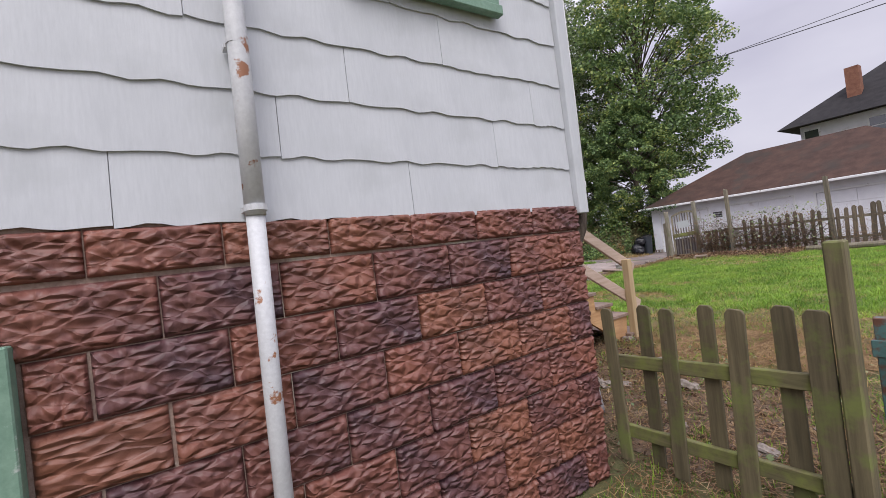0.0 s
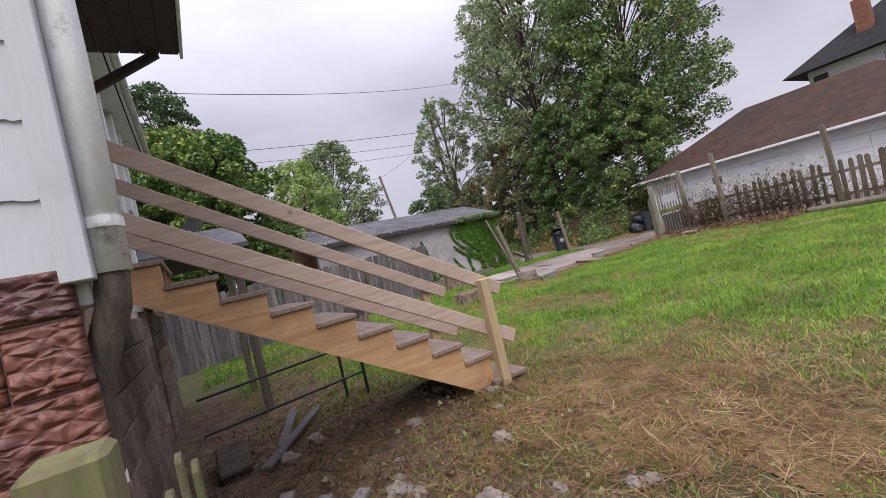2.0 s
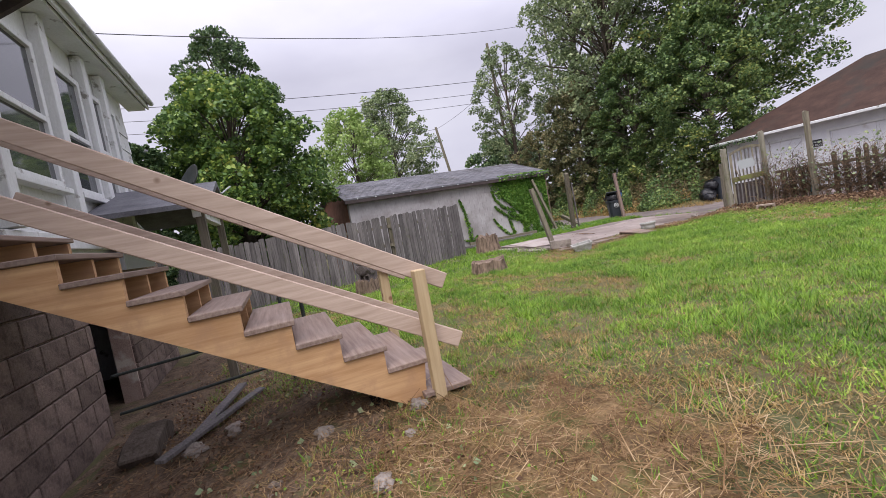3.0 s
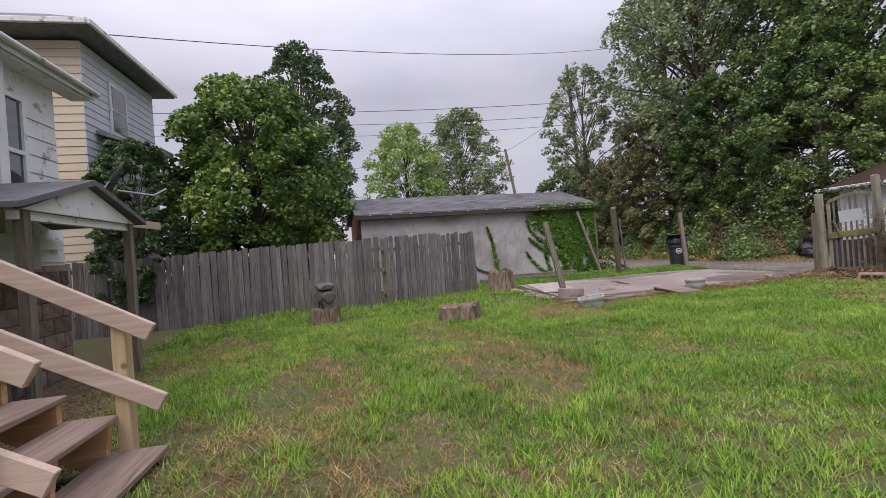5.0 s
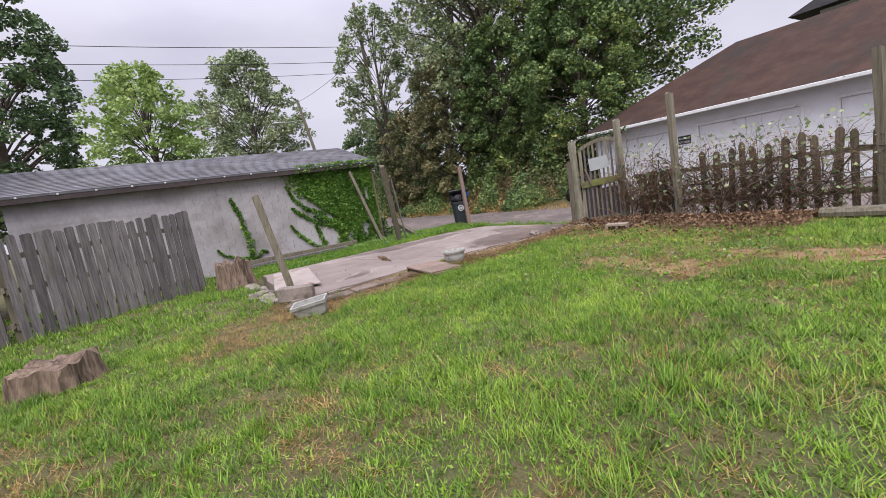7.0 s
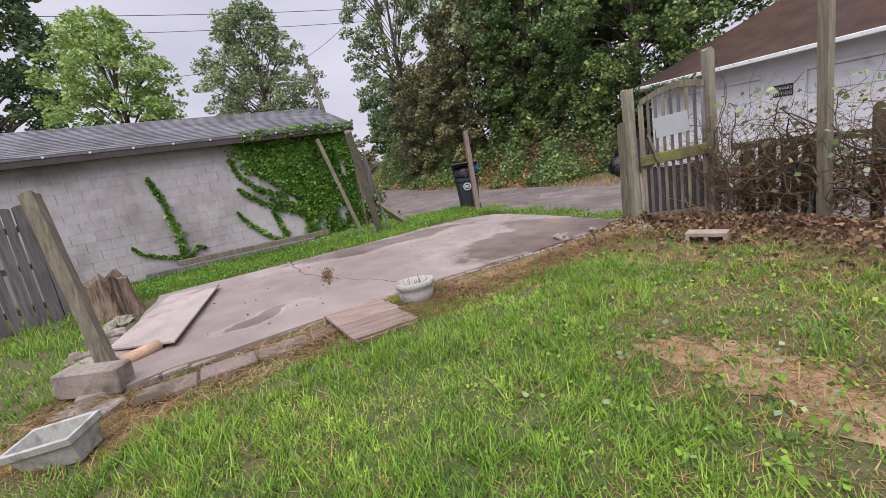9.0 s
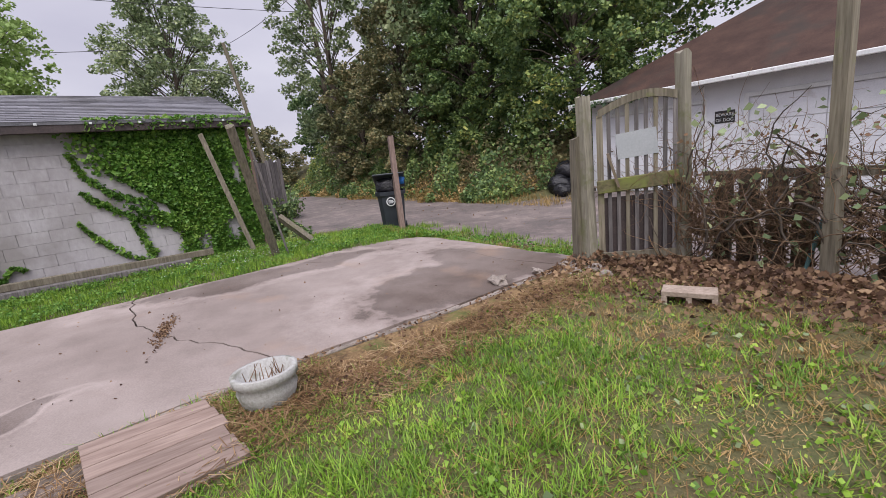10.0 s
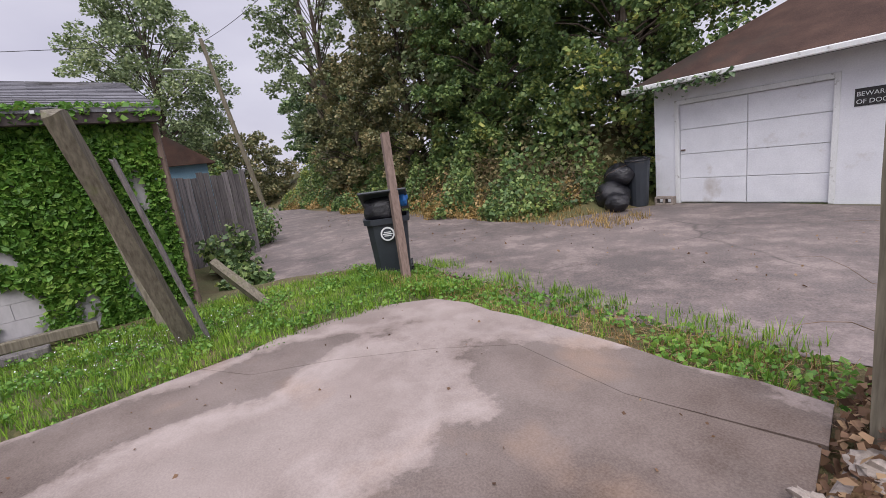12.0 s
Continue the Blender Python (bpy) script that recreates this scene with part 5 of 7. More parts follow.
for k in range(4):
    bm = bmesh.new()
    xx = -6.95 + k * 0.24
    box(bm, xx, xx + 0.17, 20.27 - 0.05 * k % 0.1, 20.30, 0.0, 1.02 + 0.05 * (k % 2))
    part("board", bm, M["picket_dark"], far_fence)
bm = bmesh.new()
tube(bm, [(-3.6, 19.75, 0.12), (-1.5, 19.8, 0.14), (1.2, 19.82, 0.13)], [0.09, 0.10, 0.08], 9)
whole("log", bm, M["gray_post"], "long bleached log lying under the fence", "log")
bm = bmesh.new()
tube(bm, [(-6.05, 19.85, 0.0), (-5.88, 19.98, 0.95)], 0.018, 8)
st = whole("garden_stake", bm, M["green_iron"], "green metal stake with white tip", "stake")
bm = bmesh.new()
tube(bm, [(-5.895, 19.97, 0.86), (-5.878, 19.98, 0.97)], 0.021, 8)
part("stake_tip", bm, M["white_print"], st)

# ---- wheeled bin with an open lid and bag ----
binm = Matrix.Translation((-13.52, 19.86, -0.13)) @ pose(0, 0, 0, 0, 0, 58)
wbin = thing("wheeled_bin", (-13.52, 19.86, -0.13), "dark blue-grey wheeled bin with lid ajar", "bin")


def bin_part(name, bm, mat, label="", smooth=False, bevel=0.0):
    bmesh.ops.transform(bm, matrix=binm, verts=list(bm.verts))
    return part(name, bm, mat, wbin, label, bevel=bevel, smooth=smooth)


bm = bmesh.new()
rings = []
for z, hw, hd in ((0.08, 0.235, 0.25), (0.12, 0.25, 0.27), (0.55, 0.275, 0.32), (0.93, 0.30, 0.36), (0.94, 0.335, 0.395), (1.02, 0.34, 0.40), (1.02, 0.30, 0.36), (0.7, 0.27, 0.33)):
    ring = []
    for k in range(16):
        a = (k + 0.5) * math.tau / 16
        cx, cy = math.cos(a), math.sin(a)
        s = 1 / max(abs(cx), abs(cy)) ** 0.86
        ring.append(bm.verts.new((hw * cx * s, hd * cy * s, z)))
    rings.append(ring)
for a, b in zip(rings, rings[1:]):
    for k in range(16):
        bm.faces.new((a[k], a[(k + 1) % 16], b[(k + 1) % 16], b[k]))
bm.faces.new(rings[0][::-1])
bm.faces.new(rings[-1])
bin_part("body", bm, M["bin_plastic"])
bm = bmesh.new()
lm = Matrix.Translation((0, 0.40, 1.05)) @ pose(0, 0, 0, -24, 0, 0)
box(bm, -0.345, 0.345, -0.84, 0.0, 0.0, 0.035)
box(bm, -0.27, 0.27, -0.76, -0.08, 0.035, 0.065)
bmesh.ops.transform(bm, matrix=lm, verts=list(bm.verts))
bin_part("lid", bm, M["bin_plastic"], bevel=0.012)
for sx in (-0.26, 0.26):
    bm = bmesh.new()
    tube(bm, [(sx - 0.03, 0.27, 0.13), (sx + 0.03, 0.27, 0.13)], 0.13, 18)
    bin_part("wheel", bm, M["bag_plastic"])
bm = bmesh.new()
tube(bm, [(-0.22, 0.44, 0.96), (0.22, 0.44, 0.96)], 0.018, 8)
bin_part("handle", bm, M["bin_plastic"])
bm = bmesh.new()
tube(bm, [(0.0, -0.372, 0.80), (0.0, -0.382, 0.80)], 0.10, 24)
em = bin_part("emblem", bm, M["white_print"], "round pale emblem")
bm = bmesh.new()
tube(bm, [(0.0, -0.383, 0.80), (0.0, -0.386, 0.80)], 0.078, 24)
bmesh.ops.transform(bm, matrix=binm, verts=list(bm.verts))
ec = part("emblem_centre", bm, M["bin_plastic"], None)
ec.parent, ec.location = em, (13.52, -19.86, 0.13)
bm = bmesh.new()
for w_, z_ in ((0.05, 0.825), (0.07, 0.80), (0.05, 0.775)):
    box(bm, -w_, w_, -0.389, -0.387, z_ - 0.007, z_ + 0.007)
bin_part("emblem_bars", bm, M["white_print"])


def lumpy(c, rx, ry, rz, seed, amp=0.14, cut=0.0):
    """A slack sack: an uneven ball with folds, flat below."""
    bm = bmesh.new()
    bmesh.ops.create_icosphere(bm, subdivisions=3, radius=1)
    for v in bm.verts:
        k = 1 + amp * noise.noise(v.co * 1.7 + Vector((seed, 0, 0))) * 1.6 + amp * 0.5 * noise.noise(v.co * 4.5 + Vector((0, seed, 0)))
        v.co = Vector((c[0] + v.co.x * rx * k, c[1] + v.co.y * ry * k, max(c[2] + v.co.z * rz * k, c[2] - rz * 0.86)))
    return bm


whole("refuse_bag", lumpy((-13.50, 19.80, 1.0), 0.29, 0.29, 0.22, 3), M["bag_plastic"], "black refuse bag bulging out of the bin", "bag", smooth=True)
whole("blue_bag", lumpy((-13.28, 20.02, 1.12), 0.09, 0.08, 0.13, 8, 0.3), M["blue_plastic"], "knotted bright blue plastic bag", "bag", smooth=True)

# bags, second bin and blocks by the garage corner
for c, r_, s_ in (((-13.95, 26.35, 0.22), (0.42, 0.36, 0.36), 1), ((-13.6, 26.0, 0.10), (0.28, 0.28, 0.24), 2), ((-13.9, 26.6, 0.66), (0.34, 0.30, 0.30), 4)):
    whole("refuse_bag", lumpy(c, *r_, s_), M["bag_plastic"], "shiny black refuse bag heaped by the garage", "bag", group="refuse heap", smooth=True)
b2 = thing("dustbin", (-13.62, 26.95, -0.1), "black plastic dustbin beside the garage wall", "bin")
bm = bmesh.new()
tube(bm, [(-13.62, 26.95, -0.12), (-13.62, 26.95, 0.5), (-13.62, 26.95, 0.98)], [0.23, 0.26, 0.29], 18)
part("body", bm, M["bin_plastic"], b2, smooth=False)
bm = bmesh.new()
tube(bm, [(-13.62, 26.95, 0.985), (-13.62, 26.95, 1.02), (-13.62, 26.95, 1.08)], [0.31, 0.30, 0.18], 18)
part("lid", bm, M["bag_plastic"], b2)


def cinder(x, y, z, rz, label, rx=0.0, material=None):
    """Hollow concrete block lying on its side."""
    t = thing("concrete_block", (x, y, z), label, "block")
    m = pose(x, y, z, rx, 0, rz)
    bm = bmesh.new()
    box(bm, -0.21, 0.21, -0.10, 0.10, 0.145, 0.19)
    box(bm, -0.21, 0.21, -0.10, 0.10, 0.0, 0.04)
    for a in (-0.21, -0.022, 0.166):
        box(bm, a, a + 0.044, -0.10, 0.10, 0.04, 0.145)
    bmesh.ops.transform(bm, matrix=m, verts=list(bm.verts))
    part("block", bm, material or M["old_concrete"], t, bevel=0.004)
    return t


cinder(-6.52, 18.72, 0.0, 22, "weathered hollow concrete block in dead leaves", 0.0, surface("tan_block", (0.22, 0.17, 0.13), (0.40, 0.33, 0.27), 6, 50, 0.95, 0.6))
cinder(-13.05, 27.15, -0.12, 5, "hollow concrete block at the garage corner")
cinder(-8.35, 7.45, 0.30, 25, "dark hollow concrete block on a tree stump", 0.0, M["dark_stone"])
bm = bmesh.new()
box(bm, -0.27, 0.27, -0.10, 0.10, 0.0, 0.22)
bmesh.ops.transform(bm, matrix=pose(-7.98, 12.62, 0.09, 0, 2, 62), verts=list(bm.verts))
whole("footing_block", bm, M["old_concrete"], "solid pale concrete block on the drive corner", "block", bevel=0.012)
bm = bmesh.new()
box(bm, -0.24, 0.24, -0.11, 0.11, -0.12, 0.09)
bmesh.ops.transform(bm, matrix=pose(-7.68, 12.60, 0.0, 0, 0, 62), verts=list(bm.verts))
whole("footing_block", bm, M["old_concrete"], "worn pale concrete block sunk beside the drive", "block", bevel=0.014)


# ---- stumps ----
def stump(x, y, r0, h, label, seed, flare=1.15):
    z = float(gz(x, y)) - 0.04
    t = thing("tree_stump", (x, y, z), label, "stump")
    bm = bmesh.new()
    rings = []
    n = 44
    for i, f in enumerate((0, 0.3, 0.65, 1.0)):
        ring = []
        for k in range(n):
            a = k * math.tau / n
            rr = r0 * (1 + (flare - 1) * (1 - f) ** 2) * (1 + 0.22 * noise.noise(Vector((math.cos(a) * 2.2, math.sin(a) * 2.2, seed))) + 0.16 * noise.noise(Vector((math.cos(a) * 8, math.sin(a) * 8, seed + f * 0.8))))
            zz = z + h * f + (0.34 * h * noise.noise(Vector((math.cos(a) * 3, math.sin(a) * 3, seed + 5))) if i == 3 else 0)
            ring.append(bm.verts.new((x + rr * math.cos(a), y + rr * math.sin(a), zz)))
        rings.append(ring)
    for a, b in zip(rings, rings[1:]):
        for k in range(n):
            bm.faces.new((a[k], a[(k + 1) % n], b[(k + 1) % n], b[k]))
    c = bm.verts.new((x, y, z + h * 0.93))
    for k in range(n):
        bm.faces.new((rings[-1][k], rings[-1][(k + 1) % n], c))
    part("trunk_base", bm, M["stump_wood"], t)
    return t


stump(-6.95, 9.92, 0.36, 0.30, "low rotting sawn tree stump in the lawn", 2)
stump(-11.25, 12.15, 0.33, 0.60, "tall decaying tree stump beside the fence end", 5, 1.25)
stump(-8.35, 7.45, 0.27, 0.36, "tree stump carrying a block and stone slabs", 8)
for k, (dz, rz, sx, sy) in enumerate(((0.49, 25, 0.26, 0.15), (0.69, 18, 0.24, 0.16))):
    bm = lumpy((0, 0, 0), 1, 1, 1, 20 + k, 0.08)
    for v in bm.verts:
        v.co = Vector((max(-1, min(1, v.co.x * 1.3)) * sx, max(-1, min(1, v.co.y * 1.3)) * sy, max(-1, min(1, v.co.z * 1.4)) * (0.12 if k == 0 else 0.055)))
    bmesh.ops.transform(bm, matrix=pose(-8.38, 7.45, dz + 0.10, 4, 3, rz), verts=list(bm.verts))
    whole("stone_slab", bm, M["dark_stone"], "rough dark stone stacked on the block" if k == 0 else "flat dark stone on top of the stack", "stone")

# ---- clutter on the drive ----
bm = bmesh.new()
vs = [(-8.48, 13.17), (-10.95, 13.62), (-11.25, 12.92), (-9.05, 12.50)]
a = [bm.verts.new((x, y, slab_top(x, y) + (0.075 if i in (0, 1) else 0.03))) for i, (x, y) in enumerate(vs)]
b = [bm.verts.new((x, y, slab_top(x, y) + (0.05 if i in (0, 1) else 0.004))) for i, (x, y) in enumerate(vs)]
bm.faces.new(a)
bm.faces.new(b[::-1])
for i in range(4):
    bm.faces.new((a[i], b[i], b[(i + 1) % 4], a[(i + 1) % 4]))
whole("sheet_board", bm, surface("pale_board", (0.30, 0.255, 0.23), (0.42, 0.365, 0.335), 3, 50, 0.9, 0.3, stain=(0.22, 0.17, 0.14), stain_scale=2.0, stain_at=(0.55, 0.72)), "pale sheet of board lying on the drive", "board", bevel=0.004)
bm = bmesh.new()
tube(bm, [(-8.62, 13.02, 0.155), (-8.42, 12.72, 0.15)], 0.06, 14)
whole("clay_pipe", bm, surface("clay_pipe", (0.42, 0.27, 0.17), (0.54, 0.38, 0.26), 8, 50, 0.8, 0.3), "short tan clay pipe on the drive", "pipe", smooth=True)
for k in range(4):
    bm = bmesh.new()
    y0, y1 = 12.92 + k * 0.47, 12.92 + (k + 1) * 0.47 - 0.02
    box(bm, -7.72 - 0.03 * k, -7.44 - 0.03 * k, y0, y1, -0.2, 0.085 + 0.012 * (k % 2))
    whole("kerb_stone", bm, M["edging"], "low concrete edging stone beside the drive", "kerb", group="drive edging", bevel=0.012)
M["platform_plank"] = wood("worn_platform_plank", (0.16, 0.105, 0.082), (0.33, 0.25, 0.205), 1, 34, 0.7, 0.4, vary=0.14)
pal = thing("garden_platform", (-7.7, 14.95, 0.06), "weathered plank platform beside the drive", "platform")
pm = pose(-7.52, 14.88, 0.05, -3, 6, 7)
for k in range(6):
    bm = bmesh.new()
    box(bm, -0.35 + k * 0.117, -0.35 + k * 0.117 + 0.112, -0.33, 0.31 + 0.015 * (k % 3), 0.06, 0.088)
    bmesh.ops.transform(bm, matrix=pm, verts=list(bm.verts))
    part("plank", bm, M["platform_plank"], pal, bevel=0.003)
for s_ in (-0.27, 0.23):
    bm = bmesh.new()
    box(bm, -0.34, 0.34, s_, s_ + 0.05, -0.06, 0.058)
    bmesh.ops.transform(bm, matrix=pm, verts=list(bm.verts))
    part("bearer", bm, M["platform_plank"], pal)
for s_ in (-0.36, 0.335):
    bm = bmesh.new()
    box(bm, s_, s_ + 0.025, -0.32, 0.31, -0.05, 0.062)
    bmesh.ops.transform(bm, matrix=pm, verts=list(bm.verts))
    part("side_board", bm, M["platform_plank"], pal, bevel=0.003)


def bowl(x, y, z, r0, h):
    t = thing("round_planter", (x, y, z), "chipped white round planter with dead stems", "planter")
    bm = bmesh.new()
    prof = ((0.60, 0.0), (0.86, 0.25), (0.97, 0.55), (0.90, 0.72), (1.04, 0.80), (1.06, 1.0), (0.90, 1.0), (0.84, 0.75), (0.2, 0.62))
    rings = [[bm.verts.new((x + r0 * p * math.cos(k * math.tau / 22), y + r0 * p * math.sin(k * math.tau / 22), z + h * q + 0.012 * math.cos(k * math.tau / 22))) for k in range(22)] for p, q in prof]
    for a, b in zip(rings, rings[1:]):
        for k in range(22):
            bm.faces.new((a[k], a[(k + 1) % 22], b[(k + 1) % 22], b[k]))
    bm.faces.new(rings[0][::-1])
    bm.faces.new(rings[-1])
    part("pot", bm, M["planter"], t, smooth=True)
    bm = bmesh.new()
    for i in range(22):
        a, rr = rng.uniform(0, math.tau), r0 * 0.7 * math.sqrt(rng.uniform(0, 1))
        p = Vector((x + rr * math.cos(a), y + rr * math.sin(a), z + h * 0.6))
        tube(bm, [p, p + Vector((rng.normal(0, 0.05), rng.normal(0, 0.05), rng.uniform(0.05, 0.16)))], [0.004, 0.002], 4)
    part("stem_tuft", bm, M["dry_stem"], t, kind="stuff")


bowl(-7.73, 15.50, 0.02, 0.20, 0.27)
tp = thing("trough_planter", (-7.07, 12.60, 0.03), "empty white weathered trough planter", "planter")
tm = pose(-7.07, 12.60, 0.02, 6, -8, 62)
bm = bmesh.new()
rings = []
for hx, hy, z in ((0.18, 0.09, 0.0), (0.22, 0.115, 0.15), (0.24, 0.135, 0.155), (0.245, 0.14, 0.20), (0.215, 0.11, 0.20), (0.20, 0.095, 0.09)):
    rings.append([bm.verts.new(tm @ Vector((sx * hx, sy * hy, z))) for sx, sy in ((-1, -1), (0, -1.02), (1, -1), (1, 1), (0, 1.02), (-1, 1))])
for a, b in zip(rings, rings[1:]):
    for k in range(6):
        bm.faces.new((a[k], a[(k + 1) % 6], b[(k + 1) % 6], b[k]))
bm.faces.new(rings[0][::-1])
bm.faces.new(rings[-1])
part("trough", bm, M["planter"], tp)

# boards and sleeper at the foot of the shed wall
bm = bmesh.new()
beam(bm, (-14.0, 12.3, 0.13), (-13.72, 15.75, 0.10), 0.16, 0.10)
whole("sleeper", bm, M["gray_board"], "grey timber sleeper along the shed wall", "timber", bevel=0.01)
bm = bmesh.new()
beam(bm, (-14.18, 12.9, 0.22), (-14.0, 16.2, 0.16), 0.10, 0.12)
whole("sleeper", bm, M["gray_post"], "dark timber behind the sleeper", "timber", bevel=0.01)
# rubble edge between stump and drive
for k in range(11):
    x, y = -11.4 + 0.30 * k + random.uniform(-0.06, 0.06), 12.45 - 0.02 * k + random.uniform(-0.14, 0.14)
    bm = lumpy((x, y, 0.06), random.uniform(0.12, 0.24), random.uniform(0.09, 0.17), random.uniform(0.05, 0.09), 40 + k, 0.3)
    whole("broken_stone", bm, M["old_concrete"], "broken concrete piece at the drive end", "rubble", group="drive rubble")
for k, (x, y) in enumerate(((-8.22, 18.72), (-7.95, 18.95), (-7.72, 19.12), (-8.1, 19.12), (-8.35, 18.2), (-7.5, 18.95))):
    bm = lumpy((x, y, 0.08), random.uniform(0.07, 0.13), random.uniform(0.05, 0.10), random.uniform(0.04, 0.07), 70 + k, 0.5)
    whole("stone", bm, M["old_concrete"], "pale broken stone by the gate", "stone", group="gate stones")

# ---- under and beside the stairs ----
pf = thing("pipe_barrier", (-3.3, 4.9, 0), "dark green bent pipe barrier under the stairs", "barrier")
bm = bmesh.new()
tube(bm, [(-3.05, 5.75, -0.2), (-3.05, 5.75, 0.85)], 0.02, 8)
tube(bm, [(-3.22, 5.55, -0.2), (-3.22, 5.55, 0.95)], 0.018, 8)
part("upright", bm, M["pipe"], pf)
for z in (0.28, 0.62):
    bm = bmesh.new()
    tube(bm, [(-3.05, 5.75, z), (-2.9, 4.1, z - 0.04)], 0.014, 8)
    part("cross_pipe", bm, M["pipe"], pf)
bm = bmesh.new()
prism(bm, [(-3.05, -0.16), (-2.55, -0.16), (-2.42, -0.02), (-2.60, 0.05), (-2.95, 0.08), (-3.12, 0.0)], 1, 4.15, 4.42)
whole("old_tub", bm, M["bark"], "dark battered barrow tub under the house", "tub", bevel=0.02)
for k, (p, q) in enumerate((((-0.55, 4.35, -0.02), (-1.1, 4.75, 0.04)), ((-0.45, 4.45, 0.0), (-0.9, 4.95, 0.06)), ((-0.7, 4.25, 0.03), (-1.25, 4.55, 0.1)), ((-2.2, 4.5, -0.02), (-3.3, 5.2, 0.0)), ((-2.6, 4.7, -0.03), (-3.6, 5.0, 0.02)))):
    bm = bmesh.new()
    beam(bm, p, q, 0.09, 0.03)
    whole("loose_plank", bm, M["gray_board"], "splintered grey board lying by the foundation", "plank", group="loose boards", bevel=0.003)
for k in range(26):
    x, y = random.uniform(-2.6, 0.9), random.uniform(4.6, 6.4)
    s_ = random.uniform(0.025, 0.08)
    bm = lumpy((x, y, float(gz(x, y)) + s_ * 0.25), s_ * 1.3, s_, s_ * 0.6, 90 + k, 0.35)
    whole("stone", bm, M["old_concrete"], "small pale stone in the bare soil", "stone", group="loose stones")

# ---- poles, wires, fence beyond the shed ----
def pole(x, y, h, r0, lean, label, lamp=False, lean_y=0.0):
    z0 = float(gz(x, y)) - 0.2
    t = thing("utility_pole", (x, y, z0), label, "pole")
    bm = bmesh.new()
    tube(bm, [(x, y, z0), (x + lean * h, y + lean_y * h, z0 + h)], [r0, r0 * 0.7], 10)
    part("shaft", bm, M["gray_post"], t)
    if lamp:
        tx, ty, tz = x + lean * h * 0.80, y + lean_y * h * 0.80, z0 + h * 0.80
        bm = bmesh.new()
        tube(bm, [(tx, ty, tz), (tx, ty - 1.0, tz + 0.4), (tx, ty - 2.2, tz + 0.38)], 0.04, 6)
        part("lamp_arm", bm, M["sheet_metal"], t)
        bm = lumpy((tx, ty - 2.45, tz + 0.33), 0.28, 0.28, 0.11, 4, 0.05)
        part("lamp_head", bm, M["sheet_metal"], t, smooth=True)
    return t


pole(-38.6, 24.2, 10.9, 0.17, 0.0, "leaning grey utility pole with a street lamp", True, -0.155)
pole(-40.4, 38.9, 22.6, 0.17, 0.0, "tall utility pole behind the trees")
pole(-33.1, 27.2, 15.6, 0.17, 0.0, "tall utility pole among the trees", False, -0.04)


def wire(p, q, sag, r0, label):
    p, q = Vector(p), Vector(q)
    pts = [p.lerp(q, k / 24) - Vector((0, 0, sag * 4 * (k / 24) * (1 - k / 24))) for k in range(25)]
    bm = bmesh.new()
    tube(bm, pts, r0, 5)
    whole("overhead_wire", bm, M["black_print"], label, "wire", group="overhead wires")


PA, PB = (-38.6, 22.6, 10.4), (-33.1, 26.6, 18.2)
wire((-40.4, 38.8, 21.8), (-17.3, -0.4, 10.3), 0.9, 0.018, "black overhead wire across the sky")
wire((-33.1, 26.4, 13.1), (-35.2, -15, 13.6), 0.5, 0.022, "black overhead wire across the sky")
wire((-33.1, 26.4, 12.0), (-34.6, -15, 12.7), 0.6, 0.018, "black overhead wire across the sky")
wire((-33.1, 26.4, 11.2), (-34.6, -15, 11.9), 0.7, 0.016, "black overhead wire across the sky")
wire(PA, (-46, -20, 10.6), 0.8, 0.018, "black overhead wire beyond the shed")
wire(PA, (-33.1, 26.8, 13.0), 0.3, 0.016, "black overhead wire between poles")
wire((-33.1, 26.7, 13.4), (14, 31, 9.6), 0.9, 0.022, "black overhead wire over the garage")
wire((-33.1, 26.7, 12.2), (14, 33, 11.4), 0.9, 0.016, "black overhead wire over the garage")
sf = thing("side_fence", (-18, 18.3, 0), "grey board fence beyond the shed", "fence")
for k in range(15):
    t = k / 14
    px, py = -19.4 + t * 0.9, 19.2 - t * 1.95
    bm = bmesh.new()
    h = 1.95 + random.uniform(-0.08, 0.06)
    beam(bm, (px, py, -0.1), (px + random.uniform(-0.03, 0.03), py, h), 0.025, 0.135, (0.42, -0.9, 0))
    part("board", bm, M["gray_board"], sf)
bm = bmesh.new()
beam(bm, (-19.46, 19.2, 1.4), (-18.56, 17.25, 1.4), 0.03, 0.08)
part("fence_rail", bm, M["gray_post"], sf)
fs = thing("far_shed", (-30, 19.0, 0), "low far shed with dark roof and blue wall", "shed")
bm = bmesh.new()
box(bm, -33, -27, 17.2, 19.6, -0.2, 2.6)
part("wall", bm, surface("faded_blue_wall", (0.10, 0.19, 0.26), (0.16, 0.27, 0.34), 2, 30, 0.8, 0.2), fs)
bm = bmesh.new()
prism(bm, [(16.9, 2.6), (18.4, 3.7), (19.9, 2.6)], 0, -33.3, -26.7)
part("roof", bm, M["brown_shingle"], fs)

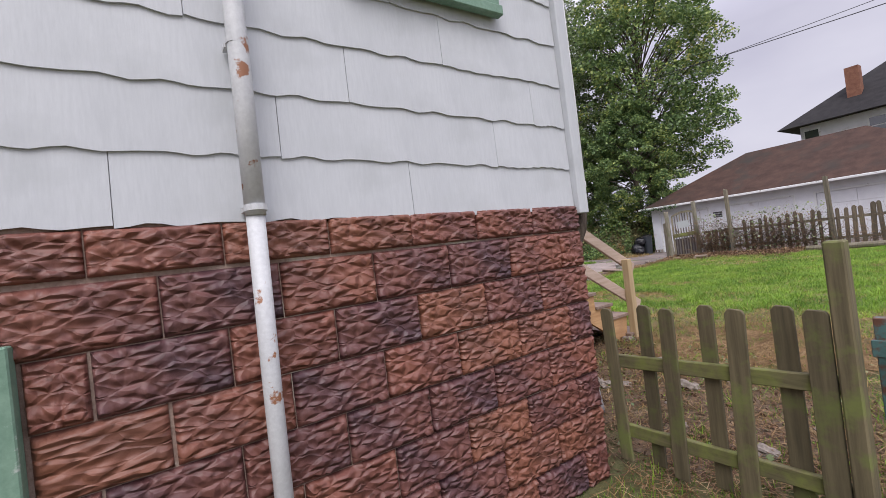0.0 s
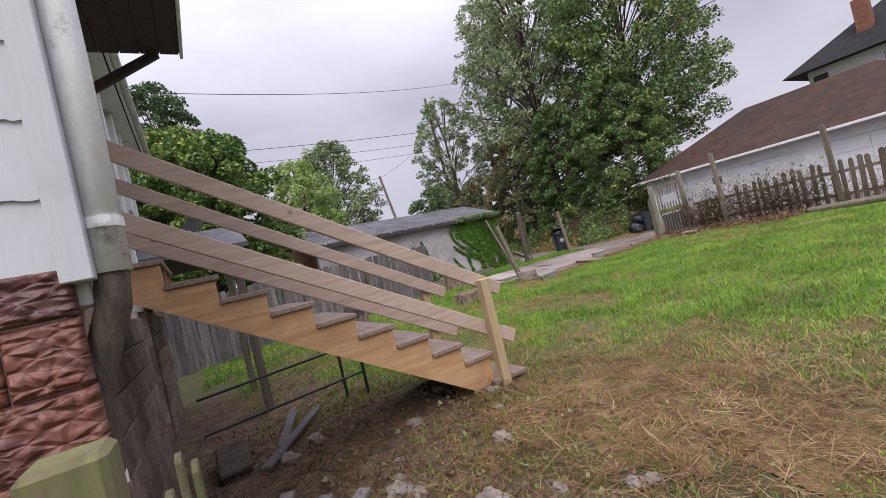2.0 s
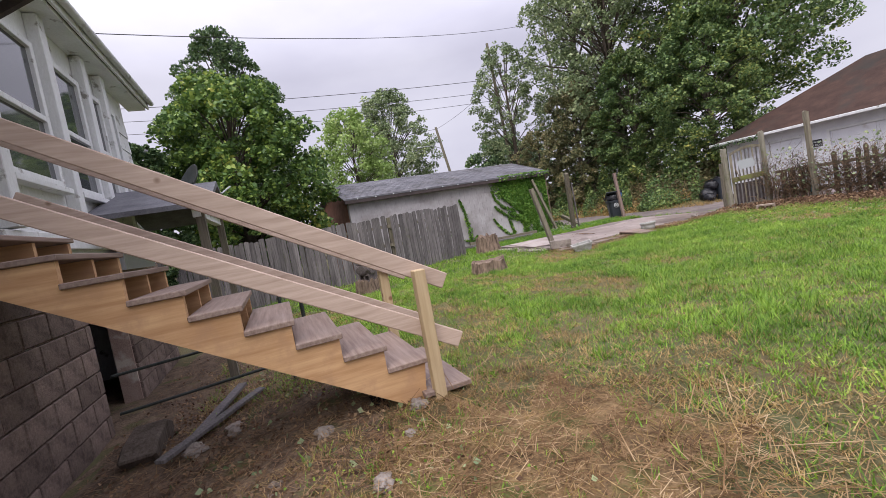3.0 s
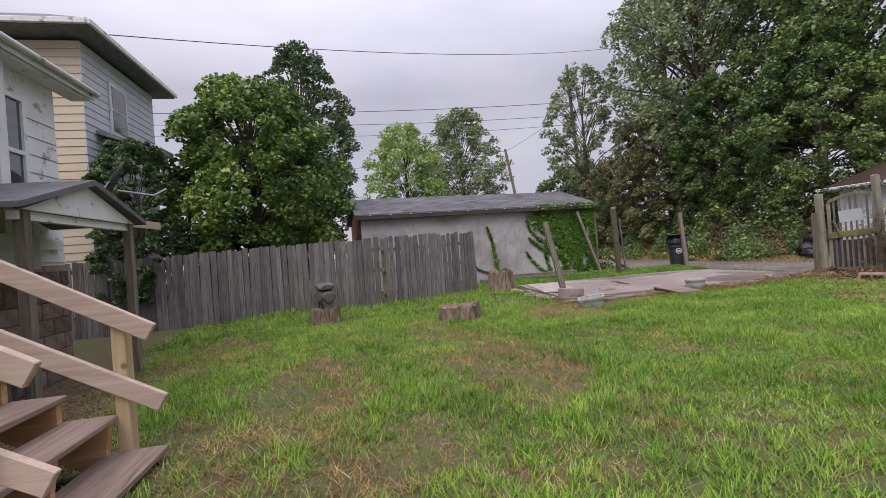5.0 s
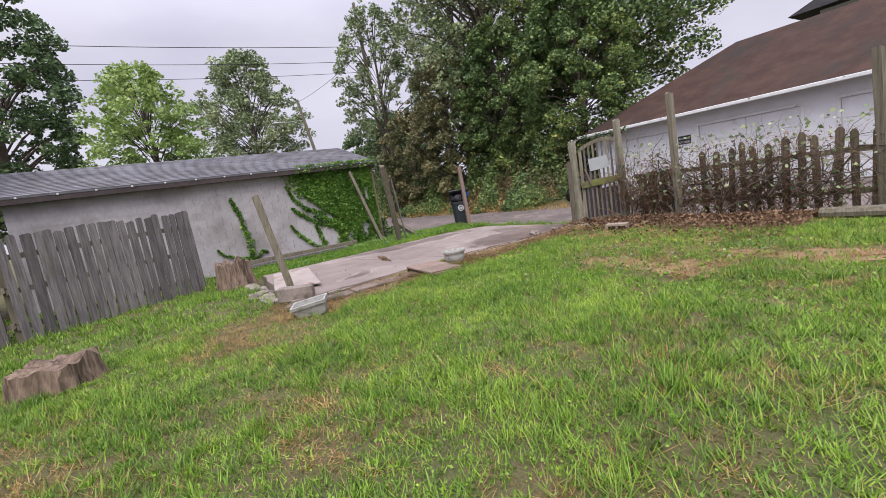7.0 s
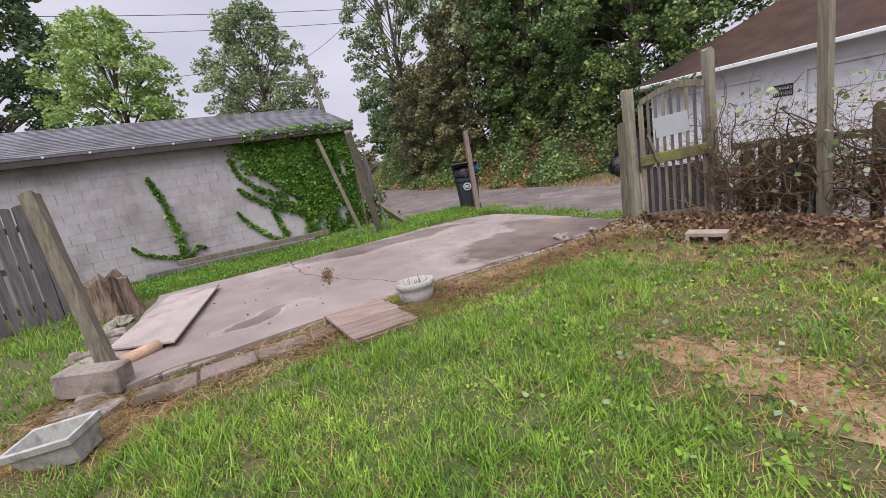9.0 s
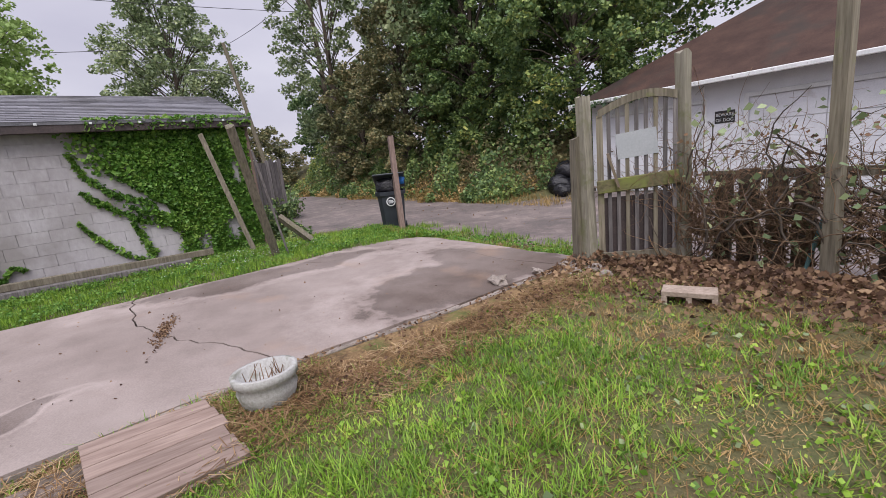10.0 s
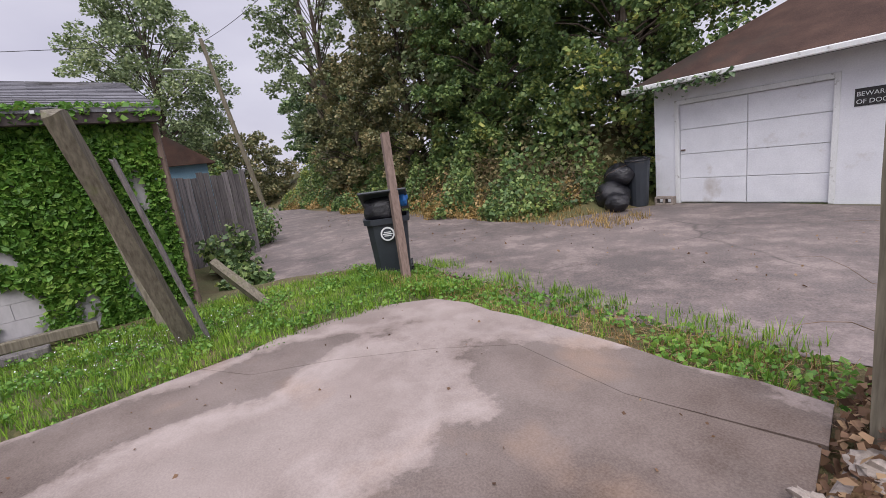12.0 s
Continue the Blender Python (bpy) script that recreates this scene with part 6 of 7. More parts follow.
# undergrowth on the bank, one tangle
n = 80000
ux = rng.uniform(-38, -13.7, n)
front = 24.55 + 0.5 * np.sin(ux * 0.8) + 0.3 * np.sin(ux * 2.1) + 1.4 * smooth01(-15.2, -13.8, ux)
dep = rng.uniform(0, 1, n) ** 1.2 * 4.2
uy = front + dep
lump = 0.5 + 0.5 * np.sin(ux * 2.3 + 1.3 * np.sin(uy * 1.9)) * np.sin(uy * 2.6 + 1.1 * np.sin(ux * 1.4))
hmax = 1.7 * (0.16 + 0.34 * np.minimum(dep, 2.0) + 0.5 * np.maximum(dep - 2.0, 0)) * (0.25 + 1.3 * lump)
uz = gz(ux, uy) + np.clip(hmax, 0.06, 2.4) * rng.uniform(0.02, 1, n)
ok = rng.uniform(0, 1, n) < (0.2 + 0.9 * lump) * (1 - 0.75 * np.exp(-((ux + 16.6) / 1.6) ** 2 - ((dep - 1.9) / 0.7) ** 2))
low = dep < 1.3
for sel, mat, size, label in ((ok & low & (lump < 0.5), M["grass_dry"], 0.075, "ochre weeds and dry stalks at the alley edge"), (ok & low & (lump >= 0.5), M["leaf_tree"], 0.085, "light green weeds at the alley edge"), (ok & ~low & (lump < 0.45), M["leaf_scrub"], 0.11, "tangled olive undergrowth on the bank"), (ok & ~low & (lump >= 0.45), M["leaf_tree"], 0.12, "green saplings and weeds on the bank")):
    v, q = leaves(np.stack([ux[sel], uy[sel], uz[sel]], 1), size)
    mesh_of("undergrowth", v, q, mat, "stuff", label, "undergrowth")
for x, y, w, h in ((-17.3, 18.2, 1.3, 1.0), (-15.4, 18.1, 0.9, 0.5), (-21.0, 19.6, 1.8, 1.2), (-24.0, 20.0, 2.2, 1.6)):
    bush(x, y, float(gz(x, y)), w, w * 0.8, h, M["leaf_tree"], "shrub", "green weedy shrub at the alley edge", 1400, 0.08)


# ---- ivy over the shed wall ----
on_shed = [o for o in scene.objects if o.name.startswith("sleeper")]


def ivy_cover(y, z):
    """How thickly the wall is covered at a place."""
    f = smooth01(14.7, 15.9, y + 0.42 * (z - 1.3)) * smooth01(0.0, 0.55, z + 0.9 * (y - 15.6))
    bare = 0.0
    for (y0, z0, sy, sz, tilt) in ((15.35, 0.65, 0.75, 0.28, 0.5), (15.0, 1.5, 0.45, 0.16, 0.6), (16.75, 0.55, 0.22, 0.32, 0), (16.2, 0.35, 0.18, 0.3, 0), (17.0, 1.7, 0.10, 0.35, 0), (15.55, 1.15, 0.35, 0.09, 0.6)):
        d = ((y - y0) / sy) ** 2 + ((z - z0 + tilt * (y - y0)) / sz) ** 2
        bare = np.maximum(bare, np.exp(-d * d))
    return np.clip(f - bare, 0, 1)


n = 30000
iy, iz = rng.uniform(14.3, 17.3, n), rng.uniform(0.05, 2.72, n)
keep = rng.uniform(0, 1, n) < ivy_cover(iy, iz)
pts = [np.stack([-14.29 + rng.uniform(0.01, 0.10, keep.sum()), iy[keep], iz[keep]], 1)]


def tendril(path, width, k):
    t = rng.uniform(0, 1, k) * (len(path) - 1)
    i = np.minimum(t.astype(int), len(path) - 2)
    p = np.asarray(path, float)
    c = p[i] + (p[i + 1] - p[i]) * (t - i)[:, None]
    w = width * (1.1 - t / (len(path) - 1) * 0.8)
    return np.stack([-14.29 + rng.uniform(0.01, 0.05, k), c[:, 0] + rng.normal(0, 1, k) * w, c[:, 1] + rng.normal(0, 1, k) * w], 1)


pts.append(tendril([(13.1, 0.25), (13.05, 1.0), (12.95, 1.6), (12.8, 2.05)], 0.05, 520))
pts.append(tendril([(13.1, 0.3), (12.7, 0.42), (12.35, 0.55), (12.2, 0.75)], 0.02, 160))
pts.append(tendril([(13.15, 0.25), (13.35, 0.5), (13.5, 0.42)], 0.025, 120))
pts.append(tendril([(15.2, 0.15), (14.75, 0.45), (14.45, 0.8), (14.3, 1.05)], 0.03, 240))
pts.append(tendril([(15.3, 0.1), (15.2, 0.5), (15.05, 0.95)], 0.045, 260))
pts.append(tendril([(15.5, 1.2), (14.9, 1.45), (14.55, 1.8), (14.4, 2.2)], 0.045, 420))
pts.append(tendril([(15.8, 0.75), (15.2, 0.95), (14.7, 1.3), (14.45, 1.55)], 0.045, 420))
pts.append(tendril([(15.9, 0.1), (15.9, 0.6), (15.7, 1.3)], 0.09, 700))
pts.append(tendril([(16.4, 0.1), (16.45, 0.6), (16.5, 1.3)], 0.10, 900))
v, q = leaves(np.concatenate(pts), 0.062, 0.6)
on_shed.append(mesh_of("ivy", v, q, M["ivy"], "stuff", "green ivy climbing the grey shed wall", "ivy"))
n = 1500
v, q = leaves(np.stack([rng.uniform(-14.22, -14.0, n), rng.uniform(14.7, 17.4, n), rng.uniform(2.55, 2.78, n)], 1), 0.06)
on_shed.append(mesh_of("ivy", v, q, M["ivy"], "stuff", "ivy fringe over the shed gutter", "ivy"))

# ---- dry vines on the alley fence, dead leaves below ----
def tangle(n_stems, xa, xb, ya, yb, z0, z1, r0, seed):
    """Wiry stems, each a bent run of thin bars."""
    rr = np.random.default_rng(seed)
    V, Q, k = [], [], 0
    for _ in range(n_stems):
        p = np.array([rr.uniform(xa, xb), rr.uniform(ya, yb), rr.uniform(z0, z0 + 0.35 * (z1 - z0))])
        d = np.array([rr.normal(0, 0.5), rr.normal(0, 0.2), rr.uniform(0.4, 1.0)])
        rad = r0 * rr.uniform(0.5, 1.2)
        prev = None
        for s in range(13):
            a = np.cross(d, [0.3, 0.9, 0.2])
            a /= np.linalg.norm(a) + 1e-9
            b = np.cross(d, a)
            b /= np.linalg.norm(b) + 1e-9
            w = rad * (1 - s / 15)
            V += [p + a * w, p - a * 0.5 * w + b * 0.87 * w, p - a * 0.5 * w - b * 0.87 * w]
            if prev is not None:
                for j in range(3):
                    Q.append((prev + j, prev + (j + 1) % 3, k + (j + 1) % 3, k + j))
            prev = k
            k += 3
            p = p + d * 0.13
            d = d + rr.normal(0, 0.42, 3) * np.array([1, 0.45, 1]) - np.array([0, 0, 0.05])
            d[1] += (0.5 * (ya + yb) - p[1]) * 0.5
            if p[2] > z1:
                d[2] = -abs(d[2])
            d /= np.linalg.norm(d)
    return np.array(V), np.array(Q)


v, q = tangle(620, -7.25, -3.6, 19.75, 20.4, 0.0, 1.75, 0.0065, 3)
mesh_of("dry_vine", v, q, M["dry_stem"], "stuff", "tangle of dry brown vines over the fence", "vine")
mesh_of("dry_vine", *tangle(90, -7.1, -3.4, 19.7, 20.3, 0.1, 1.9, 0.016, 31), M["bark"], "stuff", "thick woody vine canes over the fence", "vine")
v, q = tangle(200, -3.6, 2.0, 20.0, 20.4, 0.0, 1.4, 0.007, 4)
mesh_of("dry_vine", v, q, M["dry_stem"], "stuff", "thin dry vines along the pickets", "vine")
v, q = tangle(70, -7.35, -7.0, 19.85, 20.05, 0.2, 2.1, 0.008, 5)
mesh_of("dry_vine", v, q, M["dry_stem"], "stuff", "dry vines wound round the gate post", "vine")
n = 1500
vx = rng.uniform(-7.2, -3.4, n)
v, q = leaves(np.stack([vx, rng.uniform(19.8, 20.4, n), rng.uniform(0.1, 1.5, n)], 1), 0.034)
mesh_of("vine_leaf", v, q, M["dead_leaf"], "stuff", "withered brown leaves on the vines", "leaves")
n = 800
v, q = leaves(np.stack([rng.uniform(-7.2, -3.0, n), rng.uniform(19.7, 20.4, n), rng.uniform(0.1, 1.7, n)], 1), 0.055)
mesh_of("vine_leaf", v, q, M["leaf_pale"], "stuff", "sparse yellow-green leaves on the vines", "leaves")
n = 9000
dx = rng.uniform(-8.3, -3.6, n)
dy = 20.15 - np.abs(rng.normal(0, 0.75, n))
v, q = leaves(np.stack([dx, dy, gz(dx, dy) + 0.03 + 0.16 * rng.uniform(0, 1, n) * smooth01(18.3, 19.8, dy)], 1), 0.045)
mesh_of("dead_leaves", v, q, M["dead_leaf"], "stuff", "drift of dead brown leaves under the fence", "leaves")
n = 260
v2, q2 = leaves(np.stack([rng.uniform(-13.8, -11.5, n), rng.uniform(26.78, 26.95, n), 2.66 - np.abs(rng.normal(0, 0.12, n))], 1), 0.09)
mesh_of("roof_vine", v2, q2, M["leaf_dark"], "stuff", "dark vine leaves along the garage gutter", "vine")
v, q = tangle(420, -30, -14.2, 24.9, 27.5, 0.0, 1.3, 0.008, 12)
v[:, 2] += gz(v[:, 0], v[:, 1])
mesh_of("dry_stalks", v, q, M["dry_stem"], "stuff", "dry brown stalks among the bank weeds", "stalks")


# ---- lawn, straw and weeds ----
def field(x, y, size, seed):
    """A smooth random field with features of the given size in metres, about 0..1."""
    r_ = np.random.default_rng(seed)
    f = 0 * x
    for _ in range(9):
        a, k, ph = r_.uniform(0, math.tau), math.pi / size * r_.uniform(0.6, 1.5), r_.uniform(0, math.tau)
        f = f + np.sin((x * math.cos(a) + y * math.sin(a)) * k + ph)
    return np.clip(0.5 + f * 0.155, 0, 1)


def wave(x, y, s, k):
    return field(x, y, 1.6 / s, int(k * 10))


def blob(x, y, cx, cy, rx, ry):
    return np.exp(-(((x - cx) / rx) ** 2 + ((y - cy) / ry) ** 2) ** 2)


def on_drive(x, y):
    return (x > -12.05) & (x < -7.8 - 0.1 * (y - 12.5) * (y < 16)) & (y > 12.45) & (y < 19.55)


def bare(x, y):
    """Bare or straw-covered soil."""
    b = blob(x, y, -0.1, 6.75, 1.75, 1.05)
    for w, cx, cy, rx, ry in ((0.95, -1.3, 5.0, 2.4, 1.3), (0.95, -4.8, 16.3, 0.8, 0.4), (0.9, -3.9, 16.2, 0.6, 0.5), (0.8, -3.0, 17.3, 1.2, 0.5), (0.9, -7.35, 12.5, 0.6, 1.1), (0.9, -7.55, 13.9, 0.4, 1.6), (0.95, -7.75, 17.3, 0.5, 1.7), (0.95, -6.2, 19.5, 2.6, 0.8), (0.8, -6.1, 12.1, 0.3, 0.25), (0.85, -1.9, 8.3, 0.4, 0.25), (0.75, -3.6, 7.4, 0.5, 0.25), (0.8, -2.8, 6.8, 0.7, 0.3), (0.9, -4.2, 4.7, 2.2, 1.0)):
        b = np.maximum(b, w * blob(x, y, cx, cy, rx, ry))
    return b


def dry(x, y):
    """Where the turf is yellowed."""
    d = bare(x, y) * 0.8
    for w, cx, cy, rx, ry in ((0.75, -3.6, 7.7, 1.4, 0.6), (0.7, -4.0, 9.8, 1.5, 0.7), (0.6, -4.1, 11.7, 0.8, 0.3), (0.55, -6.0, 9.2, 0.9, 0.4), (0.7, -7.0, 12.0, 0.9, 1.0), (0.6, -4.5, 16.6, 1.9, 1.1), (0.65, -5.8, 18.2, 2.0, 0.8), (0.75, -0.2, 7.6, 2.6, 1.2), (0.6, -6.3, 5.8, 1.6, 0.9)):
        d = np.maximum(d, w * blob(x, y, cx, cy, rx, ry))
    n = smooth01(0.50, 0.78, field(x, y, 0.75, 41))
    m_ = smooth01(0.52, 0.75, field(x, y, 0.3, 43))
    return np.clip(d * (0.55 + 0.75 * m_) + 0.36 * n * (0.4 + 0.9 * m_) - 0.35 * blob(x, y, -5.9, 14.6, 1.5, 1.9), 0, 1)


def blades(n, xa, xb, ya, yb, height, width, keep_fn, lean=0.55, zoff=0.0, tuft=5):
    """Grass in small tufts: the blades of a tuft fan out from one root and taper."""
    k = max(1, n // tuft)
    cx, cy = rng.uniform(xa, xb, k), rng.uniform(ya, yb, k)
    ok = keep_fn(cx, cy) & ~on_drive(cx, cy) & ~((cx < 0.02) & (cy < 4.02)) & ~((cx > -2.7) & (cx < -1.45) & (cy < 6.5))
    cx, cy = cx[ok], cy[ok]
    size = rng.uniform(0.55, 1.45, len(cx)) * (0.45 + 0.6 * field(cx, cy, 0.7, 40) + 0.5 * field(cx, cy, 0.16, 44))
    x, y, size = np.repeat(cx, tuft), np.repeat(cy, tuft), np.repeat(size, tuft)
    n = len(x)
    b = rng.uniform(0, math.tau, n)
    x, y = x + rng.normal(0, 0.024, n), y + rng.normal(0, 0.024, n)
    h = height * size * rng.uniform(0.5, 1.25, n)
    l_ = lean * h * rng.uniform(0.15, 1.3, n)
    z = gz(x, y) - 0.006 + zoff
    w = width * rng.uniform(0.6, 1.3, n)
    dx, dy = -np.sin(b), np.cos(b)
    tx, ty = x + np.cos(b) * l_, y + np.sin(b) * l_
    v = np.stack([np.stack([x - dx * w, y - dy * w, z], 1), np.stack([x + dx * w, y + dy * w, z], 1), np.stack([tx + dx * w * 0.2, ty + dy * w * 0.2, z + h], 1), np.stack([tx - dx * w * 0.2, ty - dy * w * 0.2, z + h], 1)], 1).reshape(-1, 3)
    return v, np.arange(4 * n).reshape(n, 4)


def lush(x, y):
    clump = 0.5 + 0.7 * smooth01(0.3, 0.62, field(x, y, 0.11, 45))
    return rng.uniform(0, 1, len(x)) < clump * (1 - dry(x, y)) ** 2.2 * (1 - 0.8 * bare(x, y))


def thin(x, y):
    clump = 0.3 + 0.9 * smooth01(0.3, 0.6, field(x, y, 0.09, 46))
    return rng.uniform(0, 1, len(x)) < clump * (0.16 + 1.1 * dry(x, y)) * (1 - 0.45 * bare(x, y))


near = (-8.0, 3.2, 4.6, 12.0)
mid = (-8.0, 1.0, 12.0, 20.3)
for name, (xa, xb, ya, yb), n in (("lawn_grass", near, 430000), ("lawn_grass", mid, 400000)):
    v, q = blades(n, xa, xb, ya, yb, 0.050, 0.0046, lush, 1.2)
    mesh_of(name, v, q, M["grass"], "stuff", "bright green uneven lawn grass", "grass")
    v, q = blades(int(n * 0.72), xa, xb, ya, yb, 0.036, 0.0036, thin, 2.2)
    mesh_of("dry_grass", v, q, M["grass_dry"], "stuff", "yellowed dry grass among the green", "grass")
v, q = blades(80000, -14.2, -8.0, 2.0, 12.4, 0.07, 0.0075, lush, 0.9)
mesh_of("lawn_grass", v, q, M["grass"], "stuff", "green grass towards the board fence", "grass")
v, q = blades(45000, -14.2, -11.9, 12.2, 20.2, 0.07, 0.005, lambda x, y: rng.uniform(0, 1, len(x)) < 0.95)
mesh_of("lawn_grass", v, q, M["grass"], "stuff", "lush grass strip between drive and shed", "grass")
v, q = blades(16000, -14.2, -8.1, 19.35, 20.75, 0.07, 0.005, lambda x, y: rng.uniform(0, 1, len(x)) < wave(x, y, 2.2, 0.4) * 1.2 * (1 - smooth01(20.2, 20.7, y)) * (0.45 + 0.55 * (x < -11.5)))
mesh_of("lawn_grass", v, q, M["grass_dry"], "stuff", "rough verge grass between drive and alley", "grass")
v, q = blades(15000, -14.2, -8.6, 19.3, 20.9, 0.10, 0.005, lambda x, y: rng.uniform(0, 1, len(x)) < wave(x, y, 2.0, 2.4))
mesh_of("lawn_grass", v, q, M["grass"], "stuff", "tall green verge grass along the alley", "grass")
v, q = blades(7000, -26, -12.5, 24.2, 25.6, 0.12, 0.008, lambda x, y: rng.uniform(0, 1, len(x)) < 0.9)
mesh_of("lawn_grass", v, q, M["grass_dry"], "stuff", "straggling grass along the far alley edge", "grass")

v, q = blades(40000, 1.0, 8.0, 9.5, 20.2, 0.075, 0.008, lush, 1.0)
mesh_of("lawn_grass", v, q, M["grass"], "stuff", "green grass in the open side yard", "grass")
v, q = blades(30000, 2.8, 7.0, 4.0, 9.6, 0.075, 0.007, lush, 1.0)
mesh_of("lawn_grass", v, q, M["grass"], "stuff", "green grass beside the worn path", "grass")

# taller tufts
tx, ty = rng.uniform(-7.4, 2.6, 300), rng.uniform(5.5, 19.0, 300)
V_, Q_, base = [], [], 0
for x, y in zip(tx, ty):
    if bare(np.array([x]), np.array([y]))[0] > 0.5 or dry(np.array([x]), np.array([y]))[0] > 0.5 or on_drive(np.array([x]), np.array([y]))[0]:
        continue
    v, q = blades(46, x - 0.09, x + 0.09, y - 0.09, y + 0.09, 0.10, 0.004, lambda a, b: np.ones(len(a), bool), 1.0)
    V_.append(v)
    Q_.append(q + base)
    base += len(v)
mesh_of("grass_tuft", np.concatenate(V_), np.concatenate(Q_), M["grass"], "stuff", "taller bright green grass tufts", "grass")

# clover and low broad weeds
def weeds(n, keep_fn, size, area):
    x, y = rng.uniform(area[0], area[1], n), rng.uniform(area[2], area[3], n)
    ok = keep_fn(x, y) & ~on_drive(x, y)
    x, y = x[ok], y[ok]
    return leaves(np.stack([x, y, gz(x, y) + rng.uniform(0.015, 0.05, len(x))], 1), size, 0.25)


v, q = weeds(110000, lambda x, y: rng.uniform(0, 1, len(x)) < 1.1 * np.maximum(blob(x, y, -5.7, 14.6, 1.6, 1.7), np.maximum(blob(x, y, -3.4, 12.2, 1.8, 1.3), 0.6 * wave(x, y, 1.3, 5.0) ** 2)), 0.013, (-8, 2.8, 5.0, 19.5))
mesh_of("clover", v, q, M["grass"], "stuff", "clover patches in the lawn", "clover")
v, q = weeds(16000, lambda x, y: rng.uniform(0, 1, len(x)) < (0.8 * blob(x, y, -1.0, 5.3, 2.8, 1.2) + 0.8 * blob(x, y, -5, 17, 2.2, 1.6)) * smooth01(0.5, 0.7, field(x, y, 0.2, 50)), 0.032, (-8, 2.0, 4.2, 19.5))
mesh_of("weed", v, q, M["leaf_pale"], "stuff", "broad-leaved green weeds on bare soil", "weeds")

# straw over the bare soil
def straws(n, keep_fn, area, length, z1=0.05, r0=0.0022):
    x, y = rng.uniform(area[0], area[1], n), rng.uniform(area[2], area[3], n)
    ok = keep_fn(x, y) & ~on_drive(x, y)
    x, y = x[ok], y[ok]
    n = len(x)
    a = rng.uniform(0, math.tau, n)
    L = length * rng.uniform(0.3, 1.4, n)
    dz = rng.normal(0, 0.12, n)
    z = gz(x, y) + rng.uniform(0.006, z1, n)
    d = np.stack([np.cos(a) * L / 2, np.sin(a) * L / 2, dz * L / 2], 1)
    s = np.stack([-np.sin(a) * r0, np.cos(a) * r0, np.zeros(n)], 1)
    c = np.stack([x, y, z], 1)
    up = np.array([0, 0, r0 * 1.4])
    v = np.stack([c - d - s, c - d + s, c + d + s + up, c + d - s + up], 1).reshape(-1, 3)
    return v, np.arange(4 * n).reshape(n, 4)


v, q = straws(42000, lambda x, y: rng.uniform(0, 1, len(x)) < (1.15 * blob(x, y, -0.1, 6.75, 1.8, 1.1) + 0.25 * blob(x, y, -1.2, 5.2, 2.4, 1.4)) * (0.25 + field(x, y, 0.22, 47)), (-4, 3.0, 4.2, 8.6), 0.13, 0.06, 0.0018)
mesh_of("straw", v, q, M["straw"], "stuff", "matted tan straw by the stair foot", "straw")
v, q = straws(900, lambda x, y: rng.uniform(0, 1, len(x)) < blob(x, y, -0.3, 6.7, 2.0, 1.2), (-3, 2.4, 4.8, 8.4), 0.28, 0.09, 0.0028)
mesh_of("straw", v, q, M["straw"], "stuff", "long coarse dry stalks by the stair foot", "straw")
v, q = straws(30000, lambda x, y: rng.uniform(0, 1, len(x)) < (dry(x, y) - 0.25) * (0.2 + field(x, y, 0.25, 48)), (-7.9, 2.6, 5.6, 19.4), 0.10, 0.05, 0.002)
mesh_of("straw", v, q, M["straw"], "stuff", "dry clippings in the yellowed turf", "straw")
v, q = straws(13000, lambda x, y: rng.uniform(0, 1, len(x)) < bare(x, y) * (y > 8), (-8.6, 1.0, 8.0, 20.2), 0.12, 0.05)
mesh_of("straw", v, q, M["straw"], "stuff", "dry clippings on bare patches of lawn", "straw")
v, q = straws(16000, lambda x, y: rng.uniform(0, 1, len(x)) < 0.5 * blob(x, y, -0.6, 4.9, 2.2, 0.9) + 0.3, (-6.5, 1.6, 3.9, 6.2), 0.10, 0.05, 0.0024)
mesh_of("litter", v, q, M["dead_leaf"], "stuff", "dead twigs and leaf litter on soil", "litter")
v, q = weeds(15000, lambda x, y: rng.uniform(0, 1, len(x)) < (0.8 * blob(x, y, -1.4, 4.9, 3.4, 1.2) + 0.06) * (0.2 + field(x, y, 0.3, 49)), 0.022, (-6.5, 2.2, 3.9, 6.6))
mesh_of("dead_leaves", v, q, M["dead_leaf"], "stuff", "fallen brown leaves on the bare soil", "leaves")

# bare soil showing through, lying on the turf
def patch(name, cx, cy, rx, ry, material, label, seed):
    n = 40
    r_ = random.Random(seed)
    verts, faces = [(cx, cy, float(gz(cx, cy)) + 0.007)], []
    for ring in range(1, 7):
        for k in range(n):
            a = k * math.tau / n
            f = ring / 6 * (1 + 0.22 * math.sin(3 * a + seed) + 0.16 * math.sin(7 * a + 2 * seed) + 0.12 * math.sin(13 * a + seed) + 0.08 * r_.uniform(-1, 1))
            x, y = cx + rx * f * math.cos(a), cy + ry * f * math.sin(a)
            verts.append((x, y, float(gz(x, y)) + 0.007))
    me_q = []
    for ring in range(5):
        for k in range(n):
            a0, a1 = 1 + ring * n + k, 1 + ring * n + (k + 1) % n
            me_q.append((a0, a1, a1 + n, a0 + n))
    bm = bmesh.new()
    bv = [bm.verts.new(v) for v in verts]
    for k in range(n):
        bm.faces.new((bv[0], bv[1 + k], bv[1 + (k + 1) % n]))
    for f in me_q:
        bm.faces.new([bv[i] for i in f])
    part(name, bm, material, None, label, "structure", smooth=True)


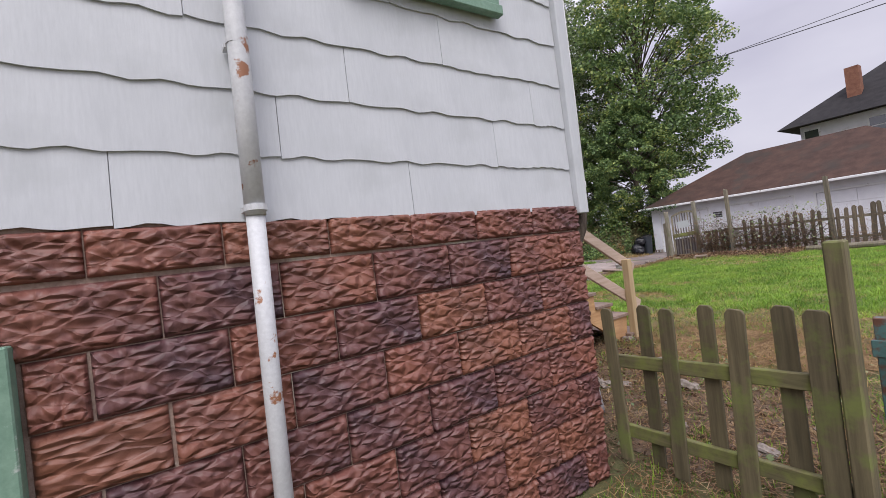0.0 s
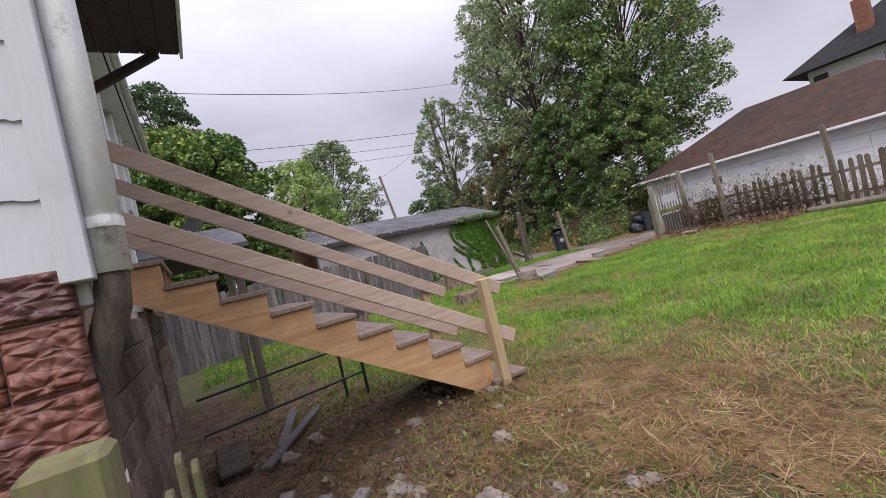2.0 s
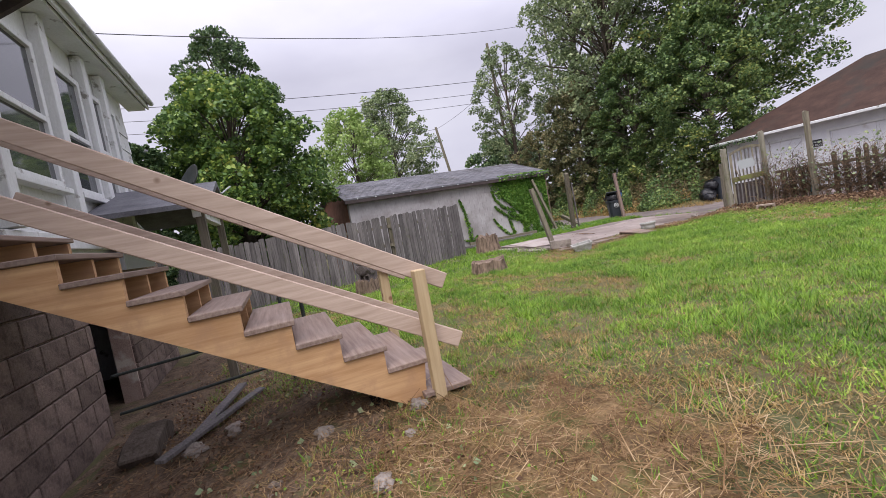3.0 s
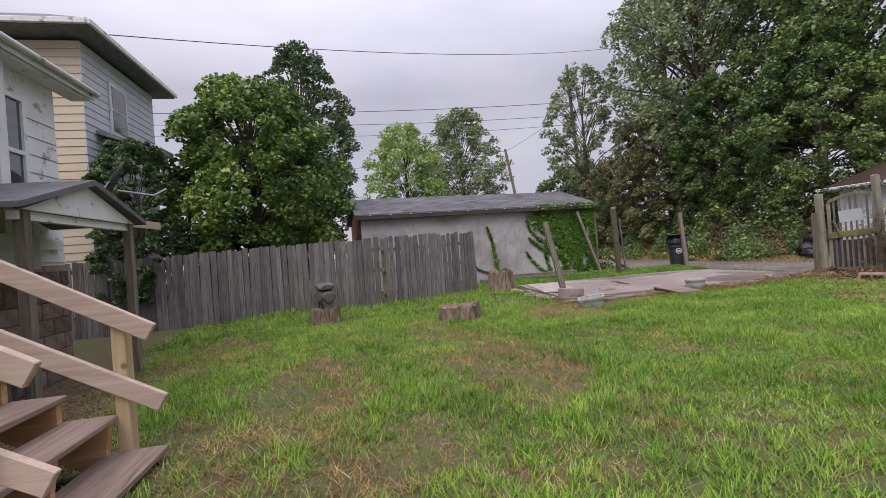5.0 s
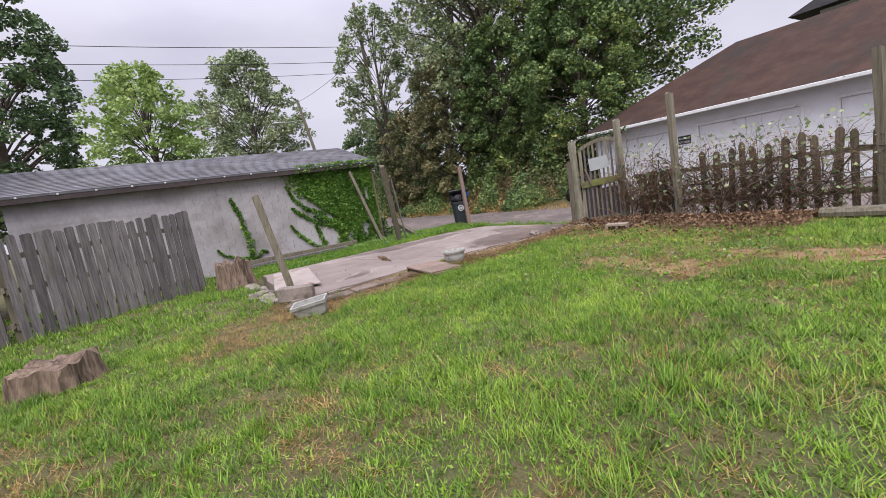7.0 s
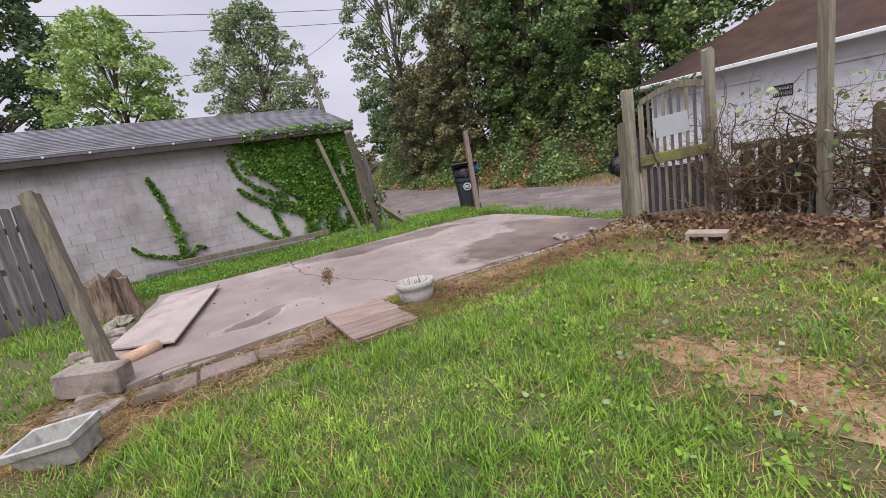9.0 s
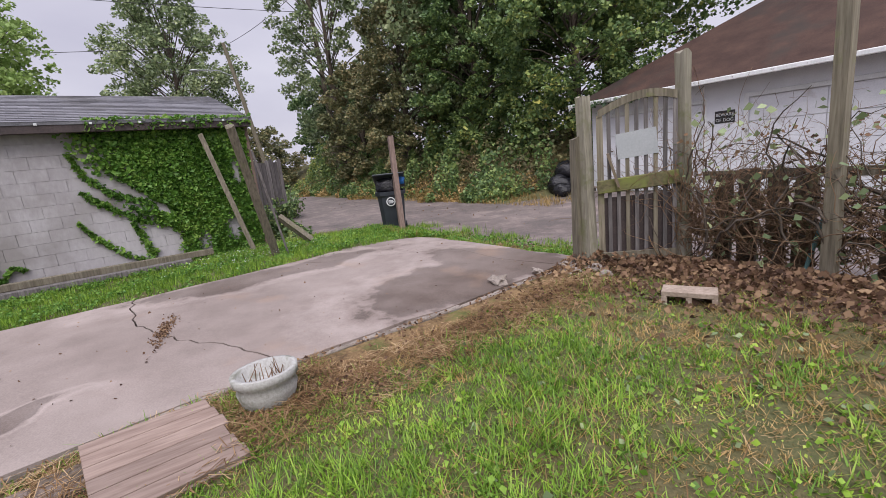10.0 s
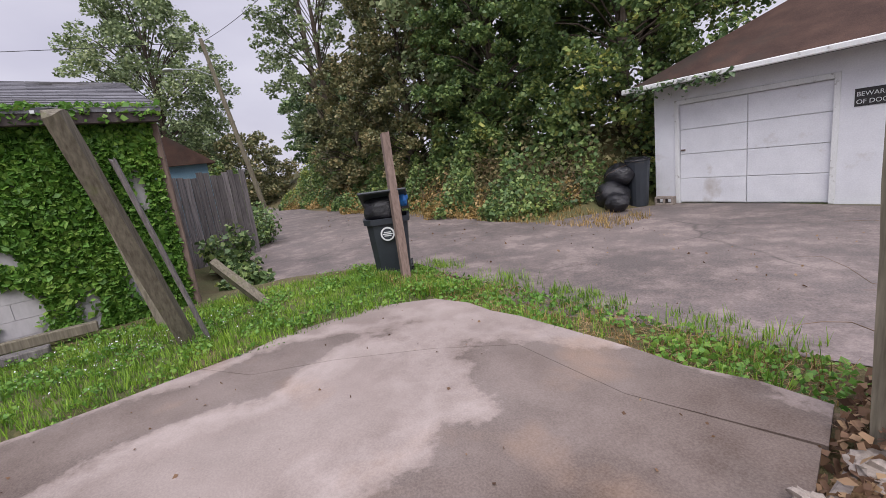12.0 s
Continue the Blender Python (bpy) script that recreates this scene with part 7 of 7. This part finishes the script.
patch("ground_soil_stairs", -1.1, 5.1, 2.5, 0.95, M["soil"], "bare brown soil beside and under the stairs", 1)
patch("ground_straw_bed", -0.1, 6.75, 1.3, 0.75, M["straw_soil"], "tan soil under matted straw", 2)
patch("ground_bare_patch", -4.8, 16.3, 0.62, 0.27, M["sand_soil"], "sandy bare patch in the lawn", 3)
patch("ground_bare_patch_b", -3.9, 16.2, 0.5, 0.36, M["sand_soil"], "sandy bare patch in the lawn", 4)
patch("ground_bare_patch_c", -3.0, 17.3, 0.9, 0.28, M["sand_soil"], "long sandy bare patch in the lawn", 5)
patch("ground_edge_soil", -7.28, 12.7, 0.32, 0.9, M["straw_soil"], "dry soil along the drive edge", 6)
patch("ground_leaf_bed", -6.1, 19.45, 2.2, 0.6, M["soil"], "dark leaf-covered soil under the fence", 7)

# rough growth by the house corner and along the path
v, q = blades(9000, 0.05, 2.6, 2.6, 4.9, 0.07, 0.004, lambda x, y: rng.uniform(0, 1, len(x)) < 0.55)
mesh_of("lawn_grass", v, q, M["grass"], "stuff", "thin grass and weeds by the house corner", "grass")
v, q = straws(7000, lambda x, y: rng.uniform(0, 1, len(x)) < 0.6, (0.05, 2.6, 2.4, 5.2), 0.12, 0.04)
mesh_of("straw", v, q, M["straw"], "stuff", "dry straw round the picket fence", "straw")
v, q = straws(5200, lambda x, y: rng.uniform(0, 1, len(x)) < bare(x, y), (-6.6, -2.2, 14.9, 18.2), 0.07, 0.02)
mesh_of("straw", v, q, M["straw"], "stuff", "clippings over the sandy patches", "straw")
v, q = weeds(16000, lambda x, y: rng.uniform(0, 1, len(x)) < 0.9 * blob(x, y, -4.6, 16.6, 2.6, 1.8) * smooth01(0.42, 0.62, field(x, y, 0.16, 52)), 0.026, (-8, -2, 14.0, 19.0))
mesh_of("weed", v, q, M["grass"], "stuff", "small weeds over the sandy patches", "weeds")
patch("ground_soil_house", -4.4, 4.4, 2.6, 1.2, M["soil"], "bare soil beside the house foundation", 8)
patch("ground_drive_edge", -7.98, 17.3, 0.34, 1.9, M["straw_soil"], "dry tan soil along the drive edge", 9)
v, q = straws(26000, lambda x, y: rng.uniform(0, 1, len(x)) < 0.25 + field(x, y, 0.3, 51) * smooth01(-7.2, -7.6, x) * (x > -7.95 - 0.3 * (y > 15.9)), (-8.2, -7.1, 12.2, 19.0), 0.13, 0.06)
mesh_of("straw", v, q, M["straw"], "stuff", "straw along the drive edge", "straw")
v, q = straws(4200, lambda x, y: rng.uniform(0, 1, len(x)) < 0.7, (-13.5, -8.4, 19.5, 20.5), 0.12, 0.05)
mesh_of("straw", v, q, M["straw"], "stuff", "dry stalks on the alley verge", "straw")
v, q = weeds(5200, lambda x, y: rng.uniform(0, 1, len(x)) < wave(x, y, 2.2, 1.0), 0.04, (-14.1, -8.2, 19.4, 20.5))
v[:, 2] += 0.02
mesh_of("weed", v, q, M["ivy"], "stuff", "leafy weeds on the alley verge", "weeds")
# litter over drive and alley
n = 150
x, y = rng.uniform(-11.8, -8.2, n), rng.uniform(12.8, 19.4, n)
v, q = leaves(np.stack([x, y, slab_top(x, y) + 0.008 + 0 * x], 1), 0.011 + 0.014 * rng.uniform(0, 1, n) ** 3, 0.05)
mesh_of("leaf_litter", v, q, M["dead_leaf"], "stuff", "scattered leaf bits on the drive", "leaves")
n = 420
x, y = rng.uniform(-26, -9, n), 20.7 + 4.2 * rng.uniform(0, 1, n) ** 0.6
v, q = leaves(np.stack([x, y, np.maximum(gz(x, y), -0.13) + 0.035], 1), 0.012 + 0.03 * rng.uniform(0, 1, n) ** 3, 0.05)
mesh_of("leaf_litter", v, q, M["dead_leaf"], "stuff", "scattered dead leaves on the alley", "leaves")
mesh_of("straw", *straws(260, lambda x, y: np.ones(len(x), bool), (0.2, 1.6, 4.3, 5.4), 0.2, 0.06), M["straw"], "stuff", "straw behind the picket fence", "straw")
# low broad leaves in the grass strip and on the verge
n = 16000
x, y = rng.uniform(-14.2, -11.9, n), rng.uniform(12.3, 20.4, n)
ok = rng.uniform(0, 1, n) < smooth01(0.4, 0.7, field(x, y, 0.35, 61))
x, y = x[ok], y[ok]
strip_weed = leaves(np.stack([x, y, gz(x, y) + rng.uniform(0.03, 0.10, len(x))], 1), 0.03, 0.3)
mesh_of("clover", *strip_weed, M["ivy"], "stuff", "clover and plantain in the grass strip", "weeds")
n = 260
x, y = rng.normal(-12.9, 0.35, n), rng.normal(16.4, 0.5, n)
mesh_of("flower", *leaves(np.stack([x, y, gz(x, y) + rng.uniform(0.10, 0.2, n)], 1), 0.011, 0.3), M["white_print"], "stuff", "tiny white flowers below the ivy", "flowers")
n = 3500
x, y = rng.uniform(-8.25, -7.2, n), rng.uniform(15.7, 19.2, n)
ok = rng.uniform(0, 1, n) < field(x, y, 0.3, 63)
x, y = x[ok], y[ok]
mesh_of("dead_leaves", *leaves(np.stack([x, y, gz(x, y) + rng.uniform(0.015, 0.06, len(x))], 1), 0.024, 0.3), M["dead_leaf"], "stuff", "dead leaves along the drive edge", "leaves")
n = 300
x = rng.normal(-9.9, 0.24, n)
y = 15.03 - 0.35 * (x + 9.85) * 0.7 + rng.normal(0, 0.04, n)
mesh_of("dead_leaves", *leaves(np.stack([x, y, slab_top(x, y) + rng.uniform(0.006, 0.02, n)], 1), 0.02, 0.25), M["dead_leaf"], "stuff", "dead leaves gathered in the drive crack", "leaves")



# ---- wall blocks, siding shingles, roof shingles ----
def rock_block(length, height, seed):
    """A rock-faced block: pillowed facets with deep grooves, back at x = 0."""
    nx, nz = 34, 18
    verts, faces = [], []
    slant = random.Random(seed).uniform(-0.35, 0.35)
    for j in range(nz + 1):
        for i in range(nx + 1):
            u, w = i / nx, j / nz
            y, z = (u - 0.5) * length, (w - 0.5) * height
            p = Vector((y * 13 + z * slant * 20 + seed * 7.3, z * 27 + y * slant * 9, seed * 3.1))
            p += 0.45 * noise.noise_vector(Vector((y * 11, z * 11, seed)))
            d = noise.voronoi(p)[0]
            ridge = min(1.0, (d[1] - d[0]) * 2.3) ** 0.6
            edge = min(1.0, min(u, 1 - u) * length / 0.011, min(w, 1 - w) * height / 0.011)
            x = 0.012 + edge * (0.006 + 0.019 * ridge + 0.008 * noise.noise(Vector((y * 5, z * 5, seed + 9))))
            verts.append((x if edge > 0 else 0.006, y, z))
    for j in range(nz):
        for i in range(nx):
            a = j * (nx + 1) + i
            faces.append((a, a + 1, a + nx + 2, a + nx + 1))
    b0 = len(verts)
    ring = [i for i in range(nx + 1)] + [j * (nx + 1) + nx for j in range(1, nz + 1)] + [nz * (nx + 1) + i for i in range(nx - 1, -1, -1)] + [j * (nx + 1) for j in range(nz - 1, 0, -1)]
    for i in ring:
        verts.append((-0.03, verts[i][1], verts[i][2]))
    m = len(ring)
    for k in range(m):
        faces.append((ring[k], b0 + k, b0 + (k + 1) % m, ring[(k + 1) % m]))
    me = bpy.data.meshes.new("block")
    me.from_pydata(verts, [], faces)
    me.materials.append(M["block"])
    for f in me.polygons:
        f.use_smooth = True
    return me


PITCH, ROW = 0.43, 0.235
blocks = [rock_block(PITCH - 0.005, ROW - 0.005, s) for s in range(7)]
low_blocks = [rock_block(PITCH - 0.005, 0.165, 20 + s) for s in range(3)]
halves = [rock_block(PITCH / 2 - 0.005, ROW - 0.005, 30 + s) for s in range(2)]


def lay(mesh, parent, world):
    ob = new("block", mesh)
    ob.parent = parent
    off = Vector((0, 0, 0))
    top = parent
    while top:
        off += top.location
        top = top.parent
    ob.matrix_local = Matrix.Translation(-off) @ world
    return ob


r = random.Random(3)
FACE = -0.035
for row in range(8):
    zc = 1.47 - ROW * (row + 0.5)
    if row == 7:
        zc = 1.47 - ROW * 7.5
    first = 3.10 if row % 2 else 3.315
    y = first + PITCH * 1.5
    if row % 2 == 0:
        y = first + PITCH * 0.5 + PITCH
    while y > -2.2:
        if y - PITCH / 2 < 1.205 < y + PITCH / 2 and zc < 1.35:
            e = y + PITCH / 2 - 0.006 - 1.207
            if e > 0.04:
                lay(r.choice(halves), foundation, pose(FACE, 1.207 + e / 2, zc) @ Matrix.Diagonal((1, e / (PITCH / 2), 1, 1)))
        elif y + PITCH / 2 < 3.99 and not (y - PITCH / 2 < 1.2 and y + PITCH / 2 > 0.2 and zc < 1.35):
            lay(r.choice(blocks), foundation, pose(FACE, y, zc, 0 if r.random() < 0.5 else 180, r.uniform(-0.6, 0.6), 0) )
        elif y - PITCH / 2 < 3.92 <= y + PITCH / 2:
            e = 3.955 - (y - PITCH / 2)
            if e > 0.05:
                m = pose(FACE, 3.955 - e / 2, zc) @ Matrix.Diagonal((1, e / (PITCH / 2), 1, 1))
                lay(r.choice(halves), foundation, m)
        y -= PITCH
y = 3.74
while y > -2.2:
    lay(r.choice(low_blocks), foundation, pose(FACE, y, 1.556 + 0.005 * (3.95 - y), -0.3, 0, 0))
    y -= PITCH + r.choice((0, 0, -0.02))
# plain unpainted blocks of the rear foundation, colour darkened for the shadow side
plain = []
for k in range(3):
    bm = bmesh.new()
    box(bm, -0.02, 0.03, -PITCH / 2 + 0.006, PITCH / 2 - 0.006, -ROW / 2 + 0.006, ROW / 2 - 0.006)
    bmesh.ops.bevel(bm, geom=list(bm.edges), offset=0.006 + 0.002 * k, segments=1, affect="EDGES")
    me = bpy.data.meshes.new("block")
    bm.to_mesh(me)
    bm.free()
    me.materials.append(M["shaded_block"])
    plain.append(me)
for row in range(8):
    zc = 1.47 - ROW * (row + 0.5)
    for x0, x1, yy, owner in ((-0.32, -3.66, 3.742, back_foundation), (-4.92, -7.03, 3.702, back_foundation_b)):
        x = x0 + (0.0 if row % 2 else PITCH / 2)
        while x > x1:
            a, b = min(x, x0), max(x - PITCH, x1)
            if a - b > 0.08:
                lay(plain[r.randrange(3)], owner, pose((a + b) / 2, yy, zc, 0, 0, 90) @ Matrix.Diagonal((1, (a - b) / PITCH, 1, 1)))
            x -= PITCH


def shingle(length, height, seed):
    """One siding shingle: waved lower edge standing proud, tucked-in upper edge."""
    n = 26
    rr = random.Random(seed)
    ph = rr.uniform(0, 6)
    verts, faces = [], []
    for i in range(n + 1):
        u = i / n
        y = (u - 0.5) * length
        wav = 0.006 * math.sin(length * 4.1 * math.tau * u + ph) + 0.003 * math.sin(u * 7.3 * math.tau + ph * 2)
        verts += [(0.019, y, wav), (0.007, y, height), (0.009, y, wav), (-0.002, y, height)]
    for i in range(n):
        a = i * 4
        faces += [(a, a + 4, a + 5, a + 1), (a + 2, a + 6, a + 4, a), (a + 1, a + 5, a + 7, a + 3)]
    faces += [(0, 1, 3, 2), (n * 4, n * 4 + 2, n * 4 + 3, n * 4 + 1)]
    me = bpy.data.meshes.new("shingle")
    me.from_pydata(verts, [], faces)
    me.materials.append(M["siding"])
    return me


SH = 0.274
shingles = [shingle(1.2175, SH + 0.03, s) for s in range(5)]
cuts = [shingle(0.303, SH + 0.03, 10 + s) for s in range(2)]
for course in range(10):
    z = 1.605 + SH * course
    off = (0.0, 0.62, 0.28, 0.93)[course % 4]
    y = 3.925 - off - 0.61
    if off > 0.25:
        ob = lay(cuts[course % 2], wall_side, pose(-0.035, 3.925 - off / 2, z + 0.021 * off / 2, -1.2, 0, 0) @ Matrix.Diagonal((1, (off - 0.002) / 0.303, 1, 1)))
        ob.name = "shingle"
    elif off > 0:
        ob = lay(cuts[course % 2], wall_side, pose(-0.035, 3.925 - off / 2, z + 0.021 * off / 2, -1.2, 0, 0) @ Matrix.Diagonal((1, (off - 0.004) / 0.303, 1, 1)))
        ob.name = "shingle"
    while y > -2.9:
        if not (course in (5, 6, 7, 8) and 1.84 < y < 4.04):
            ob = lay(shingles[r.randrange(5)], wall_side, pose(-0.035, y, z + 0.021 * (3.95 - y), -1.2, 0, 0))
            ob.name = "shingle"
        y -= 1.22
# rear wall clapboards
for k in range(9):
    z = 1.6 + k * 0.26
    for xa, xb in ((-1.40, -0.32), (-7.03, -6.42)):
        bm = bmesh.new()
        prism(bm, [(3.682, z), (3.70, z), (3.686, z + 0.255), (3.682, z + 0.255)], 0, xa, xb)
        part("clapboard", bm, M["white_old"], back_wall)

# painted blocks of the shed wall
wall_block = bmesh.new()
box(wall_block, -0.004, 0.012, -0.197, 0.197, -0.098, 0.098)
me = bpy.data.meshes.new("block")
wall_block.to_mesh(me)
wall_block.free()
me.materials.append(M["shed_wall"])
for row in range(13):
    y = 8.5
    if row % 2:
        lay(me, shed_wall, pose(-14.31, 8.4, row * 0.2 + 0.1) @ Matrix.Diagonal((1, 0.49, 1, 1)))
        y += 0.2
    while y < 17.2:
        a, b = y - 0.2, min(y + 0.2, 17.2)
        if b - a > 0.05:
            lay(me, shed_wall, pose(-14.31 + r.uniform(-0.001, 0.001), (a + b) / 2, row * 0.2 + 0.1) @ Matrix.Diagonal((1, (b - a) / 0.4, 1, 1)))
        y += 0.4

# shed roof courses, joined
V_, F_ = [], []
rr = random.Random(9)
slope = Vector((-16.62 + 14.02, 0, 3.54 - 2.70))
nrm = Vector((0.307, 0, 0.952))
for c in range(18):
    y = 8.1 + (0.0 if c % 2 else -0.15)
    while y < 17.42:
        w = 0.30
        y0, y1 = max(y, 8.1), min(y + w - 0.006, 17.42)
        if y1 > y0:
            t0, t1 = c / 18, (c + 1.15) / 18
            lift = 0.010 + rr.uniform(0, 0.004)
            p0, p1 = Vector((-14.02, 0, 2.70)) + slope * t0, Vector((-14.02, 0, 2.70)) + slope * min(t1, 1.0)
            b = len(V_)
            for p, l_ in ((p0, lift + 0.004), (p1, 0.004)):
                for yy in (y0, y1):
                    V_.append(tuple(p + nrm * l_ + Vector((0, yy, 0))))
            for yy in (y0, y1):
                V_.append(tuple(p0 + Vector((0, yy, 0))))
            F_ += [(b, b + 1, b + 3, b + 2), (b + 4, b + 5, b + 1, b)]
        y += w
M["slate_loose"] = surface("grey_shingle_courses", (0.115, 0.113, 0.125), (0.20, 0.198, 0.215), 1.2, 60, 0.85, 0.4, stain=(0.10, 0.095, 0.09), stain_scale=0.8, stain_at=(0.5, 0.7), vary=0.2, island=True)
me = bpy.data.meshes.new("roof_shingle")
me.from_pydata([(x + 15.8, y - 12.8, z) for x, y, z in V_], [], F_)
me.materials.append(M["slate_loose"])
ob = new("roof_shingle", me)
ob.parent = shed_roof
ob["kind"] = "stuff"
# the shed and all that clings to it stand a little askew to the drive
ASKEW = Matrix.Translation((-14.1, 11.5, 0)) @ pose(0, 0, 0, 0, 0, 5.0) @ Matrix.Translation((14.1, -11.5, 0))
for ob in [shed] + on_shed:
    ob.matrix_basis = ASKEW @ ob.matrix_basis
